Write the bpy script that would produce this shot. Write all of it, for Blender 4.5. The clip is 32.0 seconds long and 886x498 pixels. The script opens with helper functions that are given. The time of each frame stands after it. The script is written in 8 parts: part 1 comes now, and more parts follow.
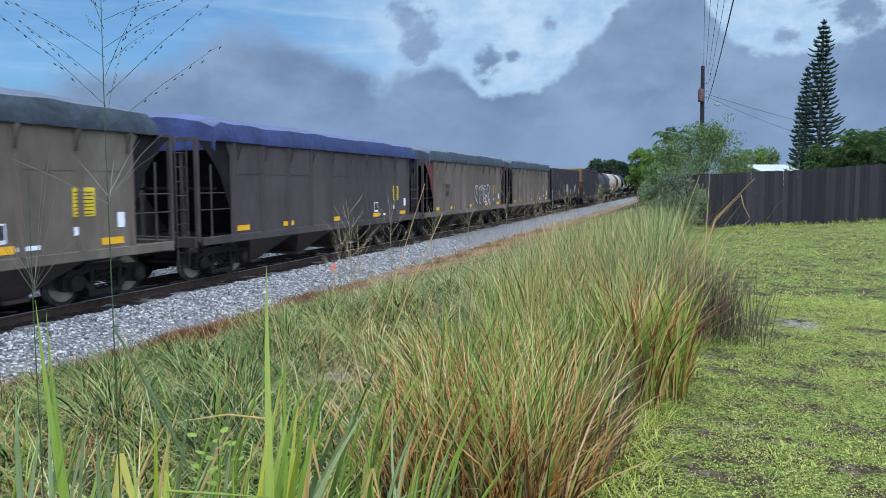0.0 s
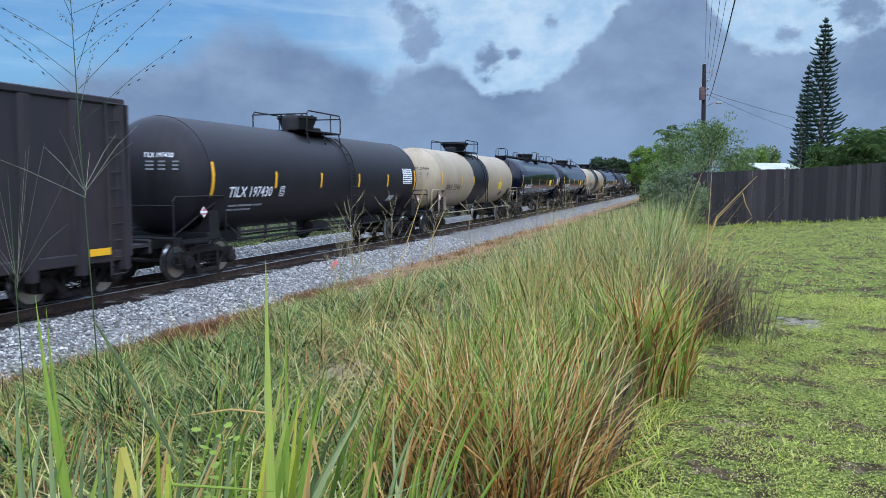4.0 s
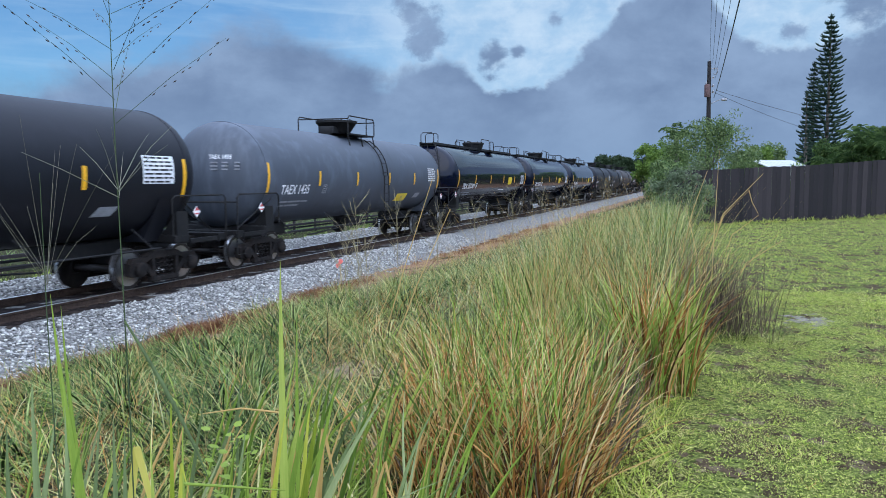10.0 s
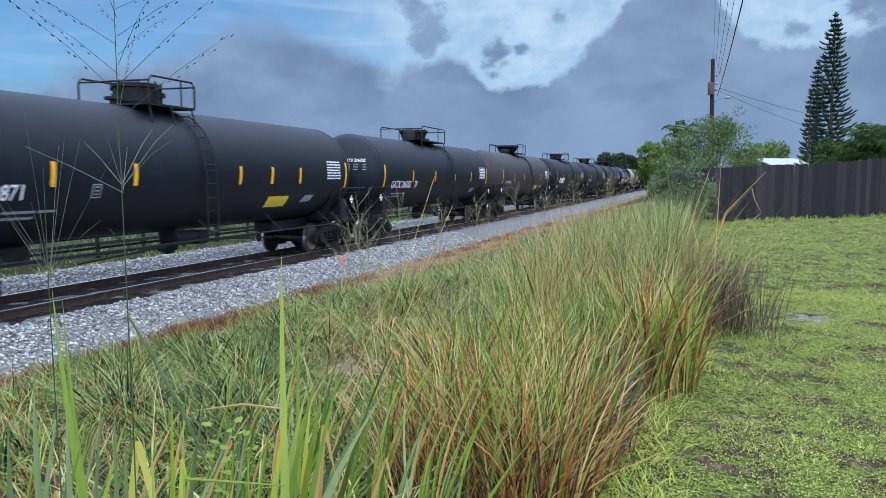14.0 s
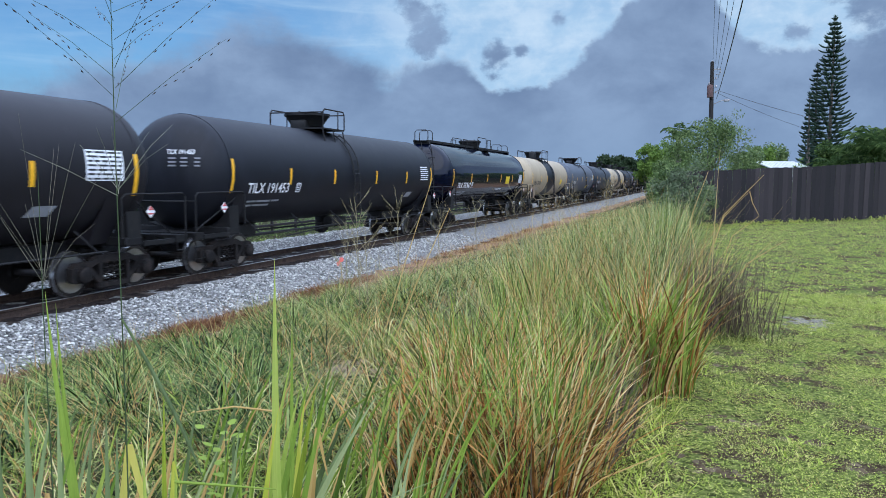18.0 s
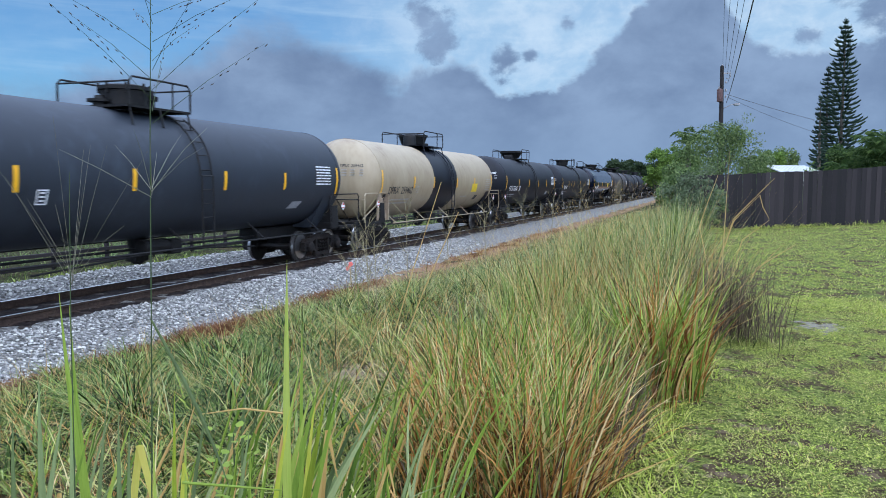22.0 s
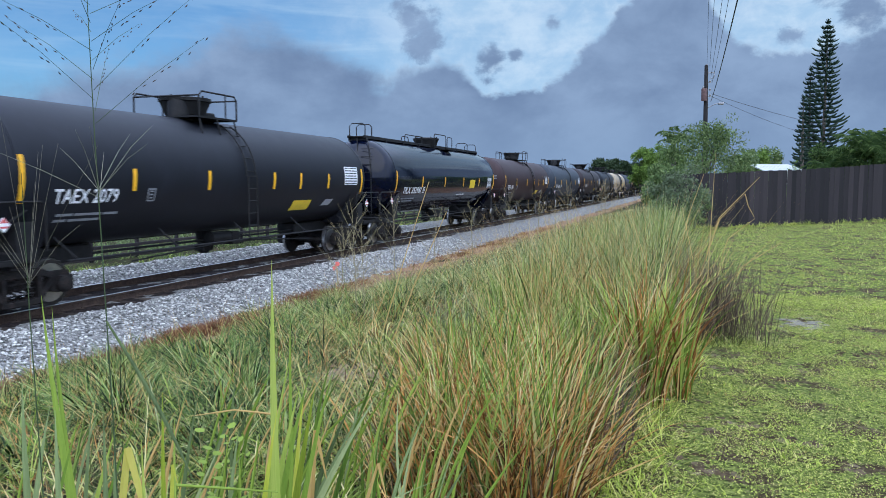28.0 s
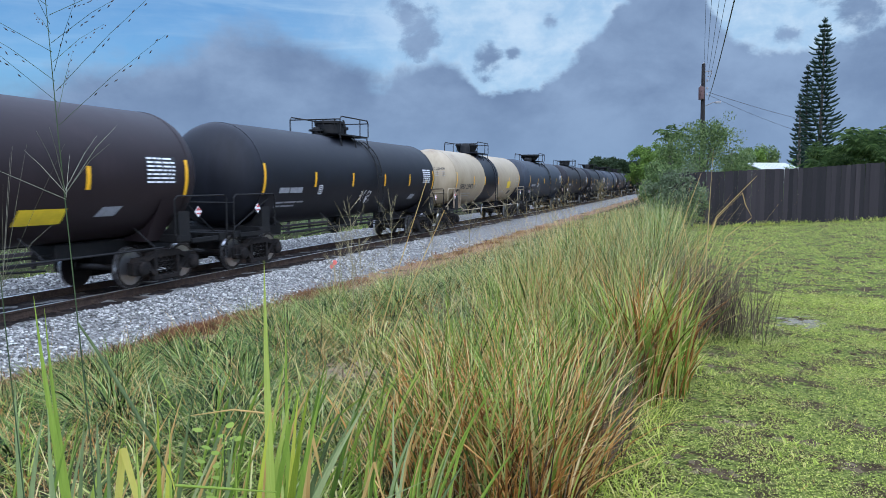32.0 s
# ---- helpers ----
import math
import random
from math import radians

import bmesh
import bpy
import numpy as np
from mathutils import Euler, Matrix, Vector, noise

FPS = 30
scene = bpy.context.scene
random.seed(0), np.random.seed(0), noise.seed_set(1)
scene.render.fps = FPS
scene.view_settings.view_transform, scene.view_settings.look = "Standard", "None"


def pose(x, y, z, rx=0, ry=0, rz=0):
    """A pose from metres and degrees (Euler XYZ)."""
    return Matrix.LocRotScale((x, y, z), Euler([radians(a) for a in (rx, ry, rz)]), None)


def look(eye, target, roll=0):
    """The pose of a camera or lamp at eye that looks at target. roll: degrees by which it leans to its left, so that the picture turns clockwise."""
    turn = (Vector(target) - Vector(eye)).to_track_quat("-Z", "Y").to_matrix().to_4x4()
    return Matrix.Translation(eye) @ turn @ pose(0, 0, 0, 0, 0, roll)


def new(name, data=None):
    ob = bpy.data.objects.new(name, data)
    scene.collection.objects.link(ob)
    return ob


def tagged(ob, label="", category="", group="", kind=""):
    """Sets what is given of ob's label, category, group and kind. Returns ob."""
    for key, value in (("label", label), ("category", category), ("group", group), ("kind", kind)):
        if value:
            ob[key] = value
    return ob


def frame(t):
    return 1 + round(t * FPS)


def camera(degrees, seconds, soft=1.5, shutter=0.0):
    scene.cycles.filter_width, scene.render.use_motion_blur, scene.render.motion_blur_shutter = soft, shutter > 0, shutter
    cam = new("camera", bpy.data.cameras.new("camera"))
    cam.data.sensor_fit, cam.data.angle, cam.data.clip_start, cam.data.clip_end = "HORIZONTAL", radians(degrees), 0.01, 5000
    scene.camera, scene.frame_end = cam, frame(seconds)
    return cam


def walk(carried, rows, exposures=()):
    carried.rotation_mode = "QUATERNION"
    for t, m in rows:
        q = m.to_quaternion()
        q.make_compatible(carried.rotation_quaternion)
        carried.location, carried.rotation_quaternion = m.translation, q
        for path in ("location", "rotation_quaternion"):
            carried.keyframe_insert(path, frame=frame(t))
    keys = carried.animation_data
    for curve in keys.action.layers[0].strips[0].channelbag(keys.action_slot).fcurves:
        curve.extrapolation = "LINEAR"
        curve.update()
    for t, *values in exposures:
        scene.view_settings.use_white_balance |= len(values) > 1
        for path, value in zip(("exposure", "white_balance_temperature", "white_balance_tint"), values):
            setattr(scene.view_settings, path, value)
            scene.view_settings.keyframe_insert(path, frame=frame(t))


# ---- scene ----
cam = camera(60.5, 32.0, soft=0.75, shutter=0.12)

EYE = 2.39            # camera above the rail tops, which lie at z = 0
TRACK = -12.54        # centre line of the track; it runs along y
LAWN = 0.89

# seconds, turn to the left of the track, tilt down, lean (degrees), sideways and upward drift (m)
CAMERA_ROWS = (
    (0.0, 17.690, 4.864, -0.06, 0.016, 0.002), (0.5, 17.742, 4.879, -0.18, 0.013, -0.003), (1.0, 17.802, 4.933, -0.14, 0.012, 0.001), (1.5, 17.802, 4.933, -0.14, 0.012, 0.001),
    (2.0, 17.766, 4.951, -0.03, 0.001, 0.002), (2.5, 17.781, 4.911, -0.09, 0.013, -0.000), (3.0, 17.727, 4.964, -0.00, 0.006, 0.002), (3.5, 17.704, 5.052, 0.07, 0.005, -0.004),
    (5.5, 17.879, 4.854, 0.11, 0.008, -0.005), (6.0, 17.920, 4.818, 0.12, 0.005, -0.003), (6.5, 17.929, 4.829, 0.06, 0.007, -0.000), (7.0, 17.915, 4.863, -0.04, 0.006, -0.001),
    (7.5, 17.869, 4.956, -0.01, 0.008, 0.001), (8.0, 17.831, 4.996, -0.02, 0.004, -0.001), (8.5, 17.864, 5.008, 0.03, 0.002, -0.007), (9.0, 17.920, 5.080, -0.00, 0.000, -0.000),
    (9.5, 18.001, 5.113, -0.02, -0.004, -0.003), (10.0, 18.083, 5.179, -0.07, -0.007, -0.002), (10.5, 18.159, 5.189, -0.14, -0.005, -0.004), (11.0, 18.207, 5.224, -0.21, 0.001, -0.003),
    (11.5, 18.183, 5.309, -0.09, -0.005, -0.003), (12.0, 18.198, 5.353, -0.06, -0.006, 0.000), (12.5, 18.245, 5.397, 0.01, -0.001, -0.003), (13.0, 18.240, 5.405, 0.04, -0.002, -0.002),
    (13.5, 18.256, 5.386, 0.10, -0.001, -0.006), (14.0, 18.280, 5.363, 0.06, -0.002, -0.005), (14.5, 18.307, 5.360, 0.14, -0.003, -0.005), (16.5, 18.304, 5.242, 0.21, -0.004, -0.007),
    (17.0, 18.281, 5.244, 0.21, 0.002, -0.007), (17.5, 18.231, 5.277, 0.26, 0.006, -0.005), (18.0, 18.206, 5.267, 0.31, 0.013, 0.001), (18.5, 18.234, 5.255, 0.31, 0.017, -0.001),
    (19.0, 18.332, 5.185, 0.32, 0.029, -0.005), (19.5, 18.441, 5.142, 0.33, 0.026, -0.003), (20.0, 18.570, 5.088, 0.31, 0.027, -0.004), (20.5, 18.689, 4.999, 0.25, 0.028, -0.004),
    (21.0, 18.747, 4.978, 0.28, 0.021, -0.001), (21.5, 18.823, 4.965, 0.31, 0.017, -0.004), (22.0, 18.905, 4.904, 0.21, 0.018, -0.007), (22.5, 18.914, 4.892, 0.19, 0.015, -0.008),
    (23.0, 18.764, 4.889, 0.16, 0.007, -0.005), (23.5, 18.580, 4.824, 0.07, 0.004, -0.006), (24.0, 18.364, 4.823, 0.03, 0.003, -0.002), (24.5, 18.210, 4.832, -0.00, 0.005, -0.000),
    (25.0, 18.121, 4.848, -0.05, 0.003, -0.004), (25.5, 18.086, 4.955, 0.01, -0.003, 0.004), (27.5, 17.903, 4.966, 0.13, -0.004, -0.002), (28.0, 17.865, 4.960, 0.12, -0.000, -0.005),
    (28.5, 17.807, 4.964, 0.12, 0.002, -0.003), (29.0, 17.784, 4.985, 0.17, 0.003, -0.003), (29.5, 17.776, 4.996, 0.20, 0.007, -0.001), (30.0, 17.772, 4.938, 0.13, 0.008, -0.004),
    (30.5, 17.737, 4.963, 0.19, 0.001, -0.004), (31.0, 17.737, 4.992, 0.18, 0.001, 0.000), (31.5, 17.733, 5.009, 0.15, 0.001, -0.000), (32.0, 17.665, 5.083, 0.14, -0.003, -0.001),
)


def camera_pose(yaw, tilt, lean, side, rise):
    a = radians(18)
    return pose(side * math.cos(a), side * math.sin(a), EYE + rise, 90 - tilt, 0, yaw + 0.31) @ pose(0, 0, 0, 0, 0, lean)


walk(cam, [(t, camera_pose(*r)) for t, *r in CAMERA_ROWS], ((0, 0.0, 6050, 9), (32, 0.0, 6050, 9)))

# ---------------------------------------------------------------- light
SUN_AZ, SUN_EL = 150, 52
world = bpy.data.worlds.new("sky")
scene.world = world
world.use_nodes = True


def sky():
    nt = world.node_tree
    nt.nodes.clear()
    N, L = nt.nodes.new, nt.links.new

    def math_node(op, a, b, clamp=False):
        n = N("ShaderNodeMath")
        n.operation, n.use_clamp = op, clamp
        for i, v in enumerate((a, b)):
            if isinstance(v, (int, float)):
                n.inputs[i].default_value = v
            else:
                L(v, n.inputs[i])
        return n.outputs[0]

    def ramp(v, a, b, c=0.0, d=1.0):
        n = N("ShaderNodeMapRange")
        n.interpolation_type = "SMOOTHSTEP"
        L(v, n.inputs[0])
        for i, x in enumerate((a, b, c, d)):
            n.inputs[1 + i].default_value = x
        return n.outputs[0]

    def mix(f, a, b):
        n = N("ShaderNodeMix")
        n.data_type = "RGBA"
        L(f, n.inputs[0])
        for i, v in ((6, a), (7, b)):
            if isinstance(v, tuple):
                n.inputs[i].default_value = (*v, 1)
            else:
                L(v, n.inputs[i])
        return n.outputs[2]

    def ramp_linear(v, a, b):
        n = N("ShaderNodeMapRange")
        L(v, n.inputs[0])
        n.inputs[1].default_value, n.inputs[2].default_value = a, b
        return n.outputs[0]

    way = N("ShaderNodeTexCoord").outputs["Generated"]
    sep = N("ShaderNodeSeparateXYZ")
    L(way, sep.inputs[0])
    el = sep.outputs[2]
    nish = N("ShaderNodeTexSky")
    nish.sky_type, nish.sun_disc = "NISHITA", False
    nish.sun_elevation, nish.sun_rotation = radians(SUN_EL), radians(SUN_AZ)
    clear = N("ShaderNodeMix")
    clear.data_type, clear.blend_type = "RGBA", "MULTIPLY"
    clear.inputs[0].default_value = 1
    L(nish.outputs[0], clear.inputs[6])
    clear.inputs[7].default_value = (0.050, 0.084, 0.113, 1)
    clear = clear.outputs[2]

    # the clouds: ragged noise over banks and gaps of their own
    def fbm(scale, detail, rough, stretch, shift=0.0, distort=0.0):
        m = N("ShaderNodeMapping")
        m.inputs["Scale"].default_value = (1, 1, stretch)
        m.inputs["Location"].default_value = (shift, shift * 0.7, shift * 0.3)
        L(way, m.inputs[0])
        n = N("ShaderNodeTexNoise")
        n.inputs["Scale"].default_value, n.inputs["Detail"].default_value = scale, detail
        n.inputs["Roughness"].default_value, n.inputs["Distortion"].default_value = rough, distort
        L(m.outputs[0], n.inputs[0])
        return n.outputs[0]

    ragged = fbm(7.0, 9, 0.58, 1.5, 0.3, 0.15)
    fine = fbm(20.0, 8, 0.6, 1.4, 2.1, 0.2)
    wob = fbm(11.0, 10, 0.60, 1.3, 4.7, 0.25)
    azimuth = math_node("MULTIPLY", math_node("ARCTAN2", sep.outputs[0], sep.outputs[1]), 57.296)
    height = math_node("MULTIPLY", math_node("ARCSINE", el, 0.0), 57.296)

    # the long bank: its upper edge in degrees along the horizon
    edge = N("ShaderNodeValToRGB")
    stops = ((-70, 8.0), (-49, 5.6), (-42, 7.2), (-38.4, 8.3), (-35.3, 9.8), (-33, 10.8), (-29.8, 10.5), (-26.4, 9.3), (-24.3, 8.2), (-22.2, 7.1), (-20.5, 7.9), (-18.4, 8.6), (-16.7, 8.1), (-15, 6.3), (-13.7, 6.9), (-10.8, 7.1), (-9.5, 7.9), (-7.9, 9.5), (-6.9, 10.9), (-5.4, 12.4), (-3.6, 13.6), (-1.6, 13.9), (0.6, 12.6), (2.2, 10.2), (4.2, 8.9), (7.4, 8.6), (10, 9.5), (14, 11), (30, 10.0))
    while len(edge.color_ramp.elements) < len(stops):
        edge.color_ramp.elements.new(0.5)
    for k, (az, e) in enumerate(stops):
        edge.color_ramp.elements[k].position = (az + 70) / 100
        edge.color_ramp.elements[k].color = (e / 20, e / 20, e / 20, 1)
    edge.color_ramp.interpolation = "LINEAR"
    L(ramp_linear(azimuth, -70, 30), edge.inputs[0])
    lip = math_node("MULTIPLY", edge.outputs[0], 20.0)
    lip = math_node("ADD", lip, math_node("MULTIPLY", math_node("SUBTRACT", wob, 0.5), 3.6))
    lip = math_node("ADD", lip, math_node("MULTIPLY", math_node("SUBTRACT", fine, 0.5), 2.6))
    depth = math_node("SUBTRACT", lip, height)
    # soft and hazy at one end, crisp at the other
    fuzz = ramp(azimuth, -30, -12, 1.5, 0.42)
    depth = math_node("DIVIDE", depth, fuzz)
    # torn-off scraps above the bank
    for az, e, rad, tall in ((-20.9, 11.9, 1.7, 0.62), (-19.9, 9.9, 1.25, 0.8), (-14.6, 8.9, 1.15, 1.0), (-12.9, 9.3, 0.6, 1.0), (-10.2, 11.7, 0.75, 1.3), (-1.6, 12.6, 1.0, 1.0), (6.2, 9.9, 0.8, 1.2), (10.6, 11.2, 1.6, 0.8), (8.4, 12.6, 1.0, 1.0)):
        dx = math_node("SUBTRACT", azimuth, az)
        dz = math_node("MULTIPLY", math_node("SUBTRACT", height, e), tall)
        r = math_node("SQRT", math_node("ADD", math_node("MULTIPLY", dx, dx), math_node("MULTIPLY", dz, dz)), 0.0)
        r = math_node("ADD", r, math_node("MULTIPLY", math_node("SUBTRACT", wob, 0.5), rad * 4.2))
        r = math_node("ADD", r, math_node("MULTIPLY", math_node("SUBTRACT", fine, 0.5), rad * 4.0))
        depth = math_node("MAXIMUM", depth, ramp(r, 0.0, rad * 1.5, 0.75, -1.2))
    dense = ramp(depth, -1.0, 1.0)
    halo = ramp(depth, -6.5, -0.5, 0.0, 0.75)
    streak = ramp(fbm(4.0, 7, 0.55, 8.0, 1.3, 0.5), 0.42, 0.72, 0.0, 0.60)
    streak = math_node("MULTIPLY", streak, ramp(azimuth, -36, -20, 0.45, 1.0))
    blue = mix(ramp(azimuth, -36, -14, 0.0, 0.42), clear, (0.36, 0.56, 0.78))
    blue = mix(streak, blue, (0.56, 0.74, 0.90))
    pale = mix(ramp(fine, 0.35, 0.7), (0.42, 0.60, 0.79), (0.68, 0.80, 0.91))
    open_sky = mix(math_node("MULTIPLY", halo, ramp(azimuth, -32, -16, 0.15, 1.0)), blue, pale)
    grey = mix(ramp(ragged, 0.28, 0.75), (0.172, 0.245, 0.39), (0.295, 0.40, 0.575))
    grey = mix(ramp(el, 0.0, 0.13, 0.75, 0.0), grey, (0.25, 0.355, 0.525))
    sky_colour = mix(dense, open_sky, grey)
    # overhead the cloud is thin and bright
    sky_colour = mix(ramp(el, 0.30, 0.62, 0.0, 0.85), sky_colour, (1.78, 2.12, 2.92))
    toward = N("ShaderNodeVectorMath")
    toward.operation = "DOT_PRODUCT"
    L(way, toward.inputs[0])
    toward.inputs[1].default_value = (math.sin(radians(SUN_AZ)) * math.cos(radians(SUN_EL)), math.cos(radians(SUN_AZ)) * math.cos(radians(SUN_EL)), math.sin(radians(SUN_EL)))
    sky_colour = mix(ramp(toward.outputs["Value"], 0.10, 0.62, 0.0, 0.80), sky_colour, (1.78, 2.12, 2.92))
    back = N("ShaderNodeBackground")
    back.inputs[1].default_value = 1.0
    L(sky_colour, back.inputs[0])
    out = N("ShaderNodeOutputWorld")
    L(back.outputs[0], out.inputs[0])


sky()
sun_data = bpy.data.lights.new("sun", "SUN")
sun_data.energy, sun_data.angle, sun_data.color = 1.45, radians(80), (1.0, 0.92, 0.76)
sun = new("sun", sun_data)
sun.matrix_world = look((0, 0, 0), (-math.sin(radians(SUN_AZ)) * math.cos(radians(SUN_EL)), -math.cos(radians(SUN_AZ)) * math.cos(radians(SUN_EL)), -math.sin(radians(SUN_EL))))

# ---------------------------------------------------------------- materials
MATS = {}


def material(name, stops, rough=0.6, metal=0.0, scale=3.0, detail=6, bump=0.0, bump_scale=None, spread="noise", rough_var=0.0, stretch=(1, 1, 1), coat=0.0, through_light=0.0, spec=0.5):
    """stops: colours from one end of the variation to the other. spread: noise, island, object or both kinds mixed with noise."""
    if name in MATS:
        return MATS[name]
    m = bpy.data.materials.new(name)
    m.use_nodes = True
    nt = m.node_tree
    N, L = nt.nodes.new, nt.links.new
    b = nt.nodes["Principled BSDF"]
    co = N("ShaderNodeTexCoord")
    mp = N("ShaderNodeMapping")
    mp.inputs["Scale"].default_value = stretch
    L(co.outputs["Object"], mp.inputs[0])
    n = N("ShaderNodeTexNoise")
    n.inputs["Scale"].default_value, n.inputs["Detail"].default_value, n.inputs["Roughness"].default_value = scale, detail, 0.62
    L(mp.outputs[0], n.inputs[0])
    n2 = N("ShaderNodeTexNoise")
    n2.inputs["Scale"].default_value, n2.inputs["Detail"].default_value = scale * 7.3, 4
    L(mp.outputs[0], n2.inputs[0])
    mixn = N("ShaderNodeMix")
    mixn.data_type = "FLOAT"
    mixn.inputs[0].default_value = 0.35
    L(n.outputs[0], mixn.inputs[2])
    L(n2.outputs[0], mixn.inputs[3])
    wide = N("ShaderNodeMapRange")
    wide.inputs[1].default_value, wide.inputs[2].default_value = 0.3, 0.7
    L(mixn.outputs[0], wide.inputs[0])
    factor = wide.outputs[0]
    if spread in ("island", "object"):
        src = N("ShaderNodeNewGeometry").outputs["Random Per Island"] if spread == "island" else N("ShaderNodeObjectInfo").outputs["Random"]
        mr = N("ShaderNodeMix")
        mr.data_type = "FLOAT"
        mr.inputs[0].default_value = 0.72
        L(factor, mr.inputs[2])
        L(src, mr.inputs[3])
        factor = mr.outputs[0]
    ramp = N("ShaderNodeValToRGB")
    els = ramp.color_ramp.elements
    while len(els) < len(stops):
        els.new(0.5)
    for i, c in enumerate(stops):
        els[i].position = 0.12 + 0.76 * i / max(1, len(stops) - 1)
        els[i].color = (*c, 1)
    L(factor, ramp.inputs[0])
    L(ramp.outputs[0], b.inputs["Base Color"])
    b.inputs["Roughness"].default_value, b.inputs["Metallic"].default_value = rough, metal
    b.inputs["Specular IOR Level"].default_value = spec
    if rough_var:
        r = N("ShaderNodeMapRange")
        r.inputs[3].default_value, r.inputs[4].default_value = max(0.03, rough - rough_var), min(1, rough + rough_var)
        L(mixn.outputs[0], r.inputs[0])
        L(r.outputs[0], b.inputs["Roughness"])
    if coat:
        b.inputs["Coat Weight"].default_value = coat
    if bump:
        bp = N("ShaderNodeBump")
        bp.inputs["Strength"].default_value, bp.inputs["Distance"].default_value = 1.0, bump
        if bump_scale:
            n3 = N("ShaderNodeTexNoise")
            n3.inputs["Scale"].default_value, n3.inputs["Detail"].default_value = bump_scale, 4
            L(mp.outputs[0], n3.inputs[0])
            L(n3.outputs[0], bp.inputs["Height"])
        else:
            L(mixn.outputs[0], bp.inputs["Height"])
        L(bp.outputs[0], b.inputs["Normal"])
    if through_light:
        tr = N("ShaderNodeBsdfTranslucent")
        L(ramp.outputs[0], tr.inputs[0])
        mx = N("ShaderNodeMixShader")
        mx.inputs[0].default_value = through_light
        L(b.outputs[0], mx.inputs[1])
        L(tr.outputs[0], mx.inputs[2])
        L(mx.outputs[0], nt.nodes["Material Output"].inputs[0])
    MATS[name] = m
    return m


def plain(name, c, rough=0.5, metal=0.0, var=0.18, scale=4.0, **kw):
    lo, hi = tuple(v * (1 - var) for v in c), tuple(min(1, v * (1 + var)) for v in c)
    return material(name, (lo, c, hi), rough, metal, scale, **kw)


BLACK = material("gloss_black_paint", ((0.0012, 0.0025, 0.0090), (0.0017, 0.0033, 0.0120), (0.0025, 0.0044, 0.0144)), 0.10, 0, 1.2, rough_var=0.05, bump=0.0010, bump_scale=1.1, spec=0.30)
MATTE = {}
for key, c in (("dark", (0.009, 0.010, 0.014)), ("brown", (0.021, 0.0145, 0.016)), ("rust", (0.030, 0.0165, 0.017)), ("grey", (0.062, 0.072, 0.090)), ("slate", (0.027, 0.033, 0.043)), ("soot", (0.014, 0.013, 0.0155)), ("taupe", (0.040, 0.034, 0.033))):
    MATTE[key] = material("tank_paint_" + key, (tuple(v * 0.62 for v in c), c, tuple(v * 1.08 for v in c), tuple(v * 1.5 for v in c)), 0.52, 0, 0.7, bump=0.002, bump_scale=2.0, rough_var=0.12, stretch=(1, 0.55, 0.30), spec=0.22)
WHITE = material("cream_tank_paint", ((0.21, 0.145, 0.078), (0.305, 0.240, 0.152), (0.345, 0.278, 0.180), (0.375, 0.305, 0.203)), 0.5, 0, 0.9, bump=0.0015, bump_scale=2.0, rough_var=0.12, stretch=(1, 0.8, 0.3))
BAND = plain("black_band_paint", (0.007, 0.008, 0.013), 0.45, 0, 0.3, 1.5, spec=0.22)
STEEL = material("sooty_steel", ((0.005, 0.005, 0.006), (0.009, 0.009, 0.0095), (0.018, 0.016, 0.015)), 0.62, 0.0, 6, rough_var=0.15, spec=0.25)
TRUCK = material("cast_truck_steel", ((0.007, 0.0065, 0.007), (0.015, 0.0135, 0.013), (0.036, 0.027, 0.023)), 0.75, 0.0, 5, bump=0.003, spec=0.15)
WHEEL = material("worn_wheel_steel", ((0.010, 0.009, 0.009), (0.020, 0.017, 0.016), (0.040, 0.031, 0.027)), 0.55, 0.3, 5)
TREAD = plain("polished_tread", (0.42, 0.42, 0.43), 0.28, 0.9, 0.2)
YELLOW = plain("reflective_yellow", (0.80, 0.42, 0.015), 0.42, 0, 0.10, 9)
YPANEL = plain("yellow_panel_paint", (0.72, 0.52, 0.02), 0.5, 0, 0.12, 6)
STENCIL = plain("white_stencil_paint", (0.78, 0.79, 0.80), 0.6, 0, 0.12, 9)
FADED = plain("faded_stencil_paint", (0.26, 0.27, 0.29), 0.65, 0, 0.25, 9)
DARKINK = plain("black_stencil_paint", (0.02, 0.02, 0.022), 0.6, 0, 0.2, 9)
REDDIA = plain("placard_red", (0.55, 0.10, 0.10), 0.5, 0, 0.15)
HOPPER = material("weathered_hopper_paint", ((0.050, 0.036, 0.024), (0.098, 0.076, 0.053), (0.122, 0.097, 0.068), (0.165, 0.132, 0.096)), 0.75, 0, 0.9, bump=0.003, rough_var=0.1, stretch=(1, 0.6, 0.25))
HOPPER2 = material("dark_hopper_paint", ((0.027, 0.020, 0.018), (0.050, 0.038, 0.034), (0.070, 0.055, 0.048)), 0.75, 0, 0.9, bump=0.003, rough_var=0.1, stretch=(1, 0.6, 0.25))
GONDOLA = material("black_gondola_paint", ((0.009, 0.0065, 0.008), (0.0165, 0.012, 0.0145), (0.034, 0.022, 0.022)), 0.65, 0, 0.9, bump=0.004, rough_var=0.12, stretch=(1, 0.6, 0.3))
# dark gusset paint; on slope sheets and end beams its darkness is painted-in shade
ENDDARK = material("dark_shaded_end_paint", ((0.006, 0.005, 0.006), (0.011, 0.009, 0.010), (0.020, 0.016, 0.015)), 0.8, 0, 2.0, spec=0.15)
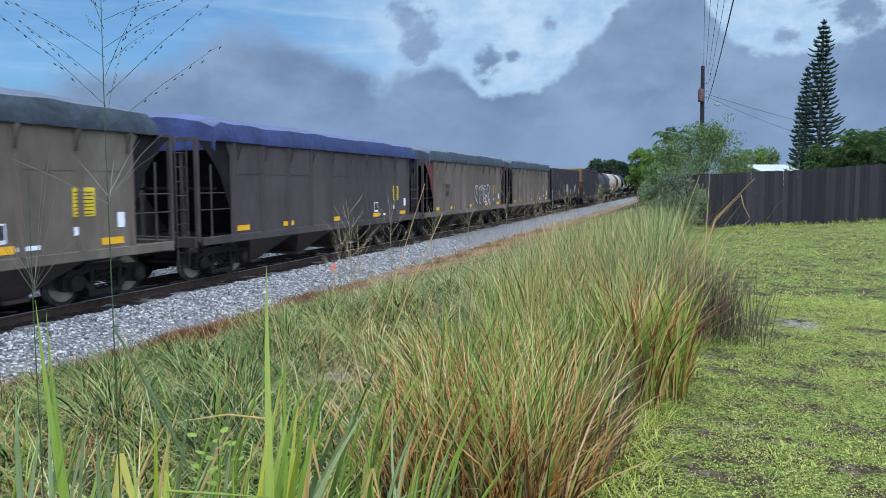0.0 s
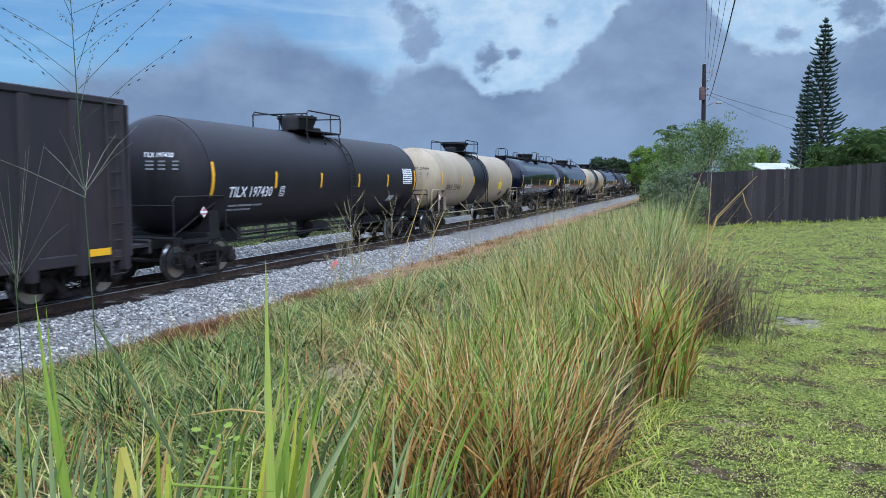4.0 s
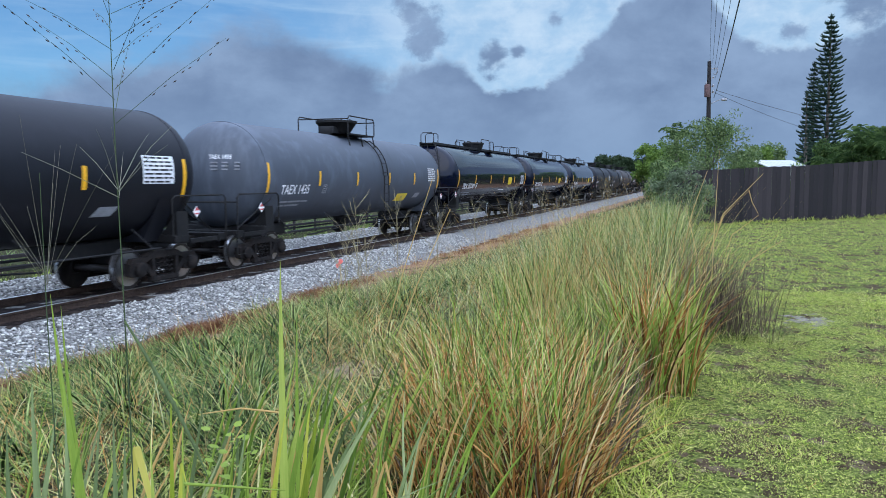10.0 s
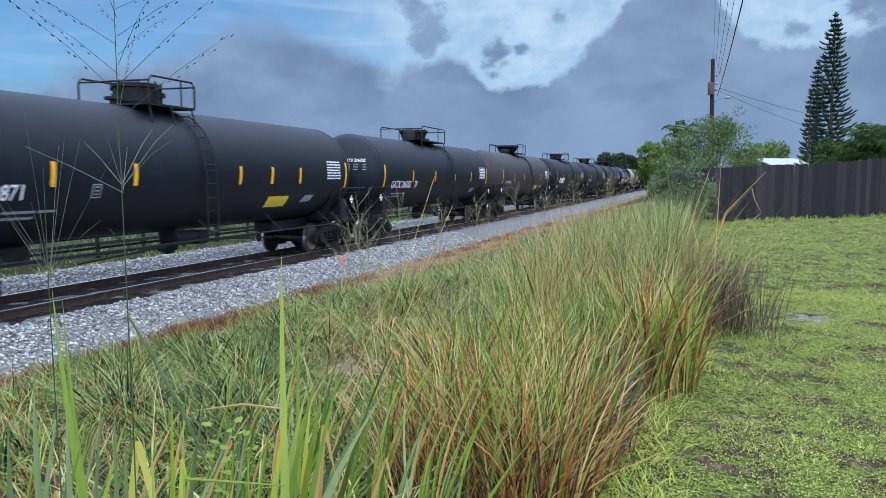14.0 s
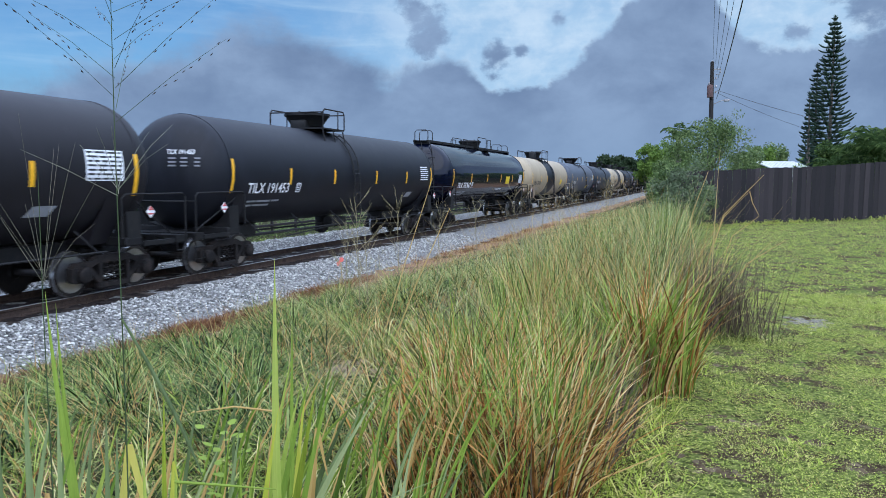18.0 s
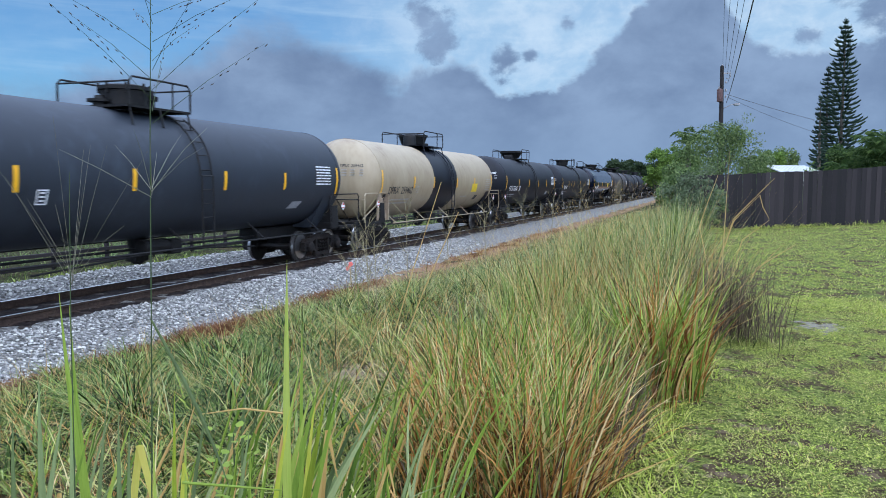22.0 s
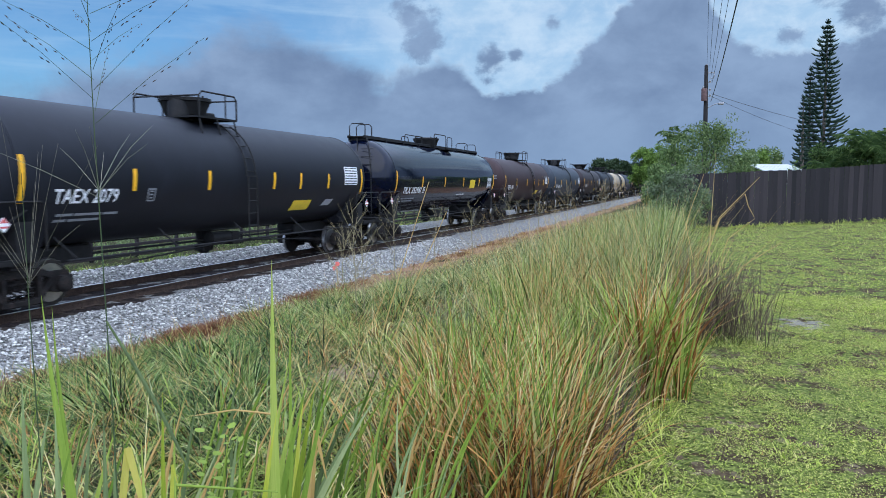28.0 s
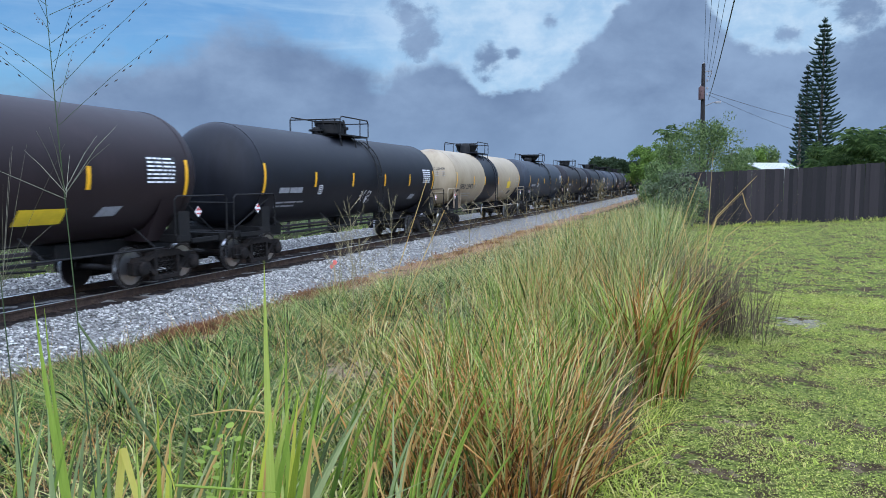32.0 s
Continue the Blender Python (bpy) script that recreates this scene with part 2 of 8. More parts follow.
OCHRE = material("ochre_rust_paint", ((0.10, 0.045, 0.018), (0.22, 0.115, 0.028), (0.36, 0.21, 0.055)), 0.8, 0, 2.2, bump=0.003, stretch=(1, 1, 0.4))
RUSTY = material("rusty_ochre_steel", ((0.035, 0.017, 0.013), (0.085, 0.038, 0.018), (0.26, 0.12, 0.022)), 0.8, 0, 1.6, bump=0.004)
TARP = material("grey_tarpaulin", ((0.018, 0.024, 0.031), (0.030, 0.039, 0.049), (0.058, 0.072, 0.086)), 0.40, 0, 1.1, bump=0.04, bump_scale=3.0, rough_var=0.1)
BLUETARP = material("blue_tarpaulin", ((0.014, 0.020, 0.065), (0.022, 0.032, 0.105), (0.034, 0.050, 0.15)), 0.42, 0, 1.1, bump=0.03, bump_scale=3.0)
CHALK = plain("white_spray_paint", (0.55, 0.55, 0.54), 0.7, 0, 0.25, 5)
RAIL = material("rail_side_rust", ((0.030, 0.022, 0.019), (0.055, 0.038, 0.030), (0.085, 0.058, 0.042)), 0.8, 0.0, 5, spec=0.1)
RAILTOP = plain("rail_head_polish", (0.72, 0.71, 0.70), 0.42, 0.9, 0.1)
TIE = material("creosoted_wood", ((0.030, 0.024, 0.020), (0.060, 0.048, 0.040), (0.11, 0.092, 0.078)), 0.9, 0, 2.0, bump=0.01, stretch=(0.3, 3, 3), spread="object", spec=0.08)
STONE = material("limestone_ballast", ((0.085, 0.083, 0.080), (0.25, 0.245, 0.235), (0.42, 0.415, 0.39), (0.64, 0.63, 0.58)), 0.9, 0, 9, spread="island", spec=0.2)
BED = material("ballast_bed", ((0.05, 0.048, 0.046), (0.13, 0.127, 0.12), (0.27, 0.265, 0.25), (0.46, 0.45, 0.42)), 0.95, 0, 13, detail=8, bump=0.06, bump_scale=18, spec=0.1)
BOARD = material("dark_fence_wood", ((0.006, 0.0045, 0.0055), (0.014, 0.0105, 0.012), (0.022, 0.017, 0.0185), (0.040, 0.031, 0.032)), 0.85, 0, 2.2, bump=0.004, stretch=(6, 6, 0.5), spread="object")
POLE = material("pole_wood", ((0.009, 0.0075, 0.008), (0.016, 0.0135, 0.0135), (0.026, 0.022, 0.021)), 0.9, 0, 3, bump=0.004, stretch=(5, 5, 0.4))
WIRE = plain("wire_black", (0.02, 0.02, 0.022), 0.5)
GREYMETAL = plain("transformer_grey", (0.26, 0.25, 0.25), 0.45, 0.3, 0.2)
ROOFW = plain("white_shed_metal", (0.46, 0.47, 0.45), 0.5, 0, 0.1, 1.0)
PINK = plain("pink_ribbon", (0.85, 0.20, 0.16), 0.6)
LATH = plain("wooden_lath", (0.42, 0.33, 0.20), 0.8)
BARK = material("tree_bark", ((0.05, 0.04, 0.032), (0.10, 0.085, 0.07), (0.16, 0.14, 0.12)), 0.9, 0, 5, bump=0.01)


def leafmat(name, stops, rough=0.62, t=0.25, scale=2.0):
    return material(name, stops, rough, 0, scale, spread="island", through_light=t, spec=0.14)


G_SLOPE = leafmat("slope_grass", ((0.020, 0.028, 0.006), (0.075, 0.100, 0.022), (0.200, 0.250, 0.055), (0.380, 0.400, 0.110), (0.660, 0.560, 0.280)))
G_LUSH = leafmat("lush_grass", ((0.005, 0.010, 0.002), (0.016, 0.034, 0.006), (0.055, 0.096, 0.016), (0.165, 0.240, 0.052), (0.400, 0.460, 0.170)))
G_FRESH = leafmat("fresh_grass", ((0.080, 0.120, 0.016), (0.180, 0.260, 0.036), (0.300, 0.390, 0.065), (0.440, 0.500, 0.120)), 0.55, 0.3)
G_OLIVE = leafmat("olive_grass", ((0.020, 0.028, 0.009), (0.070, 0.104, 0.032), (0.185, 0.250, 0.085), (0.345, 0.385, 0.165), (0.580, 0.530, 0.280)))
G_THATCH = leafmat("flattened_thatch", ((0.074, 0.050, 0.027), (0.179, 0.125, 0.065), (0.326, 0.240, 0.122), (0.483, 0.380, 0.198)), 0.8, 0.1)
G_TALL = leafmat("tall_grass", ((0.022, 0.034, 0.007), (0.088, 0.140, 0.028), (0.235, 0.315, 0.070), (0.395, 0.440, 0.130), (0.600, 0.520, 0.230)))
G_DRY = leafmat("dry_grass", ((0.050, 0.021, 0.008), (0.230, 0.095, 0.025), (0.500, 0.235, 0.062), (0.690, 0.410, 0.150), (0.740, 0.580, 0.310)))
G_DEAD = leafmat("dead_red_grass", ((0.105, 0.045, 0.021), (0.179, 0.075, 0.034), (0.252, 0.130, 0.057)))
G_LAWN = leafmat("lawn_weeds", ((0.130, 0.165, 0.030), (0.290, 0.370, 0.055), (0.440, 0.530, 0.085), (0.570, 0.600, 0.130), (0.620, 0.540, 0.220)))
G_LAWND = leafmat("lawn_weeds_deep", ((0.080, 0.100, 0.022), (0.220, 0.270, 0.050), (0.360, 0.420, 0.080), (0.500, 0.530, 0.130), (0.600, 0.500, 0.220)))


def veined(name, stops, t):
    """Broad blades: fine veins and yellowing along the length, each blade in its own shade."""
    return material(name, stops, 0.5, 0, 34, spread="object", stretch=(1, 1, 0.05), bump=0.0006, through_light=t, spec=0.2)


G_CANE = veined("cane_leaf", ((0.055, 0.095, 0.014), (0.15, 0.24, 0.034), (0.27, 0.37, 0.055), (0.42, 0.47, 0.10)), 0.3)
G_CANEB = veined("blue_green_leaf", ((0.075, 0.105, 0.04), (0.17, 0.22, 0.088), (0.27, 0.33, 0.14), (0.40, 0.44, 0.21)), 0.25)
G_YELLOW = veined("yellow_green_leaf", ((0.17, 0.22, 0.022), (0.33, 0.40, 0.04), (0.47, 0.49, 0.06), (0.60, 0.52, 0.12)), 0.35)
G_STRAW = leafmat("straw_leaf", ((0.420, 0.240, 0.076), (0.546, 0.360, 0.129), (0.609, 0.460, 0.198)), 0.6, 0.25, 1.2)
G_STEM = plain("green_grass_stem", (0.055, 0.080, 0.036), 0.7, 0, 0.3, spec=0.1)
G_DUST = plain("dusty_dry_branch", (0.16, 0.15, 0.11), 0.9, 0, 0.3, spec=0.05)
G_PALE = plain("pale_dry_branch", (0.24, 0.24, 0.18), 0.8, 0, 0.3, spec=0.1)
G_SEED = plain("dark_seed", (0.047, 0.035, 0.034), 0.7, 0, 0.4)
G_TWIG = leafmat("bare_twig", ((0.137, 0.110, 0.065), (0.263, 0.220, 0.122), (0.420, 0.370, 0.213)), 0.8, 0.0)
G_BROWN = leafmat("dead_bush_stem", ((0.040, 0.030, 0.022), (0.095, 0.070, 0.050), (0.215, 0.160, 0.105)), 0.8, 0.05)
L_BUSH = leafmat("bush_leaf", ((0.045, 0.075, 0.025), (0.090, 0.140, 0.046), (0.150, 0.215, 0.075), (0.250, 0.305, 0.115)))
L_TREE = leafmat("bright_tree_leaf", ((0.0702, 0.1269, 0.0270), (0.1278, 0.2070, 0.0387), (0.2043, 0.2997, 0.0603)))
L_FAR = leafmat("far_tree_leaf", ((0.023, 0.040, 0.020), (0.038, 0.062, 0.027), (0.058, 0.085, 0.036)))
L_PINE = leafmat("pine_needle", ((0.014, 0.028, 0.020), (0.028, 0.050, 0.034), (0.050, 0.078, 0.050)), 0.6, 0.1)
L_PALM = leafmat("palm_leaf", ((0.022, 0.044, 0.014), (0.050, 0.090, 0.024), (0.115, 0.165, 0.050)))

# ---------------------------------------------------------------- mesh tools


class Geo:
    """Collects vertices and faces of one mesh."""

    def __init__(self):
        self.v, self.f = [], []

    def add(self, verts, faces):
        n = len(self.v)
        self.v.extend(verts)
        self.f.extend([tuple(i + n for i in q) for q in faces])
        return self

    def box(self, x0, x1, y0, y1, z0, z1, c=0.0):
        if c <= 0:
            p = [(x, y, z) for x in (x0, x1) for y in (y0, y1) for z in (z0, z1)]
            return self.add(p, [(0, 1, 3, 2), (4, 6, 7, 5), (0, 4, 5, 1), (2, 3, 7, 6), (0, 2, 6, 4), (1, 5, 7, 3)])
        prof = [(x0 + c, z0), (x1 - c, z0), (x1, z0 + c), (x1, z1 - c), (x1 - c, z1), (x0 + c, z1), (x0, z1 - c), (x0, z0 + c)]
        p = []
        for y, k in ((y0, 1), (y0 + c, 0), (y1 - c, 0), (y1, 1)):
            mx, mz = (x0 + x1) / 2, (z0 + z1) / 2
            sx, sz = (1 - k * c / max(1e-6, (x1 - x0) / 2)), (1 - k * c / max(1e-6, (z1 - z0) / 2))
            p += [(mx + (a - mx) * sx, y, mz + (b - mz) * sz) for a, b in prof]
        f = [tuple(range(8)), tuple(reversed(range(24, 32)))]
        for r in range(3):
            f += [(r * 8 + i, (r + 1) * 8 + i, (r + 1) * 8 + (i + 1) % 8, r * 8 + (i + 1) % 8) for i in range(8)]
        return self.add(p, f)

    def tube(self, path, r, n=6, closed_ends=True):
        path = [Vector(p) for p in path]
        rings = []
        for i, p in enumerate(path):
            a, b = path[max(0, i - 1)], path[min(len(path) - 1, i + 1)]
            t = (b - a).normalized()
            u = t.orthogonal().normalized() if abs(t.z) > 0.9 else t.cross(Vector((0, 0, 1))).normalized()
            w = t.cross(u)
            rr = r[i] if isinstance(r, (list, tuple)) else r
            rings.append([tuple(p + (u * math.cos(k * 2 * math.pi / n) + w * math.sin(k * 2 * math.pi / n)) * rr) for k in range(n)])
        f = []
        for i in range(len(path) - 1):
            f += [(i * n + k, i * n + (k + 1) % n, (i + 1) * n + (k + 1) % n, (i + 1) * n + k) for k in range(n)]
        if closed_ends:
            m = (len(path) - 1) * n
            f += [tuple(reversed(range(n))), tuple(range(m, m + n))]
        return self.add([q for g in rings for q in g], f)

    def revolve(self, prof, axis="y", n=28, centre=(0, 0, 0)):
        """prof: (along, radius) pairs; a closed skin from first to last."""
        v, f = [], []
        cx, cy, cz = centre
        for a, r in prof:
            for k in range(n):
                c, s = math.cos(2 * math.pi * k / n) * r, math.sin(2 * math.pi * k / n) * r
                v.append({"y": (cx + c, cy + a, cz + s), "x": (cx + a, cy + c, cz + s), "z": (cx + c, cy + s, cz + a)}[axis])
        for i in range(len(prof) - 1):
            f += [(i * n + k, i * n + (k + 1) % n, (i + 1) * n + (k + 1) % n, (i + 1) * n + k) for k in range(n)]
        m = (len(prof) - 1) * n
        if prof[0][1] > 1e-4:
            f.append(tuple(range(n)))
        if prof[-1][1] > 1e-4:
            f.append(tuple(range(m, m + n)))
        return self.add(v, f)

    def prism(self, outline, x0, x1, axis="x"):
        """outline: (y, z) pairs pushed along x, or (x, z) along y."""
        n = len(outline)
        put = (lambda a, p: (a, p[0], p[1])) if axis == "x" else (lambda a, p: (p[0], a, p[1]))
        v = [put(x0, p) for p in outline] + [put(x1, p) for p in outline]
        f = [tuple(range(n)), tuple(reversed(range(n, 2 * n)))] + [(i, n + i, n + (i + 1) % n, (i + 1) % n) for i in range(n)]
        return self.add(v, f)

    def mesh(self, name, mat, smooth=False):
        me = bpy.data.meshes.new(name)
        me.from_pydata(self.v, [], self.f)
        bm = bmesh.new()
        bm.from_mesh(me)
        bmesh.ops.recalc_face_normals(bm, faces=bm.faces)
        bm.to_mesh(me)
        bm.free()
        me.materials.append(mat)
        if smooth:
            me.polygons.foreach_set("use_smooth", [True] * len(me.polygons))
            me.set_sharp_from_angle(angle=radians(38))
        return me


CACHE = {}
TANK_R, TANK_Z = 1.52, 2.66      # the hull in hand: radius and height of the axis


def part(name, geo, mat, parent, label="", smooth=False, at=None, key=None):
    """One mesh object under a thing or a part. geo: a Geo, or a function that makes one; key shares the mesh between alike parts."""
    k = (key, mat.name, TANK_R) if key else None
    if k and k in CACHE:
        me = CACHE[k]
    else:
        me = (geo() if callable(geo) else geo).mesh(name, mat, smooth)
        if k:
            CACHE[k] = me
    ob = new(name, me)
    ob.parent = parent
    if at is not None:
        ob.matrix_basis = at
    if label:
        tagged(ob, label)
    return ob


def thing(name, label, category, at=None, group="", kind=""):
    ob = new(name)
    ob.empty_display_size = 0.2
    if at is not None:
        ob.matrix_basis = at
    return tagged(ob, label, category, group, kind)


def solid(name, geo, mat, label, category="", group="", kind="", smooth=False, at=None):
    ob = new(name, geo.mesh(name, mat, smooth))
    if at is not None:
        ob.matrix_basis = at
    return tagged(ob, label, category, group, kind)


def raw_mesh(name, verts, faces, mat, smooth=True):
    """A large mesh from arrays: verts (n, 3), faces (m, 3 or 4)."""
    verts, faces = np.asarray(verts, np.float32), np.asarray(faces, np.int32)
    me = bpy.data.meshes.new(name)
    m, k = faces.shape
    me.vertices.add(len(verts))
    me.vertices.foreach_set("co", verts.ravel())
    me.loops.add(m * k)
    me.loops.foreach_set("vertex_index", faces.ravel())
    me.polygons.add(m)
    me.polygons.foreach_set("loop_start", np.arange(0, m * k, k, dtype=np.int32))
    me.polygons.foreach_set("use_smooth", np.full(m, smooth))
    me.update(calc_edges=True)
    me.validate()
    me.materials.append(mat)
    return me


RNG = np.random.default_rng(7)


def blades(base, height, width, lean, bend, mat, name, segs=4, heading=None):
    """Curved tapering strips: base (n, 3), height, width, lean and bend (n)."""
    n = len(base)
    heading = RNG.uniform(0, 2 * np.pi, n) if heading is None else heading
    hx, hy = np.cos(heading), np.sin(heading)
    side = np.stack([-hy, hx, np.zeros(n)], 1)
    tw = RNG.uniform(-0.9, 0.9, n)
    side = side * np.cos(tw)[:, None] + np.stack([hx, hy, np.zeros(n)], 1) * np.sin(tw)[:, None]
    verts = np.zeros((n, segs + 1, 2, 3), np.float32)
    pos = base.astype(np.float64).copy()
    for i in range(segs + 1):
        s = i / segs
        ang = lean + bend * s ** 1.4
        if i:
            step = height / segs
            pos = pos + np.stack([hx * np.sin(ang), hy * np.sin(ang), np.cos(ang)], 1) * step[:, None]
        w = width * (0.55 + 0.9 * s * (1 - s) * 2 if s < 0.5 else 1.0) * (1 - max(0, s - 0.45) / 0.55) ** 0.8 if i < segs else width * 0.03
        w = np.maximum(w, 0.0006)
        verts[:, i, 0] = pos - side * (w / 2)[:, None]
        verts[:, i, 1] = pos + side * (w / 2)[:, None]
    idx = np.arange(n)[:, None] * (segs + 1) * 2
    quads = np.concatenate([np.stack([idx[:, 0] + 2 * i, idx[:, 0] + 2 * i + 1, idx[:, 0] + 2 * i + 3, idx[:, 0] + 2 * i + 2], 1) for i in range(segs)])
    return raw_mesh(name, verts.reshape(-1, 3), quads, mat)


def smooth(a, b, x):
    t = np.clip((np.asarray(x, float) - a) / (b - a), 0, 1)
    return t * t * (3 - 2 * t)


def ground_z(x, y):
    """The lie of the land: lawn, slope down to the track, the bed, the far side."""
    x, y = np.asarray(x, float), np.asarray(y, float)
    z = -0.5 + (LAWN + 0.5) * smooth(-9.2, 0.1, x) ** 0.8
    z = z + 0.04 * np.sin(x * 1.7 + 0.6 * np.sin(y * 0.8)) * np.sin(y * 1.1) * smooth(-9.5, -8, x) * (1 - smooth(-1.5, 0.5, x))
    z = z + 0.012 * np.sin(x * 2.3 + y * 0.7) * np.sin(y * 1.9 - x) * smooth(0, 1, x) * (1 - smooth(20, 40, np.hypot(x, y)))
    z = z + 0.058 * np.clip(x - 0.8, 0, 14) * smooth(9, 25, y) * (1 - smooth(60, 120, y))
    return z - 0.25 * (1 - smooth(-24, -20, x))


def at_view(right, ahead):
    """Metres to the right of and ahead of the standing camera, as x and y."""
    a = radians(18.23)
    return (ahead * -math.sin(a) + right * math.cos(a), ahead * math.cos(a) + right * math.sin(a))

# ---------------------------------------------------------------- ground and track


def axis_steps(bands):
    out = []
    for a, b, step in bands:
        out += list(np.arange(a, b, step))
    return np.array(out + [bands[-1][1]])


def ground_material():
    m = bpy.data.materials.new("ground_soil_and_turf")
    m.use_nodes = True
    nt = m.node_tree
    N, L = nt.nodes.new, nt.links.new
    b = nt.nodes["Principled BSDF"]
    co = N("ShaderNodeTexCoord").outputs["Object"]

    def noise_of(scale, detail=6):
        n = N("ShaderNodeTexNoise")
        n.inputs["Scale"].default_value, n.inputs["Detail"].default_value, n.inputs["Roughness"].default_value = scale, detail, 0.6
        L(co, n.inputs[0])
        return n.outputs[0]

    def ramp(v, stops):
        r = N("ShaderNodeValToRGB")
        e = r.color_ramp.elements
        while len(e) < len(stops):
            e.new(0.5)
        for i, (p, c) in enumerate(stops):
            e[i].position, e[i].color = p, (*c, 1)
        L(v, r.inputs[0])
        return r.outputs[0]

    def mix(f, a, c):
        n = N("ShaderNodeMix")
        n.data_type = "RGBA"
        L(f, n.inputs[0])
        L(a, n.inputs[6])
        L(c, n.inputs[7])
        return n.outputs[2]

    def span(v, a, c):
        n = N("ShaderNodeMapRange")
        n.interpolation_type = "SMOOTHSTEP"
        n.inputs[1].default_value, n.inputs[2].default_value = a, c
        L(v, n.inputs[0])
        return n.outputs[0]

    fine = noise_of(34, 10)
    broad = noise_of(0.55, 5)
    mid = noise_of(3.1, 6)
    turf = ramp(fine, [(0.34, (0.030, 0.032, 0.014)), (0.46, (0.10, 0.125, 0.03)), (0.56, (0.19, 0.23, 0.055)), (0.68, (0.34, 0.34, 0.13))])
    soil = ramp(fine, [(0.3, (0.034, 0.024, 0.014)), (0.5, (0.080, 0.058, 0.034)), (0.7, (0.18, 0.14, 0.085))])
    # bank turf, its colour darkened to carry the shade between grass clumps
    rough_turf_shaded = ramp(fine, [(0.3, (0.018, 0.019, 0.010)), (0.5, (0.038, 0.038, 0.018)), (0.7, (0.085, 0.072, 0.040))])
    clay = ramp(fine, [(0.3, (0.16, 0.085, 0.05)), (0.5, (0.27, 0.16, 0.10)), (0.72, (0.40, 0.28, 0.19))])
    sep = N("ShaderNodeSeparateXYZ")
    L(co, sep.inputs[0])
    worn = span(mid, 0.48, 0.58)
    lawn = mix(worn, turf, soil)
    bank = mix(span(broad, 0.56, 0.72), rough_turf_shaded, soil)
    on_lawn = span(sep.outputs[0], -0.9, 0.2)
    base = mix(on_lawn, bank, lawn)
    far = span(sep.outputs[1], 60, 130)
    base = mix(far, base, rough_turf_shaded)
    verge = N("ShaderNodeMath")
    verge.operation = "MULTIPLY"
    near_bed = N("ShaderNodeMath")
    near_bed.operation = "MULTIPLY"
    L(span(sep.outputs[0], -6.6, -8.4), near_bed.inputs[0])
    L(span(sep.outputs[0], -13, -11), near_bed.inputs[1])
    L(near_bed.outputs[0], verge.inputs[0])
    L(span(broad, 0.36, 0.48), verge.inputs[1])
    base = mix(verge.outputs[0], base, clay)
    L(base, b.inputs["Base Color"])
    b.inputs["Roughness"].default_value = 1.0
    b.inputs["Specular IOR Level"].default_value = 0.05
    bp = N("ShaderNodeBump")
    bp.inputs["Distance"].default_value = 0.05
    L(fine, bp.inputs["Height"])
    L(bp.outputs[0], b.inputs["Normal"])
    return m


def grid_mesh(name, xs, ys, zf, mat):
    X, Y = np.meshgrid(xs, ys)
    Z = zf(X, Y)
    nx, ny = len(xs), len(ys)
    i = np.arange(nx * ny).reshape(ny, nx)
    quads = np.stack([i[:-1, :-1].ravel(), i[:-1, 1:].ravel(), i[1:, 1:].ravel(), i[1:, :-1].ravel()], 1)
    return raw_mesh(name, np.stack([X.ravel(), Y.ravel(), Z.ravel()], 1), quads, mat)


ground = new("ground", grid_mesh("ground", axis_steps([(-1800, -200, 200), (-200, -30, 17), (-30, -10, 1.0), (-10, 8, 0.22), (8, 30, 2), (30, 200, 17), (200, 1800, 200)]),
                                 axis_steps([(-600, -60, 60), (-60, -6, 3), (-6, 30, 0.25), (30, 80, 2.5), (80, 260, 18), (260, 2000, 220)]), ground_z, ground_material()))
tagged(ground, "grassy ground sloping from a worn lawn down to the track", "ground", kind="structure")


def bed_z(x, y):
    d = np.abs(x - TRACK)
    near = x > TRACK
    side = np.where(near, d, d)
    z = -0.17
    z = z - np.where(near, 0.36 * smooth(1.75, 3.3, side), -0.17 * smooth(1.55, 2.5, side) + 0.75 * smooth(2.9, 4.6, side))
    z = z + 0.025 * np.sin(x * 5.1 + y * 2.3) * np.sin(y * 3.7 - x * 1.9)
    return z


ballast = new("ballast_bed", grid_mesh("ballast_bed", axis_steps([(TRACK - 5.0, TRACK + 3.4, 0.2)]), axis_steps([(-30, 40, 0.35), (40, 120, 1.5), (120, 520, 10)]),
                                      lambda X, Y: bed_z(X + 0.35 * np.sin(Y * 0.9) * (X > TRACK + 3.0) + 0.3 * np.sin(Y * 2.3) * (X > TRACK + 3.0), Y), BED))
tagged(ballast, "pale grey crushed limestone bed under the track", "ballast", kind="structure")


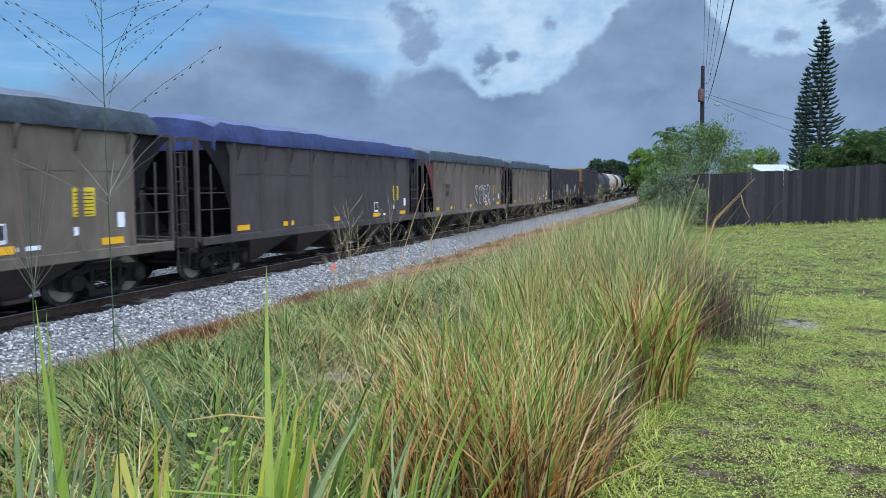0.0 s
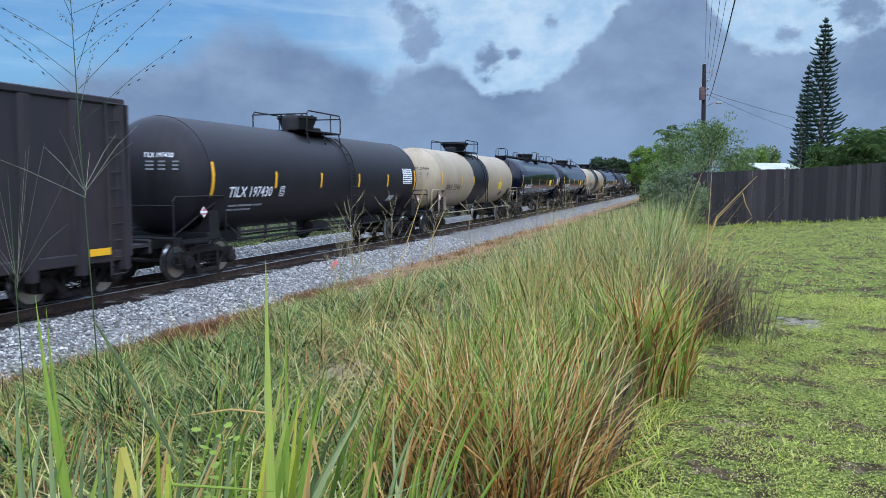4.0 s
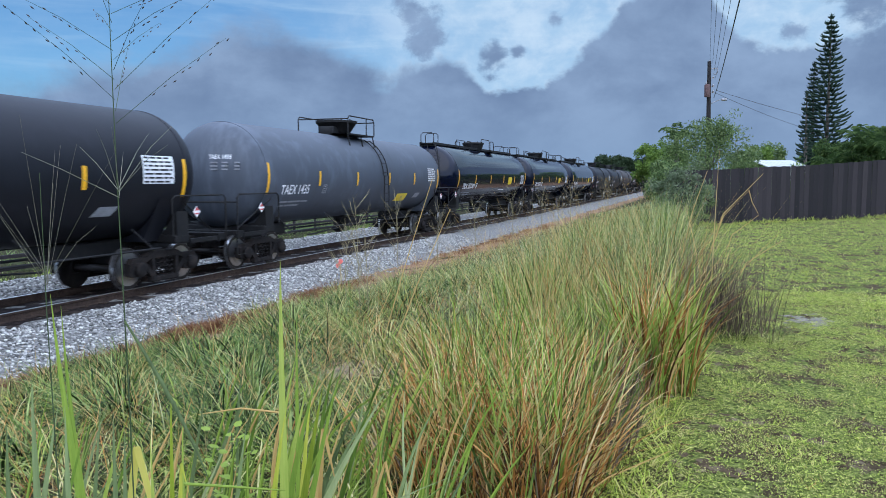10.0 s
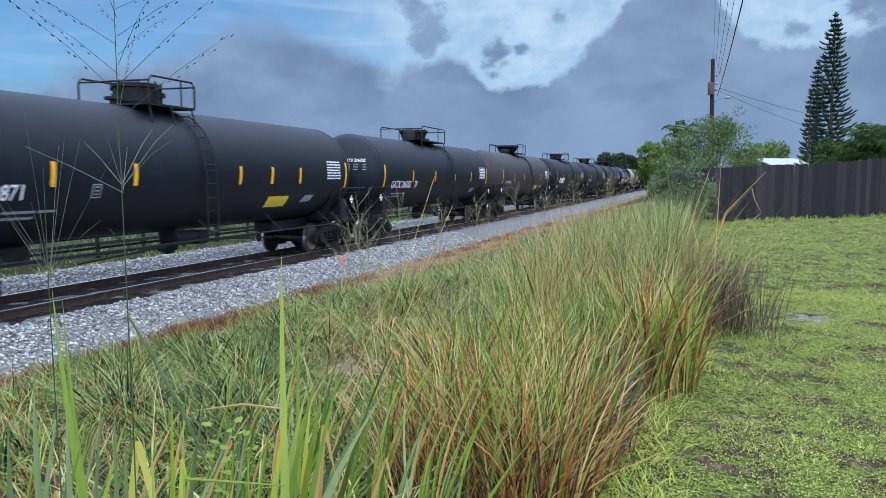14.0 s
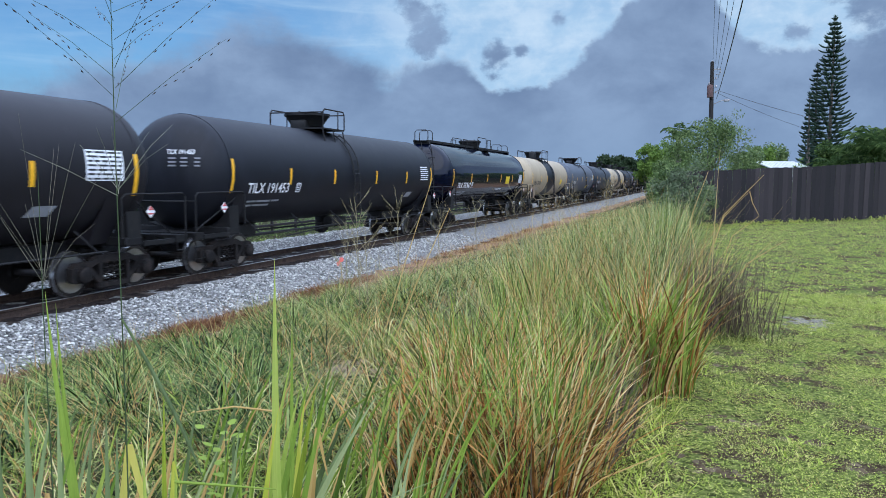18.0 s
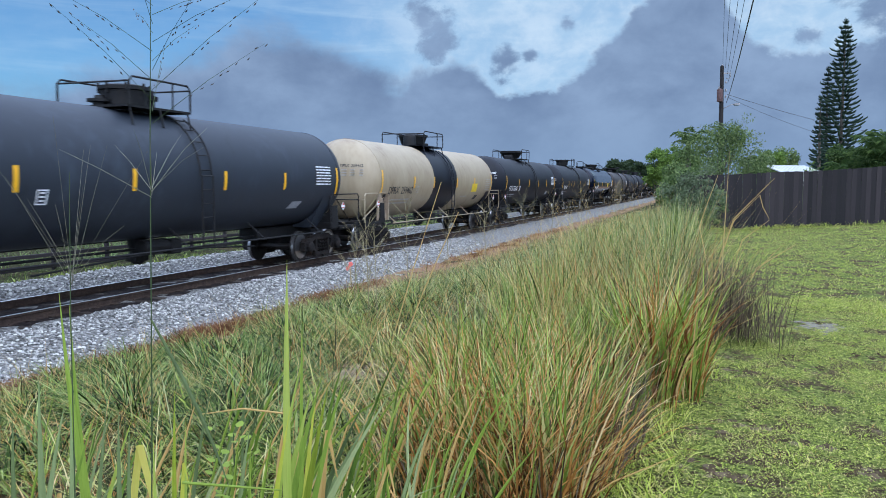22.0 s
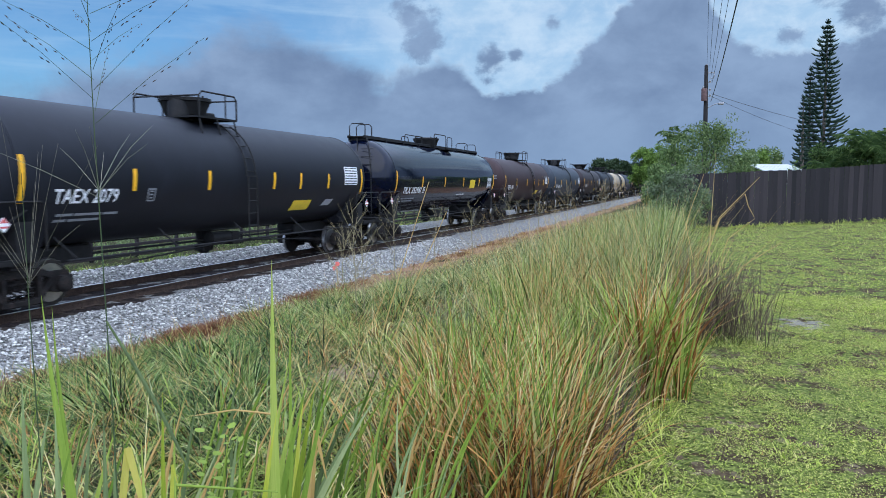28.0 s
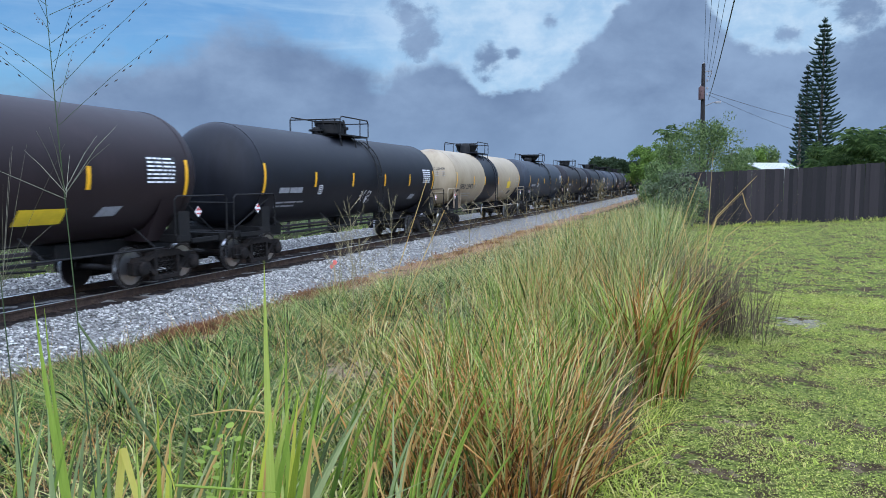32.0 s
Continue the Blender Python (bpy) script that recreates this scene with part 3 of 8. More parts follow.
def stones(name, x0, x1, y0, y1, count, size, label):
    x = RNG.uniform(x0, x1, count)
    y = y0 + (y1 - y0) * RNG.uniform(0, 1, count) ** 1.5
    edge = x1 - 0.25 + 0.35 * np.sin(y * 0.9) + 0.3 * np.sin(y * 2.3)
    keep = x < edge if x1 > TRACK + 2 else np.ones(count, bool)
    x, y = x[keep], y[keep]
    n = len(x)
    z = bed_z(x, y) + RNG.uniform(-0.004, 0.02, n)
    s = size * RNG.uniform(0.55, 1.35, n)
    t = (1 + 5 ** 0.5) / 2
    base = np.array([(-1, 0, 0), (1, 0, 0), (0, -1, 0), (0, 1, 0), (0, 0, -1), (0, 0, 1), (0.6, 0.6, 0.55), (-0.62, -0.5, 0.6)])
    faces = np.array([(0, 2, 4), (2, 1, 4), (1, 3, 4), (3, 0, 4), (2, 0, 7), (0, 5, 7), (5, 2, 7), (0, 3, 5), (1, 2, 5), (1, 5, 6), (5, 3, 6), (3, 1, 6)])
    v = base[None] * RNG.uniform(0.7, 1.15, (n, len(base), 1)) * np.stack([s, s * RNG.uniform(0.6, 1, n), s * RNG.uniform(0.5, 0.8, n)], 1)[:, None] * 0.5
    a = RNG.uniform(0, 6.28, n)
    c, q = np.cos(a)[:, None], np.sin(a)[:, None]
    v = np.stack([v[..., 0] * c - v[..., 1] * q, v[..., 0] * q + v[..., 1] * c, v[..., 2]], -1) + np.stack([x, y, z], 1)[:, None]
    f = (faces[None] + (np.arange(n) * len(base))[:, None, None]).reshape(-1, 3)
    return tagged(new(name, raw_mesh(name, v.reshape(-1, 3), f, STONE, False)), label, "ballast", kind="stuff")


stones("ballast_stones", TRACK + 1.35, TRACK + 3.5, 0.5, 34, 22000, 0.070, "loose angular grey and white ballast stones on the shoulder")
stones("ballast_stones", TRACK - 4.2, TRACK - 1.35, 4, 40, 15000, 0.085, "loose pale ballast stones heaped along the far shoulder")
# thin dark layer over the ballast, between the rails and out past them
TRACKDARK = material("dark_track_layer", ((0.012, 0.010, 0.010), (0.026, 0.021, 0.020), (0.055, 0.042, 0.036)), 0.85, 0, 7, bump=0.03, bump_scale=18, spec=0.05)
dirt = new("track_dirt", grid_mesh("track_dirt", axis_steps([(TRACK - 1.25, TRACK + 1.45, 0.09)]), axis_steps([(-30, 40, 0.3), (40, 120, 1.5), (120, 520, 10)]), lambda X, Y: -0.160 + 0.014 * np.sin(X * 9.1 + Y * 3.3) * np.sin(Y * 6.7 - X * 2.0) - 0.05 * smooth(1.1, 1.45, np.abs(X - TRACK)), TRACKDARK))
tagged(dirt, "dark layer packed between and beside the rails", "track dirt", kind="structure")

track = thing("railway_track", "straight single railway track, polished rails on dark wooden ties", "track", kind="structure")
for sx in (-0.7525, 0.7525):
    g = Geo().prism([(-0.07, -0.17), (0.07, -0.17), (0.07, -0.158), (0.012, -0.14), (0.010, -0.05), (0.036, -0.038), (0.037, -0.008), (0.03, -0.003), (-0.03, -0.003), (-0.037, -0.008), (-0.036, -0.038), (-0.010, -0.05), (-0.012, -0.14), (-0.07, -0.158)], -40, 520, "y")
    rail = part("rail", g, RAIL, track, at=pose(TRACK + sx, 0, 0))
    part("rail_head", Geo().box(-0.028, 0.028, -40, 520, -0.0035, 0.0), RAILTOP, rail, "bright worn running surface of the rail")


def tie_geo():
    return Geo().box(-1.3, 1.3, -0.115, 0.115, -0.30, -0.155, 0.012)


for i in range(230):
    y = -4 + i * 0.52
    part("crosstie", tie_geo, TIE, track, at=pose(TRACK + random.uniform(-0.03, 0.03), y, random.uniform(-0.012, 0.004), 0, random.uniform(-0.4, 0.4), random.uniform(-0.8, 0.8)), key="tie")


def tie_plate():
    return Geo().box(-0.18, 0.18, -0.09, 0.09, -0.157, -0.148).tube([(0.1, 0.05, -0.15), (0.1, 0.05, -0.125)], 0.012, 5).tube([(-0.1, -0.05, -0.15), (-0.1, -0.05, -0.125)], 0.012, 5)


for i in range(90):
    part("tie_plate", tie_plate, RAIL, track, at=pose(TRACK + 0.7525, -4 + i * 0.52, 0), key="tie_plate")
g = Geo()
for i in range(700):
    y = -4 + (230 + i) * 0.52
    g.box(TRACK - 1.3, TRACK + 1.3, y - 0.115, y + 0.115, -0.3, -0.157)
tagged(part("crosstie_row", g, TIE, track, "row of wooden ties running off into the distance"), kind="stuff")

# survey lath with a pink ribbon at the toe of the ballast
lath = thing("survey_stake", "thin wooden survey stake flagged with pink ribbon by the ballast", "stake", pose(-9.15, 18.7, -0.5, 2, -3, 0))
part("stake", Geo().box(-0.018, 0.018, -0.008, 0.008, -0.1, 0.74, 0.003), LATH, lath)
part("ribbon", Geo().box(-0.03, 0.03, -0.016, 0.016, 0.62, 0.74, 0.006).prism([(-0.02, 0.72), (0.05, 0.75), (0.10, 0.68), (0.04, 0.62), (-0.01, 0.64)], -0.012, 0.012, "y").prism([(-0.03, 0.66), (-0.13, 0.60), (-0.10, 0.50), (-0.02, 0.57)], -0.008, 0.008, "y"), PINK, lath, "knotted pink plastic ribbon")

# low rail fence along the far side of the track
far_fence = thing("rail_fence", "low dark weathered post-and-rail fence beyond the track", "fence")
FARX = -20.6


def far_post():
    return Geo().box(-0.06, 0.06, -0.06, 0.06, -0.4, 0.85, 0.012)


for i in range(60):
    part("post", far_post, BOARD, far_fence, at=pose(FARX, -14 + i * 2.4, -0.62, random.uniform(-1.5, 1.5), random.uniform(-1.5, 1.5)), key="far_post")
    for z in (0.12, 0.5):
        part("rail", lambda: Geo().box(-0.03, 0.03, -1.2, 1.2, -0.06, 0.06, 0.008), BOARD, far_fence, at=pose(FARX + 0.08, -12.8 + i * 2.4, -0.5 + z, random.uniform(-0.5, 0.5)), key="far_rail")

# ---------------------------------------------------------------- back fence of the lawn
fence = thing("board_fence", "tall dark-stained vertical board fence at the end of the lawn", "fence")
FY, FH = 27.4, 1.83


def fence_board():
    g = Geo()
    h, w = FH, 0.0705
    return g.prism([(-w, 0.02), (w, 0.02), (w, h - 0.016), (w - 0.016, h), (-w + 0.016, h), (-w, h - 0.016)], -0.011, 0.011, "y")


def fence_y(x):
    return FY + 0.085 * (x - 1.5)


for i in range(104):
    x = -0.85 + i * 0.143
    part("board", fence_board, BOARD, fence, at=pose(x, fence_y(x) + random.uniform(-0.006, 0.006), float(ground_z(x, 27)) + random.uniform(-0.012, 0.012) + 0.012 * math.sin(x * 1.3), random.uniform(-0.4, 0.4), random.uniform(-0.3, 0.3), 4.8 + random.uniform(-1, 1)), key="board")
for i in range(6):
    x = -0.75 + i * 2.4
    part("post", lambda: Geo().box(-0.05, 0.05, -0.05, 0.05, -0.3, 1.75, 0.008), BOARD, fence, at=pose(x, fence_y(x) + 0.085, float(ground_z(x, 27))), key="fence_post")
    for z in (0.3, 1.45):
        part("rail", lambda: Geo().box(-1.2, 1.2, -0.02, 0.02, -0.045, 0.045, 0.006), BOARD, fence, at=pose(x + 1.2, fence_y(x + 1.2) + 0.035, float(ground_z(x + 1.2, 27)) + z, 0, -3.3 if x > 0 else 0, 4.86), key="fence_rail")

# ---------------------------------------------------------------- the train
HULLS = {"gloss": (1.52, 2.66), "cream": (1.46, 2.61), "plain": (1.46, 2.61)}   # radius and height of the axis
DROP = pose(0, 0, -0.06)      # how far the bodies sit down on their trucks


def settle(car):
    for o in car.children:
        if not o.name.startswith("truck"):
            o.matrix_basis = DROP @ o.matrix_basis


def hull_x(z, lift=0.006):
    return math.sqrt(max(0.05, (TANK_R + lift) ** 2 - (z - TANK_Z) ** 2))


def decal(y0, y1, z0, z1, lift=0.006, n=8, slant=0.0):
    """A thin painted or stuck-on patch that follows the round side of the tank."""
    g = Geo()
    v, f = [], []
    for i in range(n + 1):
        z = z0 + (z1 - z0) * i / n
        s = slant * i / n
        x = hull_x(z, lift=lift)
        v += [(x - 0.004, y0 + s, z), (x, y0 + s, z), (x, y1 + s, z), (x - 0.004, y1 + s, z)]
    for i in range(n):
        a, b = i * 4, i * 4 + 4
        f += [(a + k, a + (k + 1) % 4, b + (k + 1) % 4, b + k) for k in range(4)]
    f += [(0, 1, 2, 3), (n * 4 + 3, n * 4 + 2, n * 4 + 1, n * 4)]
    return g.add(v, f)


def lettering(text, height, wide=1.0):
    """Flat outline letters as vertices (x, y) and faces, starting at x = 0."""
    k = ("text", text)
    if k not in CACHE:
        cu = bpy.data.curves.new("letters", "FONT")
        cu.body, cu.size, cu.resolution_u, cu.offset = text, 1.0, 2, 0.014
        ob = bpy.data.objects.new("letters", cu)
        scene.collection.objects.link(ob)
        me = bpy.data.meshes.new_from_object(ob.evaluated_get(bpy.context.evaluated_depsgraph_get()))
        CACHE[k] = ([tuple(v.co) for v in me.vertices], [tuple(p.vertices) for p in me.polygons])
        bpy.data.objects.remove(ob)
        bpy.data.meshes.remove(me)
        bpy.data.curves.remove(cu)
    v, f = CACHE[k]
    s = height / 0.70
    return [(x * s * wide, y * s) for x, y, z in v], f


def side_text(text, y, z, height, parent, mat, wide=0.82, flat_x=None, label="stencilled white reporting mark", span=0.0):
    v, f = lettering(text, height, wide)
    if span:
        k = span / max(a for a, b in v)
        v = [(a * k, b) for a, b in v]
    g = Geo().add([((flat_x if flat_x else hull_x(z + b, lift=0.007)), y + a, z + b) for a, b in v], f)
    return part("marking", g, mat, parent, label)


def bar_rows(y, z, widths, height, gap, flat_x=None):
    """Illegible small print as plain bars."""
    g = Geo()
    for r, row in enumerate(widths):
        yy = y
        for w in row:
            zz = z - r * gap
            if flat_x:
                g.box(flat_x - 0.003, flat_x + 0.002, yy, yy + w, zz, zz + height)
            else:
                d = decal(yy, yy + w, zz, zz + height, 0.007, 1)
                g.add(d.v, d.f)
            yy += w + 0.05
    return g


def small_print(geo, mat, parent):
    """Rows of print too small to read, as one part."""
    return tagged(part("small_print", geo, mat, parent, "rows of illegible small print"), kind="stuff")


# ---- trucks, couplers, running gear
def side_frame_geo():
    o = [(-1.16, 0.36), (-1.10, 0.30), (-0.70, 0.30), (-0.45, 0.20), (0.45, 0.20), (0.70, 0.30), (1.10, 0.30), (1.16, 0.36), (1.16, 0.62), (1.05, 0.70), (0.66, 0.70), (0.42, 0.78), (-0.42, 0.78), (-0.66, 0.70), (-1.05, 0.70), (-1.16, 0.62)]
    g = Geo()
    g.prism([(-1.16, 0.56), (-1.05, 0.70), (-0.62, 0.70), (-0.40, 0.80), (0.40, 0.80), (0.62, 0.70), (1.05, 0.70), (1.16, 0.56), (0.70, 0.56), (0.45, 0.66), (-0.45, 0.66), (-0.70, 0.56)], -0.07, 0.07)
    for s in (-1, 1):
        g.prism([(s * 1.16, 0.34), (s * 1.16, 0.60), (s * 0.98, 0.62), (s * 0.92, 0.56), (s * 0.72, 0.54), (s * 0.62, 0.34), (s * 0.76, 0.30), (s * 1.06, 0.30)], -0.085, 0.085)
        g.prism([(s * 0.64, 0.60), (s * 0.76, 0.56), (s * 0.42, 0.20), (s * 0.28, 0.20)], -0.07, 0.07)
        g.prism([(s * 0.34, 0.22), (s * 0.44, 0.22), (s * 0.44, 0.68), (s * 0.34, 0.68)], -0.075, 0.075)
    g.box(-0.08, 0.08, -0.46, 0.46, 0.13, 0.25, 0.02)
    for s in (-0.889, 0.889):
        g.revolve([(0.06, 0.17), (0.17, 0.165), (0.20, 0.12), (0.215, 0.05)], "x", 12, (0, s, 0.457))
    return g


def spring_geo():
    g = Geo()
    for y in (-0.2, 0.0, 0.2):
        path = [(0.0 + 0.075 * math.cos(a), y + 0.075 * math.sin(a), 0.25 + 0.40 * a / (2 * math.pi * 4)) for a in [k * math.pi / 4 for k in range(33)]]
        g.tube(path, 0.017, 4)
    return g


def wheelset_geo():
    g = Geo()
    g.revolve([(-0.98, 0.06), (-0.98, 0.075), (0.98, 0.075), (0.98, 0.06)], "x", 10)
    for s in (-1, 1):
        prof = [(0.635, 0.10), (0.63, 0.13), (0.67, 0.16), (0.68, 0.34), (0.665, 0.37), (0.665, 0.462), (0.68, 0.482), (0.695, 0.482), (0.712, 0.46), (0.80, 0.452), (0.80, 0.38), (0.77, 0.36), (0.735, 0.18), (0.79, 0.15), (0.79, 0.10)]
        g.revolve([(s * a, r) for a, r in prof], "x", 18)
    return g


def tread_geo(s):
    g = Geo()
    if s:
        g.revolve([(s * 0.716, 0.4615), (s * 0.716, 0.4640), (s * 0.795, 0.4575), (s * 0.795, 0.4555)], "x", 18)
    return g


def truck(parent, y, wheels):
    t = part("truck", lambda: Geo().box(-0.98, 0.98, -0.22, 0.22, 0.42, 0.72, 0.04).box(-0.5, 0.5, -0.3, 0.3, 0.70, 0.92, 0.03).tube([(0.45, 0.5, 0.5), (0.45, -0.5, 0.42)], 0.03).box(-0.8, 0.8, -0.42, -0.34, 0.28, 0.42), TRUCK, parent, at=pose(0, y, 0), key="truck")
    for s in (-1, 1):
        part("side_frame", side_frame_geo, TRUCK, t, at=pose(s * 1.0, 0, 0, 0, 0, 0 if s > 0 else 180), key="side_frame")
        part("spring_nest", spring_geo, TRUCK, t, at=pose(s * 1.0, 0, 0), key="springs")
        w = part("wheelset", wheelset_geo, WHEEL, t, "rust-brown pressed wheels on their axle", True, pose(0, s * 0.889, 0.457), "wheelset")
        for side in (-1, 1):
            part("tread", lambda: tread_geo(side), TREAD, t, "bright worn wheel tread", True, pose(0, s * 0.889, 0.457), ("tread", side))
        wheels.append((w, s * 0.889))
    return t


def coupler_geo():
    g = Geo().box(-0.11, 0.11, -0.75, -0.25, 0.78, 0.98, 0.03)
    g.prism([(-0.16, -0.30), (0.15, -0.30), (0.17, -0.05), (0.06, 0.0), (0.0, -0.10), (-0.06, -0.10), (-0.10, 0.02), (-0.19, 0.0)], 0, 1, "y")
    g.v = g.v[:-16] + [(x, z, 0.74 if y == 0 else 1.02) for x, y, z in g.v[-16:]]
    g.tube([(0.28, -0.3, 0.75), (0.30, -0.1, 0.55), (0.24, 0.06, 0.36)], 0.03, 6)
    return g


def couplers(parent, half):
    part("coupler", coupler_geo, TRUCK, parent, at=pose(0, half, 0), key="coupler")
    part("coupler", coupler_geo, TRUCK, parent, at=pose(0, -half, 0, 0, 0, 180), key="coupler")


# ---- tank cars
SHELL = 7.35          # half length between the head seams


def tank_geo(half, depth=0.95):
    prof = []
    for k in range(11):
        a = math.pi / 2 * k / 10
        prof.append((-half - depth * math.cos(a), TANK_R * math.sin(a) ** 0.9 if k else 0.0))
    for y in (-half * 0.66, -half * 0.33, 0, half * 0.33, half * 0.66):
        prof.append((y, TANK_R))
    for k in range(10, -1, -1):
        a = math.pi / 2 * k / 10
        prof.append((half + depth * math.cos(a), TANK_R * math.sin(a) ** 0.9 if k else 0.0))
    return Geo().revolve(prof, "y", 48, (0, 0, TANK_Z))


def seam_geo(ys, w=0.035):
    g = Geo()
    for y in ys:
        g.revolve([(y - w, TANK_R - 0.01), (y - w, TANK_R + 0.007), (y + w, TANK_R + 0.007), (y + w, TANK_R - 0.01)], "y", 48, (0, 0, TANK_Z))
    return g


def hoop(x0, x1, y0, y1, z0, z1, r=0.022, along="y"):
    """An inverted U of pipe with rounded corners."""
    c = 0.10
    if along == "y":
        p = [(x0, y0, z0), (x0, y0, z1 - c), (x0, y0 + c, z1), (x1, y1 - c, z1), (x1, y1, z1 - c), (x1, y1, z0)]
    else:
        p = [(x0, y0, z0), (x0, y0, z1 - c), (x0 + c, y0, z1), (x1 - c, y1, z1), (x1, y1, z1 - c), (x1, y1, z0)]
    return Geo().tube(p, r, 6)


def ladder_geo(x, y, z0, z1, w=0.4, n=None, lean=0.0):
    g = Geo()
    for s in (-w / 2, w / 2):
        g.tube([(x + lean, y + s, z0), (x, y + s, z1)], 0.022, 5)
    n = n or int((z1 - z0) / 0.32)
    for i in range(n + 1):
        k = i / n
        g.tube([(x + lean * (1 - k), y - w / 2, z0 + (z1 - z0) * k), (x + lean * (1 - k), y + w / 2, z0 + (z1 - z0) * k)], 0.014, 4)
    return g


def side_rail_geo(half, z=0.98):
    g = Geo()
    for s in (-1, 1):
        x = s * 1.48
        g.tube([(x, -half, z), (x, half, z)], 0.024, 6)
        k = int(half * 2 / 2.6)
        for i in range(k + 1):
            y = -half + 0.25 + (2 * half - 0.5) * i / k
            g.tube([(x, y, z), (x - s * 0.42, y - 0.15, z + 0.42)], 0.020, 5)
    return g


def end_platform_geo(half):
    """Stub sill, bolster, decking and steps at one end (towards +y)."""
    g = Geo()
    g.box(-0.33, 0.33, half - 3.6, half + 0.75, 0.80, 1.14, 0.03)
    g.box(-1.42, 1.42, half - 1.15, half - 0.65, 1.02, 1.22, 0.03)
    g.box(-1.45, 1.45, half + 0.40, half + 0.78, 1.10, 1.16)
    for s in (-1, 1):
        g.prism([(s * 1.42, 1.12), (s * 1.40, 1.75), (s * 1.05, 1.30), (s * 0.5, 1.16), (s * 0.33, 1.12)], half - 1.1, half - 0.7, "y")
        g.box(s * 1.40 - 0.04, s * 1.40 + 0.04, half - 0.65, half + 0.75, 1.0, 1.1)
        g.tube([(s * 1.45, half + 0.42, 1.1), (s * 1.45, half + 0.42, 0.55), (s * 1.45, half + 0.74, 0.55), (s * 1.45, half + 0.74, 1.1)], 0.02, 5)
        g.tube([(s * 1.45, half + 0.42, 0.82), (s * 1.45, half + 0.74, 0.82)], 0.016, 5)
    return g


def end_rail_geo(half):
    """Grab rails over the end platform and along the side at one end."""
    g = Geo()
    for s in (-1, 1):
        x = s * 1.46
        g.tube([(x, half - 1.3, 1.2), (x, half - 1.3, 2.02), (x, half - 1.2, 2.1), (x, half + 0.62, 2.1), (x, half + 0.72, 2.02), (x, half + 0.72, 1.1)], 0.022, 6)
        g.tube([(x, half - 0.9, 1.95), (x * 0.86, half + 0.45, 1.2)], 0.018, 5)
    g.tube([(-1.46, half + 0.74, 1.9), (1.46, half + 0.74, 1.9)], 0.02, 6)
    return g


def placard_geo():
    g = Geo()
    g.box(-0.012, 0.012, -0.15, 0.15, -0.15, 0.15)
    r = Matrix.Rotation(radians(45), 3, "X") * 0.62
    g.v = [tuple(r @ Vector(p)) for p in g.v]
    return g


def placard(parent, y, z, x=1.47):
    p = part("placard", placard_geo, STENCIL, parent, "white and red diamond hazard placard", at=pose(x, y, z), key="placard")
    part("placard_mark", lambda: Geo().prism([(-0.09, 0.03), (0.0, 0.12), (0.09, 0.03)], 0.008, 0.011).prism([(-0.095, -0.025), (-0.06, -0.06), (0.06, -0.06), (0.095, -0.025)], 0.008, 0.011), REDDIA, p, key="placard_red")
    return p


def stencil_box(parent, y, z, mat, size=0.26):
    g = Geo()
    for a, b, c, d in ((0, size, 0, 0.025), (0, size, size * 1.15 - 0.025, size * 1.15), (0, 0.025, 0.025, size * 1.15 - 0.025), (size - 0.025, size, 0.025, size * 1.15 - 0.025)):
        q = decal(y + a, y + b, z + c, z + d, 0.007, 2)
        g.add(q.v, q.f)
    for k in range(3):
        q = decal(y + 0.07, y + size - 0.07, z + 0.06 + k * 0.07, z + 0.09 + k * 0.07, 0.007, 1)
        g.add(q.v, q.f)
    return part("stencil_box", g, mat, parent)


def data_panel(parent, y, z, w, h, mat_back, mat_line, rows=7):
    p = part("data_panel", decal(y, y + w, z, z + h, 0.006), mat_back, parent, "stencilled data panel of illegible lines")
    g = Geo()
    for r in range(rows):
        zz = z + h - (r + 0.75) * h / rows
        yy = y + 0.04
        while yy < y + w - 0.12:
            q = min(random.uniform(0.08, 0.3), y + w - 0.05 - yy)
            d = decal(yy, yy + q, zz, zz + h / rows * 0.45, 0.010, 1)
            g.add(d.v, d.f)
            yy += q + 0.04
    small_print(g, mat_line, p)
    return p


def outlet_geo():
    g = Geo().revolve([(0.55, 0.10), (0.60, 0.16), (0.95, 0.20), (1.25, 0.24)], "z", 12)
    g.box(-0.16, 0.16, -0.22, 0.22, 0.62, 0.80, 0.02)
    return g


def brake_gear_geo():
    g = Geo().revolve([(-0.42, 0.05), (-0.40, 0.17), (0.40, 0.17), (0.42, 0.05)], "y", 14, (0.45, 0, 0.98))
    g.box(0.2, 0.5, 0.6, 1.0, 0.75, 1.1, 0.03)
    g.tube([(0.2, -4.6, 0.92), (0.2, 4.6, 0.92)], 0.03, 6)
    g.tube([(0.7, -3.6, 0.70), (0.45, 0.8, 0.86), (0.7, 3.8, 0.70)], 0.022, 5)
    return g


def manway_geo(wide=0.0):
    g = Geo()
    zt = TANK_Z + TANK_R
    g.revolve([(zt - 0.12, 0.42), (zt + 0.22, 0.42), (zt + 0.24, 0.50), (zt + 0.56, 0.52 + wide), (zt + 0.58, 0.56 + wide), (zt + 0.66, 0.56 + wide), (zt + 0.70, 0.40)], "z", 20)
    for k in range(8):
        a = k * math.pi / 4
        g.tube([(0.54 * math.cos(a), 0.54 * math.sin(a), zt + 0.50), (0.54 * math.cos(a), 0.54 * math.sin(a), zt + 0.72)], 0.03, 5)
    return g


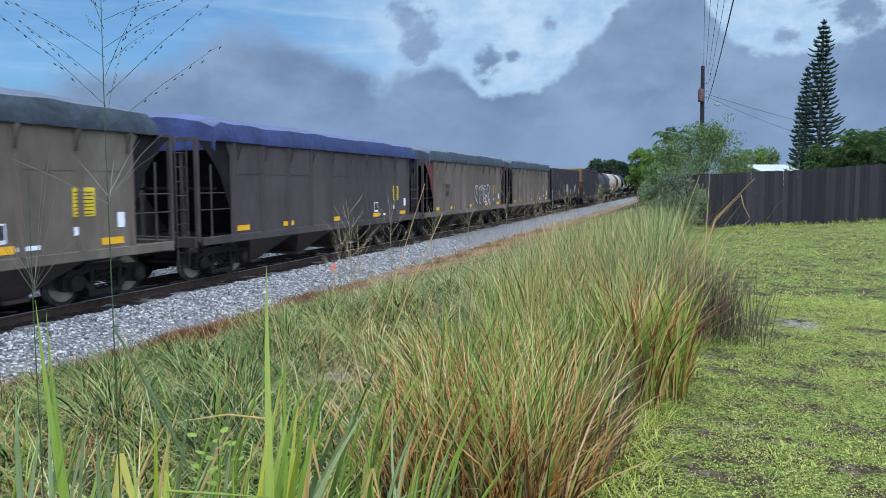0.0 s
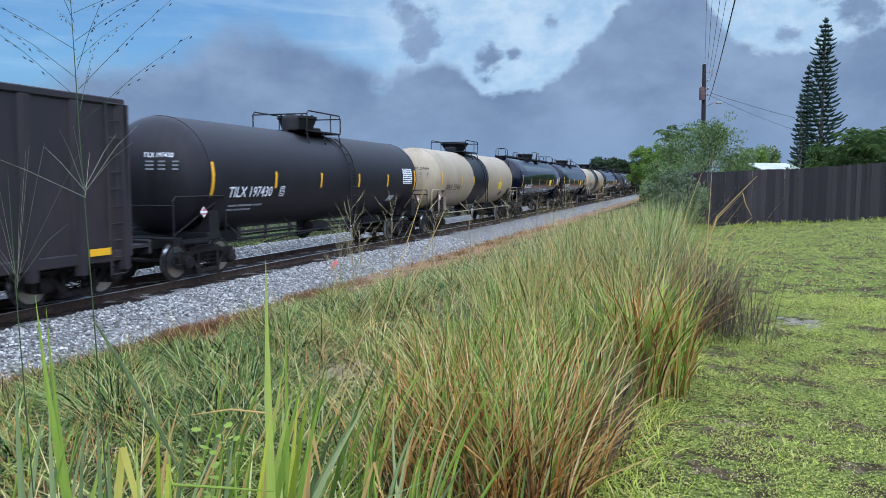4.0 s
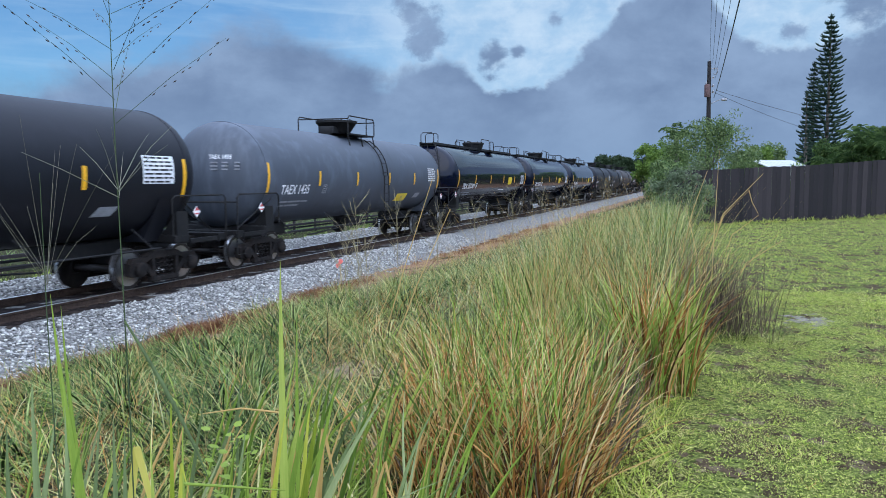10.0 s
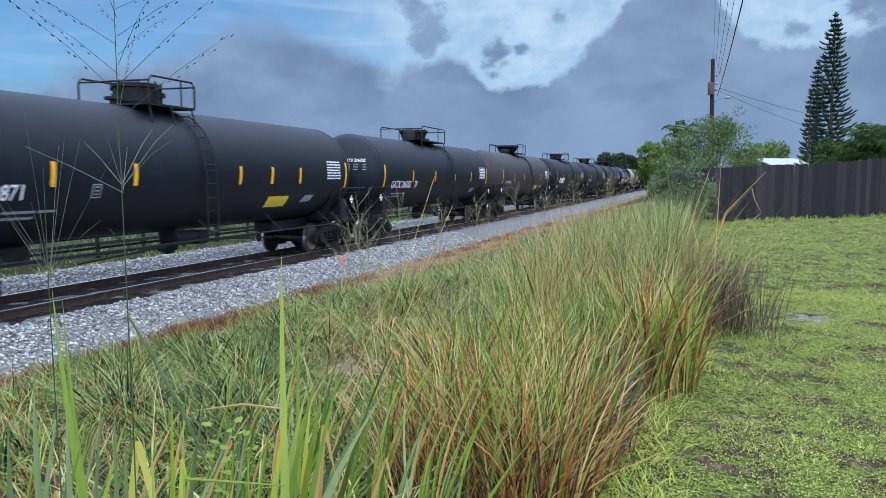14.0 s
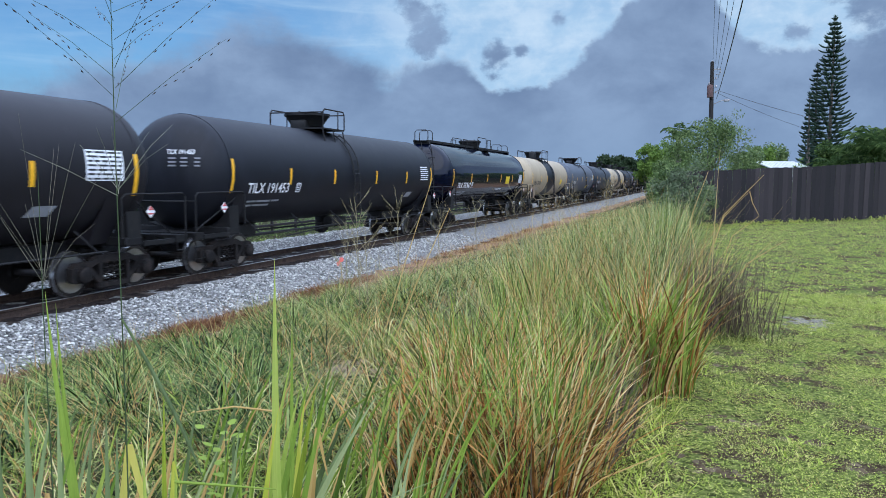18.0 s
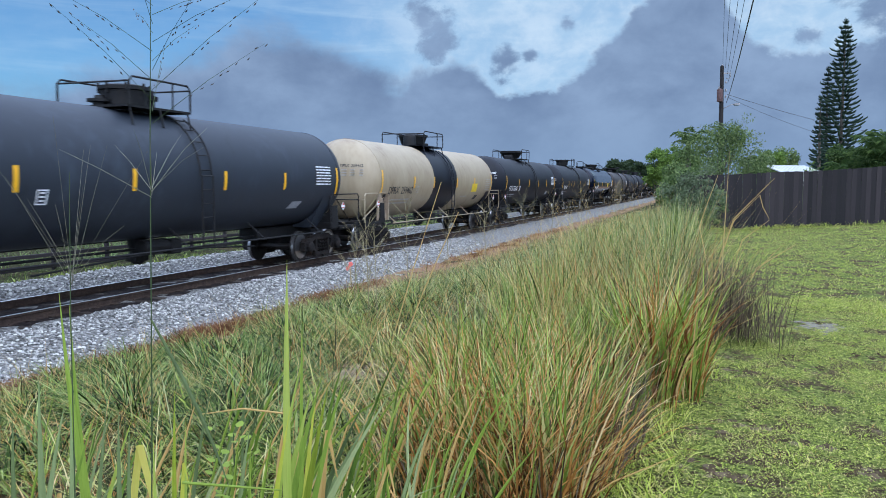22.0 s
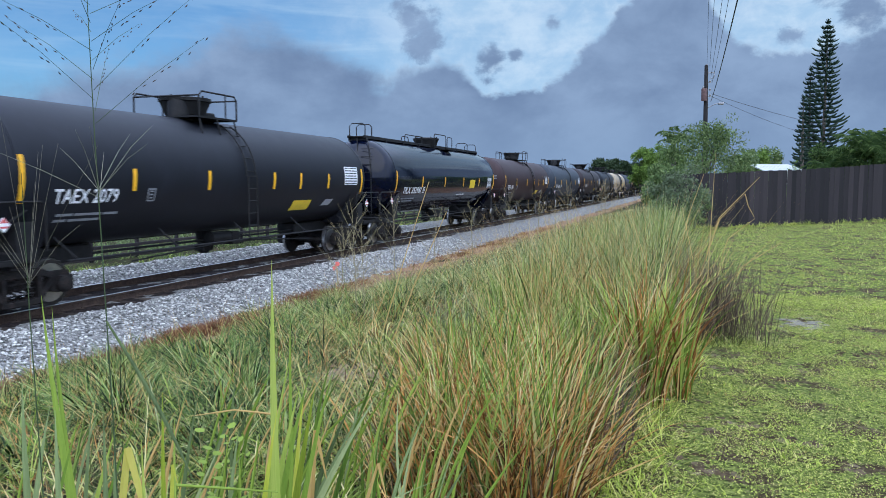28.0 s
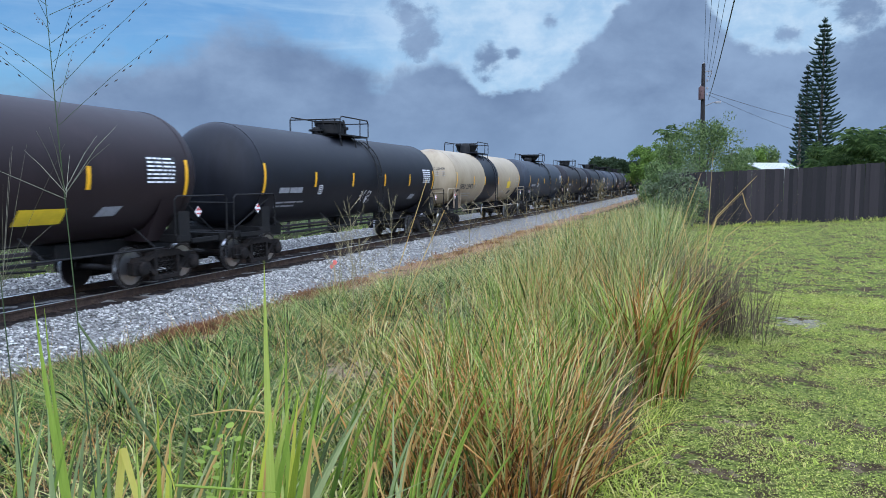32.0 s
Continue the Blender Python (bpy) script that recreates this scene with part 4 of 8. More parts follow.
VALVES = {0: (("valve", 0.25, 0.75, 0.13, 0.55), ("valve", -0.2, -0.85, 0.22, 0.34)), 1: (("safety_valve", 0.1, -0.8, 0.28, 0.62), ("valve_box", 0, 0.8, 0.34, 0.26)), 2: (("valve_box", 0, -0.8, 0.28, 0.34), ("valve", 0, 0.85, 0.16, 0.40))}


def valve_geo(kind, r, h):
    zt = TANK_Z + TANK_R - 0.05
    if kind == "valve_box":
        return Geo().box(-r, r, -r, r, zt, zt + h, 0.03)
    if kind == "safety_valve":
        return Geo().revolve([(zt, r), (zt + h * 0.75, r), (zt + h * 0.9, r * 0.8), (zt + h, r * 0.35)], "z", 14)
    return Geo().revolve([(zt, r * 0.7), (zt + h * 0.55, r * 0.7), (zt + h * 0.57, r * 1.25), (zt + h * 0.75, r * 1.25), (zt + h * 0.77, r * 0.6), (zt + h, r * 0.5)], "z", 12)


def platform_geo(n=2.9):
    h = n / 2
    zt = TANK_Z + TANK_R
    g = Geo()
    for s in (-1, 1):
        g.box(s * 0.62 - 0.32 * 1, s * 0.62 + 0.32, -h - 0.05, h + 0.05, zt - 0.02, zt + 0.03)
        for y in (0.05 - h, 0, h - 0.05):
            g.tube([(s * 0.92, y, zt), (s * 1.02, y, zt - 0.42)], 0.022, 5)
    for s in (-1, 1):
        g.box(-0.95, 0.95, s * (h - 0.15) - 0.2, s * (h - 0.15) + 0.2, zt - 0.02, zt + 0.028)
    return g


def platform_rail_geo(n=2.9):
    h = n / 2
    zt = TANK_Z + TANK_R + 0.02
    g = Geo()
    top = zt + 0.60
    for s in (-1, 1):
        g.tube([(s * 0.97, -h, zt), (s * 0.97, -h, top - 0.1), (s * 0.97, 0.1 - h, top), (s * 0.97, h - 0.1, top), (s * 0.97, h, top - 0.1), (s * 0.97, h, zt)], 0.024, 6)
        g.tube([(s * 0.97, h * 0.38, zt), (s * 0.97, h * 0.38, top)], 0.02, 5)
    for s in (-1, 1):
        g.tube([(-0.97, s * h, top - 0.10), (0.97, s * h, top - 0.10)], 0.022, 5)
    return g


def catwalk_geo(half):
    zt = TANK_Z + TANK_R
    g = Geo().box(-0.34, 0.34, -half, half, zt + 0.045, zt + 0.085)
    for s in (-1, 1):
        g.box(s * 0.34 - 0.02, s * 0.34 + 0.02, -half, half, zt + 0.0, zt + 0.115)
    k = int(half)
    for i in range(k + 1):
        y = -half + 0.2 + (2 * half - 0.4) * i / k
        g.box(-0.4, 0.4, y - 0.04, y + 0.04, zt - 0.08, zt + 0.05)
    return g


def saddle_geo():
    out = []
    for k in range(13):
        a = radians(202 + 136 * k / 12)
        out.append(((TANK_R + 0.03) * math.cos(a), TANK_Z + (TANK_R + 0.03) * math.sin(a)))
    return Geo().prism(out + [(0.9, 1.08), (-0.9, 1.08)], -0.28, 0.28, "y")


def skirt_geo(half, side):
    """Tall painted bolster webs beside the head, at the leading end (towards -y)."""
    g = Geo()
    for s in (side,):
        x = s * 1.34
        g.prism([(-half - 0.15, 1.12), (-half - 0.15, 2.35), (-half + 0.35, 1.75), (-half + 0.62, 1.12)], x - 0.03, x + 0.03)
        g.box(x - 0.12 * 1, x + 0.12, -half + 0.55, -half + 0.63, 1.12, 2.05)
    return g


# where the short reflectors sit on single cars, from the leading end
STRIPES = {"TAEX 2871": (2.38, 4.52, 8.33, 9.86, 11.4), "TAEX 1680": (2.9, 5.8, 9.3, 11.44, 12.84), "TAEX 1433": (2.85, 6.15, 9.1, 11.95), "TAEX 1374": (2.9, 5.74, 8.85, 11.6), "TAEX 2067": (2.9, 4.3, 5.5, 9.0, 11.7),
           "TAEX 2079": (2.9, 5.5, 8.5, 10.0, 11.8), "TAEX 2949": (3.2, 6.56, 9.0, 10.7, 12.54), "CTCX 736174": (2.7, 5.8, 8.8, 12.0), "TILX 191453": (2.95, 5.75, 9.1, 12.1)}


# the top platforms: place along the car and length
PLATFORMS = {"TAEX 2871": (-0.87, 1.6), "TAEX 2079": (-0.6, 1.6), "TAEX 1433": (0.0, 2.25), "TAEX 1374": (-0.2, 2.0), "TAEX 2949": (0.54, 1.6), "TILX 191453": (-0.9, 1.55), "TAEX 1435": (0.0, 2.25), "GATX 206199": (-0.3, 3.15),
             "CTCX 736174": (-0.28, 2.6), "CTCX 733002": (-0.55, 2.2), "TAEX 2067": (0.19, 1.5), "CTCX 733220": (-0.52, 2.4), "TEIX 30101": (0.0, 2.3), "GATX 206202": (-0.26, 3.15)}


def tank_car(kind, mark, tint, seed, half=SHELL, pitch=18.05, options=()):
    global TANK_R, TANK_Z
    TANK_R, TANK_Z = HULLS[kind]
    random.seed(seed)
    ends = pitch / 2
    body = {"gloss": BLACK, "cream": WHITE}.get(kind) or MATTE[tint]
    paint_word = {"dark": "matte black", "brown": "dark brown", "rust": "rust-brown", "grey": "dusty grey", "slate": "slate grey", "soot": "sooty black-brown", "taupe": "dusty grey-brown"}[tint]
    words = {"gloss": "glossy black tank car with a full-length top walkway", "cream": "cream tank car with a black band round its middle", "plain": paint_word + " tank car with a railed centre platform"}[kind]
    if "graffiti" in options or "scribble" in options:
        words = paint_word + " tank car with a centre platform and graffiti"
    car = thing("tank_car", words, "tank car", group="cars of the freight train")
    wheels = []
    key = (kind, tint)
    tank = part("tank", lambda: tank_geo(half), body, car, smooth=True, key=("tank", half))
    for end in (-half, half):
        part("weld_seam", lambda: seam_geo((end,)), body, tank, smooth=True, key=("seam", end))
    for s in (-1, 1):
        part("saddle", saddle_geo, body if kind != "cream" else BAND, car, at=pose(0, s * (half - 0.6), 0), key="saddle")
    for s in (1, -1):
        m = pose(0, 0, 0, 0, 0, 0 if s > 0 else 180)
        part("end_platform", lambda: end_platform_geo(half + 0.75), STEEL, car, at=m, key=("endp", half))
        part("grab_rail", lambda: end_rail_geo(half + 0.75), STEEL if kind != "cream" else WHITE, car, at=m, key=("endr", half))
        truck(car, s * (half - 0.35), wheels)
    couplers(car, ends)
    part("handrail", lambda: side_rail_geo(half - 1.0), STEEL if kind != "cream" else WHITE, car, "long pipe handrail under the tank", key=("srail", half))
    part("outlet", outlet_geo, STEEL, car, key="outlet")
    part("brake_gear", brake_gear_geo, STEEL, car, key="brake")
    zt = TANK_Z + TANK_R
    ink = DARKINK if kind == "cream" else STENCIL
    thin = FADED if kind != "cream" else plain("grey_stencil_paint", (0.36, 0.33, 0.28), 0.6, 0, 0.2, 9)
    stripes = [(-half, 0.86), (half, 0.86)]
    if kind == "gloss":
        part("catwalk", lambda: catwalk_geo(half + 0.45), STEEL, car, "black grating walkway along the top", key=("catwalk", half))
        part("manway", lambda: manway_geo(0.08), STEEL, car, smooth=True, key="manway_g", at=pose(0, 0.1, -0.22))
        for y0, y1, h in ((-half - 0.30, -half - 0.28, 0.5), (-half + 0.35, -half + 0.37, 0.5), (half - 1.5, half - 1.48, 0.42), (half + 0.2, half + 0.22, 0.42)):
            part("grab_hoop", hoop(-0.33, 0.33, y0, y0, zt + 0.08, zt + 0.08 + h, 0.022, "x"), STEEL, car)
        for s, y in ((1, -1.9), (-1, -1.9)):
            part("guard_rail", hoop(s * 0.34, s * 0.34, y - 0.45, y + 0.45, zt + 0.08, zt + 0.42), STEEL, car)
        for s in (-1, 1):
            part("guard_rail", hoop(s * 0.75, s * 0.75, -0.85, 0.95, zt - 0.02, zt + 0.60), STEEL, car)
            part("guard_rail", hoop(s * 0.75, s * 0.75, 1.15, 1.95, zt - 0.06, zt + 0.55), STEEL, car)
        part("step_board", Geo().box(-0.95, 0.95, 0.7, 2.0, zt - 0.09, zt - 0.03).box(-0.98, 0.98, 0.62, 0.72, zt - 0.28, zt - 0.22), STEEL, car)
        g = Geo()
        for s in (-0.24, 0.24):
            g.tube([(0.75 + s * 0.5, -half - 0.95, 1.2), (0.62 + s, -half - 0.98, 2.9), (0.38 + s, -half - 0.62, 3.9), (0.2 + s * 0.8, -half - 0.35, zt + 0.05)], 0.022, 5)
        for k in range(9):
            z = 1.35 + k * 0.3
            g.tube([(0.38, -half - 0.97 + 0.05 * max(0, k - 5) ** 1.4, z), (0.87, -half - 0.97 + 0.05 * max(0, k - 5) ** 1.4, z)], 0.014, 4)
        part("end_ladder", g, STEEL, car)
        stripes += [(-half + f, 0.44) for f in (3.1, 6.2, 9.2, 12.1)]
        side_text(mark, -half + 0.95, 2.02, 0.255, car, ink, span=2.12)
        stencil_box(car, -half + 3.30, 2.03, ink, 0.22)
        small_print(bar_rows(-half + 1.05, 1.78, ((0.35, 0.6, 0.5), (0.3, 0.7, 0.35)), 0.05, 0.10), thin, car)
        small_print(bar_rows(0.9, 1.86, ((0.5, 0.75),), 0.04, 0.1), STENCIL, car)
        small_print(bar_rows(4.4, 1.55, ((0.3, 0.6), (0.2, 0.5)), 0.045, 0.1), thin, car)
        part("yellow_panel", decal(2.75, 3.65, 2.18, 2.62, 0.007), YPANEL, car, "yellow test panel of illegible lines")
        if "plate" in options:
            small_print(bar_rows(-2.6, 1.62, ((0.45,), (0.5,)), 0.05, 0.1), thin, car)
            part("inspection_plate", decal(1.55, 2.15, 1.56, 1.82, 0.007, slant=0.22), YPANEL, car, "slanted yellow and white inspection plate")
        data_panel(car, half - 1.5, 2.20, 0.95, 0.56, DARKINK, STENCIL, 8)
        placard(car, half + 0.3, 1.75)
        placard(car, -half - 0.35, 1.75)
    else:
        off, n = (-0.55, 2.45) if kind == "cream" else PLATFORMS.get(mark, (-0.2, 2.4))
        part("platform", lambda: platform_geo(n), STEEL if kind == "plain" else BAND, car, "checker-plate platform beside the manway", at=pose(0, off, 0), key=("platform", n))
        part("platform_railing", lambda: platform_rail_geo(n), STEEL, car, "black pipe railing round the platform", at=pose(0, off, 0), key=("platform_rail", n))
        part("manway", lambda: manway_geo(0.1 * (seed % 3)), STEEL, car, smooth=True, key=("manway", seed % 3), at=pose(0, off - 0.05, -0.14))
        for vk, vx, vy, vr, vh in VALVES[seed % 3]:
            part(vk, lambda: valve_geo(vk, vr, vh), STEEL, car, smooth=True, at=pose(vx, off + vy * n / 2.9, 0), key=(vk, vr, vh))
        f = half * 2 / 14.6
        marks = (3.26, 5.57, 8.7, 11.5) if kind == "cream" else STRIPES.get(mark) or tuple(a * f for a in (3.1, 5.9, 8.8, 11.5))
        stripes += [(-half + a, 0.46) for a in marks]
        ly = off + n / 2 - 0.2
        g = ladder_geo(1.56, ly, 1.0, TANK_Z, 0.42)
        g2 = Geo()
        for s in (-0.21, 0.21):
            g2.tube([(math.cos(radians(a)) * (TANK_R + 0.06), ly + s, TANK_Z + math.sin(radians(a)) * (TANK_R + 0.06)) for a in range(0, 61, 10)], 0.022, 5)
        for a in (5, 18, 31, 44, 57):
            c, q = math.cos(radians(a)) * (TANK_R + 0.06), TANK_Z + math.sin(radians(a)) * (TANK_R + 0.06)
            g2.tube([(c, ly - 0.21, q), (c, ly + 0.21, q)], 0.014, 4)
        g.add(g2.v, g2.f)
        part("side_ladder", g, STEEL if kind == "plain" else BAND, car, "ladder up the side to the platform")
        if kind == "cream":
            def band():
                return Geo().revolve([(-1.55, TANK_R - 0.02), (-1.55, TANK_R + 0.005), (1.55, TANK_R + 0.005), (1.55, TANK_R - 0.02)], "y", 48, (0, -0.25, TANK_Z))
            part("black_band", band, BAND, car, "wide black painted band", True, key="band")
            for side in (-1, 1):
                part("bolster_web", lambda: skirt_geo(half, side), plain("dirty_cream_paint", (0.30, 0.23, 0.16), 0.7, 0, 0.45, 2.5), car, key=("skirt", half, side))
            side_text(mark, -half + 0.74, 2.06, 0.27, car, ink, span=2.4)
            stencil_box(car, -half + 3.55, 2.08, thin, 0.24)
            part("yellow_panel", decal(half - 3.5, half - 2.65, 2.05, 2.46, 0.007), YPANEL, car, "yellow test panel of illegible lines")
            part("inspection_plate", decal(half - 2.7, half - 2.2, 1.66, 1.88, 0.007, slant=0.12), DARKINK, car)
            small_print(bar_rows(-half + 1.2, 1.80, ((0.4, 0.8, 0.6), (0.4, 0.5, 0.9)), 0.06, 0.13), thin, car)
            small_print(bar_rows(half - 4.9, 1.82, ((0.4, 0.5), ), 0.05, 0.1), thin, car)
            data_panel(car, half - 1.25, 2.10, 0.95, 0.62, WHITE, thin, 6)
            part("dirt_stain", decal(-half + 0.05, -half + 0.42, 1.30, 1.95, 0.004), plain("rust_wash", (0.40, 0.24, 0.13), 0.7, 0, 0.3, 3), tank, "brown rust wash below the head seam")
        else:
            inverse = "boxed" in options
            if inverse:
                part("mark_plate", decal(-half + 1.25, -half + 3.65, 2.02, 2.44, 0.004), STENCIL, car, "white painted patch behind the marking")
                side_text(mark, -half + 1.33, 2.11, 0.26, car, DARKINK, span=2.2, label="black stencilled reporting mark")
            elif mark:
                side_text(mark, -half + (0.12 if mark == "TAEX 2871" else 0.82), 2.05, 0.27, car, STENCIL if "faded" not in options else FADED, span=1.65 if len(mark) < 10 else 2.1)
            else:
                part("marking", bar_rows(-half + 0.95, 2.10, ((0.55, 0.75),), 0.16, 0.2), FADED, car, "faded illegible marking")
            stencil_box(car, -half + 3.35, 2.04, FADED if seed % 2 else STENCIL, 0.24)
            small_print(bar_rows(-half + 1.0, 1.80, ((0.4, 0.7, 0.4), (0.3, 0.8)), 0.05, 0.11), FADED, car)
            data_panel(car, half - 1.45, 2.38, 1.0, 0.60, STENCIL if seed % 3 == 1 else DARKINK, DARKINK if seed % 3 == 1 else STENCIL, 7)
            if seed % 2:
                part("yellow_panel", decal(half - 4.6, half - 3.5, 1.62, 1.92, 0.007), YPANEL, car, "dusty yellow test panel")
            part("inspection_plate", decal(half - 2.7, half - 2.15, 1.72, 1.92, 0.007, slant=0.14), FADED, car)
            if "graffiti" in options:
                part("graffiti_tag", tag_geo(half - 4.9, 1.35, 2.0, 0.5, 5, None, True), CHALK, car, "white spray-paint scribble")
                part("graffiti_tag", tag_geo(half - 3.0, 1.75, 1.3, 0.5, 4, None, True), FADED, car, "grey spray-paint scribble")
            if "scribble" in options:
                part("graffiti_tag", tag_geo(-half + 6.6, 1.7, 1.1, 0.4, 3, None, True), CHALK, car, "white spray-paint scribble")
            if "spill" in options:
                for da, db, dc, dd in ((1.25, 1.33, 2.2, 3.3), (1.42, 1.50, 2.5, 3.3), (1.58, 1.72, 2.1, 3.3), (1.82, 1.87, 2.7, 3.3)):
                    part("dust_streak", decal(da, db, dc, dd, 0.004), FADED, tank, "pale streak of spilled load")
        placard(car, half + 0.3, 1.72)
        placard(car, -half - 0.35, 1.72)
    # head mark, lettered across the leading head
    if mark and kind != "gloss":
        v, fcs = lettering(mark, 0.11, 0.9)
        pts = []
        for a, b in v:
            x, z = 0.25 + a * 0.9, 3.02 + b
            rr = min(0.999, math.hypot(x, z - TANK_Z) / TANK_R)
            pts.append((x, -half - 0.95 * math.sqrt(1 - rr ** (2 / 0.9)) - 0.012, z))
        part("head_marking", Geo().add(pts, fcs), ink, car, "small reporting mark on the tank head")
        g = Geo()
        for r in range(3):
            for q in range(3):
                x, z = 0.3 + q * 0.28, 2.90 - r * 0.09
                rr = min(0.99, math.hypot(x + 0.1, z - TANK_Z) / TANK_R)
                y = -half - 0.95 * math.sqrt(1 - rr ** (2 / 0.9)) - 0.015
                g.box(x, x + 0.2, y - 0.002, y + 0.03, z, z + 0.04)
        small_print(g, thin, car)
    for k, (y, h) in enumerate(stripes):
        zc = 2.50
        part("reflector", lambda: decal(-0.055, 0.055, zc - h / 2, zc + h / 2, 0.008, 6), YELLOW, car, at=pose(0, y + (0.08 if k == 0 else -0.08 if k == 1 else 0), 0), key=("stripe", h))
    settle(car)
    return car, wheels


def tag_geo(y, z, w, h, n, x=None, scribble=False):
    """Sprayed outline letters: one looping, angular closed line to a letter and a short stroke in it, as flat ribbons on the side."""
    g = Geo()
    rng = random.Random(int(w * 100 + n + y * 7))
    step = w / n

    def ribbon(pts, r):
        for (a, b), (c, d) in zip(pts[:-1], pts[1:]):
            dy, dz = c - a, d - b
            q = math.hypot(dy, dz) or 1
            ny, nz, ey, ez = -dz / q * r, dy / q * r, dy / q * r * 0.6, dz / q * r * 0.6
            g.add([((x or hull_x(pz, lift=0.008)), py, pz) for py, pz in ((a - ny - ey, b - nz - ez), (c - ny + ey, d - nz + ez), (c + ny + ey, d + nz + ez), (a + ny - ey, b + nz - ez))], [(0, 1, 2, 3)])
    for k in range(n):
        cy, cz = y + (k + 0.5) * step, z + h * (0.5 + rng.uniform(-0.08, 0.08))
        if scribble:
            for q in range(3):
                p, pts = [cy + rng.uniform(-0.5, 0.3) * step, cz + rng.uniform(-0.5, 0.5) * h], []
                up = rng.choice((-1, 1))
                for i in range(rng.randint(3, 5)):
                    pts.append(tuple(p))
                    p = [p[0] + rng.uniform(-0.12, 0.42) * step, cz + up * rng.uniform(0.15, 0.6) * h]
                    up = -up
                ribbon(pts, rng.uniform(0.010, 0.022) * max(1.0, h * 1.5))
            continue
        turns = 9
        pts = []
        for i in range(turns + 1):
            a = 2 * math.pi * i / turns + 0.4
            rr = 1.0 if i in (0, turns) else rng.uniform(0.62, 1.15)
            pts.append((cy + math.cos(a) * step * 0.46 * rr, cz + math.sin(a) * h * 0.5 * rr))
        ribbon(pts, 0.03 * max(0.6, min(1.2, h)))
        ribbon([(cy - step * 0.1, cz + h * 0.2), (cy + step * 0.08, cz), (cy - step * 0.05, cz - h * 0.22)], 0.024 * max(0.6, min(1.2, h)))
    return g


def loop_letters(y, z, w, h, x):
    """Rounded outline letters sprayed in one thin line: an open hook, a crossbar, a curl and a bow."""
    g = Geo()

    def stroke(pts, r=0.030):
        for (a, b), (c, d) in zip(pts[:-1], pts[1:]):
            dy, dz = c - a, d - b
            q = math.hypot(dy, dz) or 1
            ny, nz, ey, ez = -dz / q * r, dy / q * r, dy / q * r * 0.5, dz / q * r * 0.5
            g.add([(x, py, pz) for py, pz in ((a - ny - ey, b - nz - ez), (c - ny + ey, d - nz + ez), (c + ny + ey, d + nz + ez), (a + ny - ey, b + nz - ez))], [(0, 1, 2, 3)])

    def arc(cy, cz, ry, rz, a0, a1, n=10):
        return [(cy + ry * math.cos(radians(a0 + (a1 - a0) * i / n)), cz + rz * math.sin(radians(a0 + (a1 - a0) * i / n))) for i in range(n + 1)]

    u = w / 4
    stroke([(y + u * 0.75, z + h * 0.95)] + arc(y + u * 0.55, z + h * 0.6, u * 0.42, h * 0.36, 100, 230) + [(y + u * 0.75, z + h * 0.02)])
    stroke([(y + u * 0.75, z + h * 0.95), (y + u * 0.55, z + h * 0.62), (y + u * 0.75, z + h * 0.45)])
    stroke([(y + u * 1.05, z + h * 0.82), (y + u * 1.95, z + h * 0.98), (y + u * 1.9, z + h * 0.80), (y + u * 1.6, z + h * 0.76), (y + u * 1.55, z), (y + u * 1.28, z), (y + u * 1.32, z + h * 0.70), (y + u * 1.05, z + h * 0.82)])
    stroke(arc(y + u * 2.45, z + h * 0.5, u * 0.42, h * 0.46, 60, 350) + [(y + u * 2.5, z + h * 0.45)])
    stroke(arc(y + u * 2.45, z + h * 0.5, u * 0.22, h * 0.26, 60, 300))
    stroke([(y + u * 3.05, z), (y + u * 3.05, z + h)] + arc(y + u * 3.3, z + h * 0.75, u * 0.42, h * 0.24, 90, -90) + [(y + u * 3.85, z + h * 0.02), (y + u * 3.55, z), (y + u * 3.25, z + h * 0.4)])
    return g


# ---- covered hopper and gondola cars
def hopper_side_geo(half, top):
    half = half - 0.45
    return Geo().prism([(-half, 1.18), (half, 1.18), (half, top - 0.35), (half + 0.15, top - 0.1), (half + 0.15, top), (-half - 0.15, top), (-half - 0.15, top - 0.1), (-half, top - 0.35)], 1.548, 1.572)


def hopper_slope_geo(half, top):
    w, t = 1.54, half + 0.1
    g = Geo().add([(-w, t, top), (w, t, top), (w, half - 0.35, 2.95), (-w, half - 0.35, 2.95), (w, half - 2.0, 1.15), (-w, half - 2.0, 1.15)], [(0, 1, 2, 3), (3, 2, 4, 5)])
    return g.add([(-w, t - 0.03, top), (w, t - 0.03, top), (w, half - 0.38, 2.95), (-w, half - 0.38, 2.95), (w, half - 2.05, 1.17), (-w, half - 2.05, 1.17)], [(0, 1, 2, 3), (3, 2, 4, 5)])


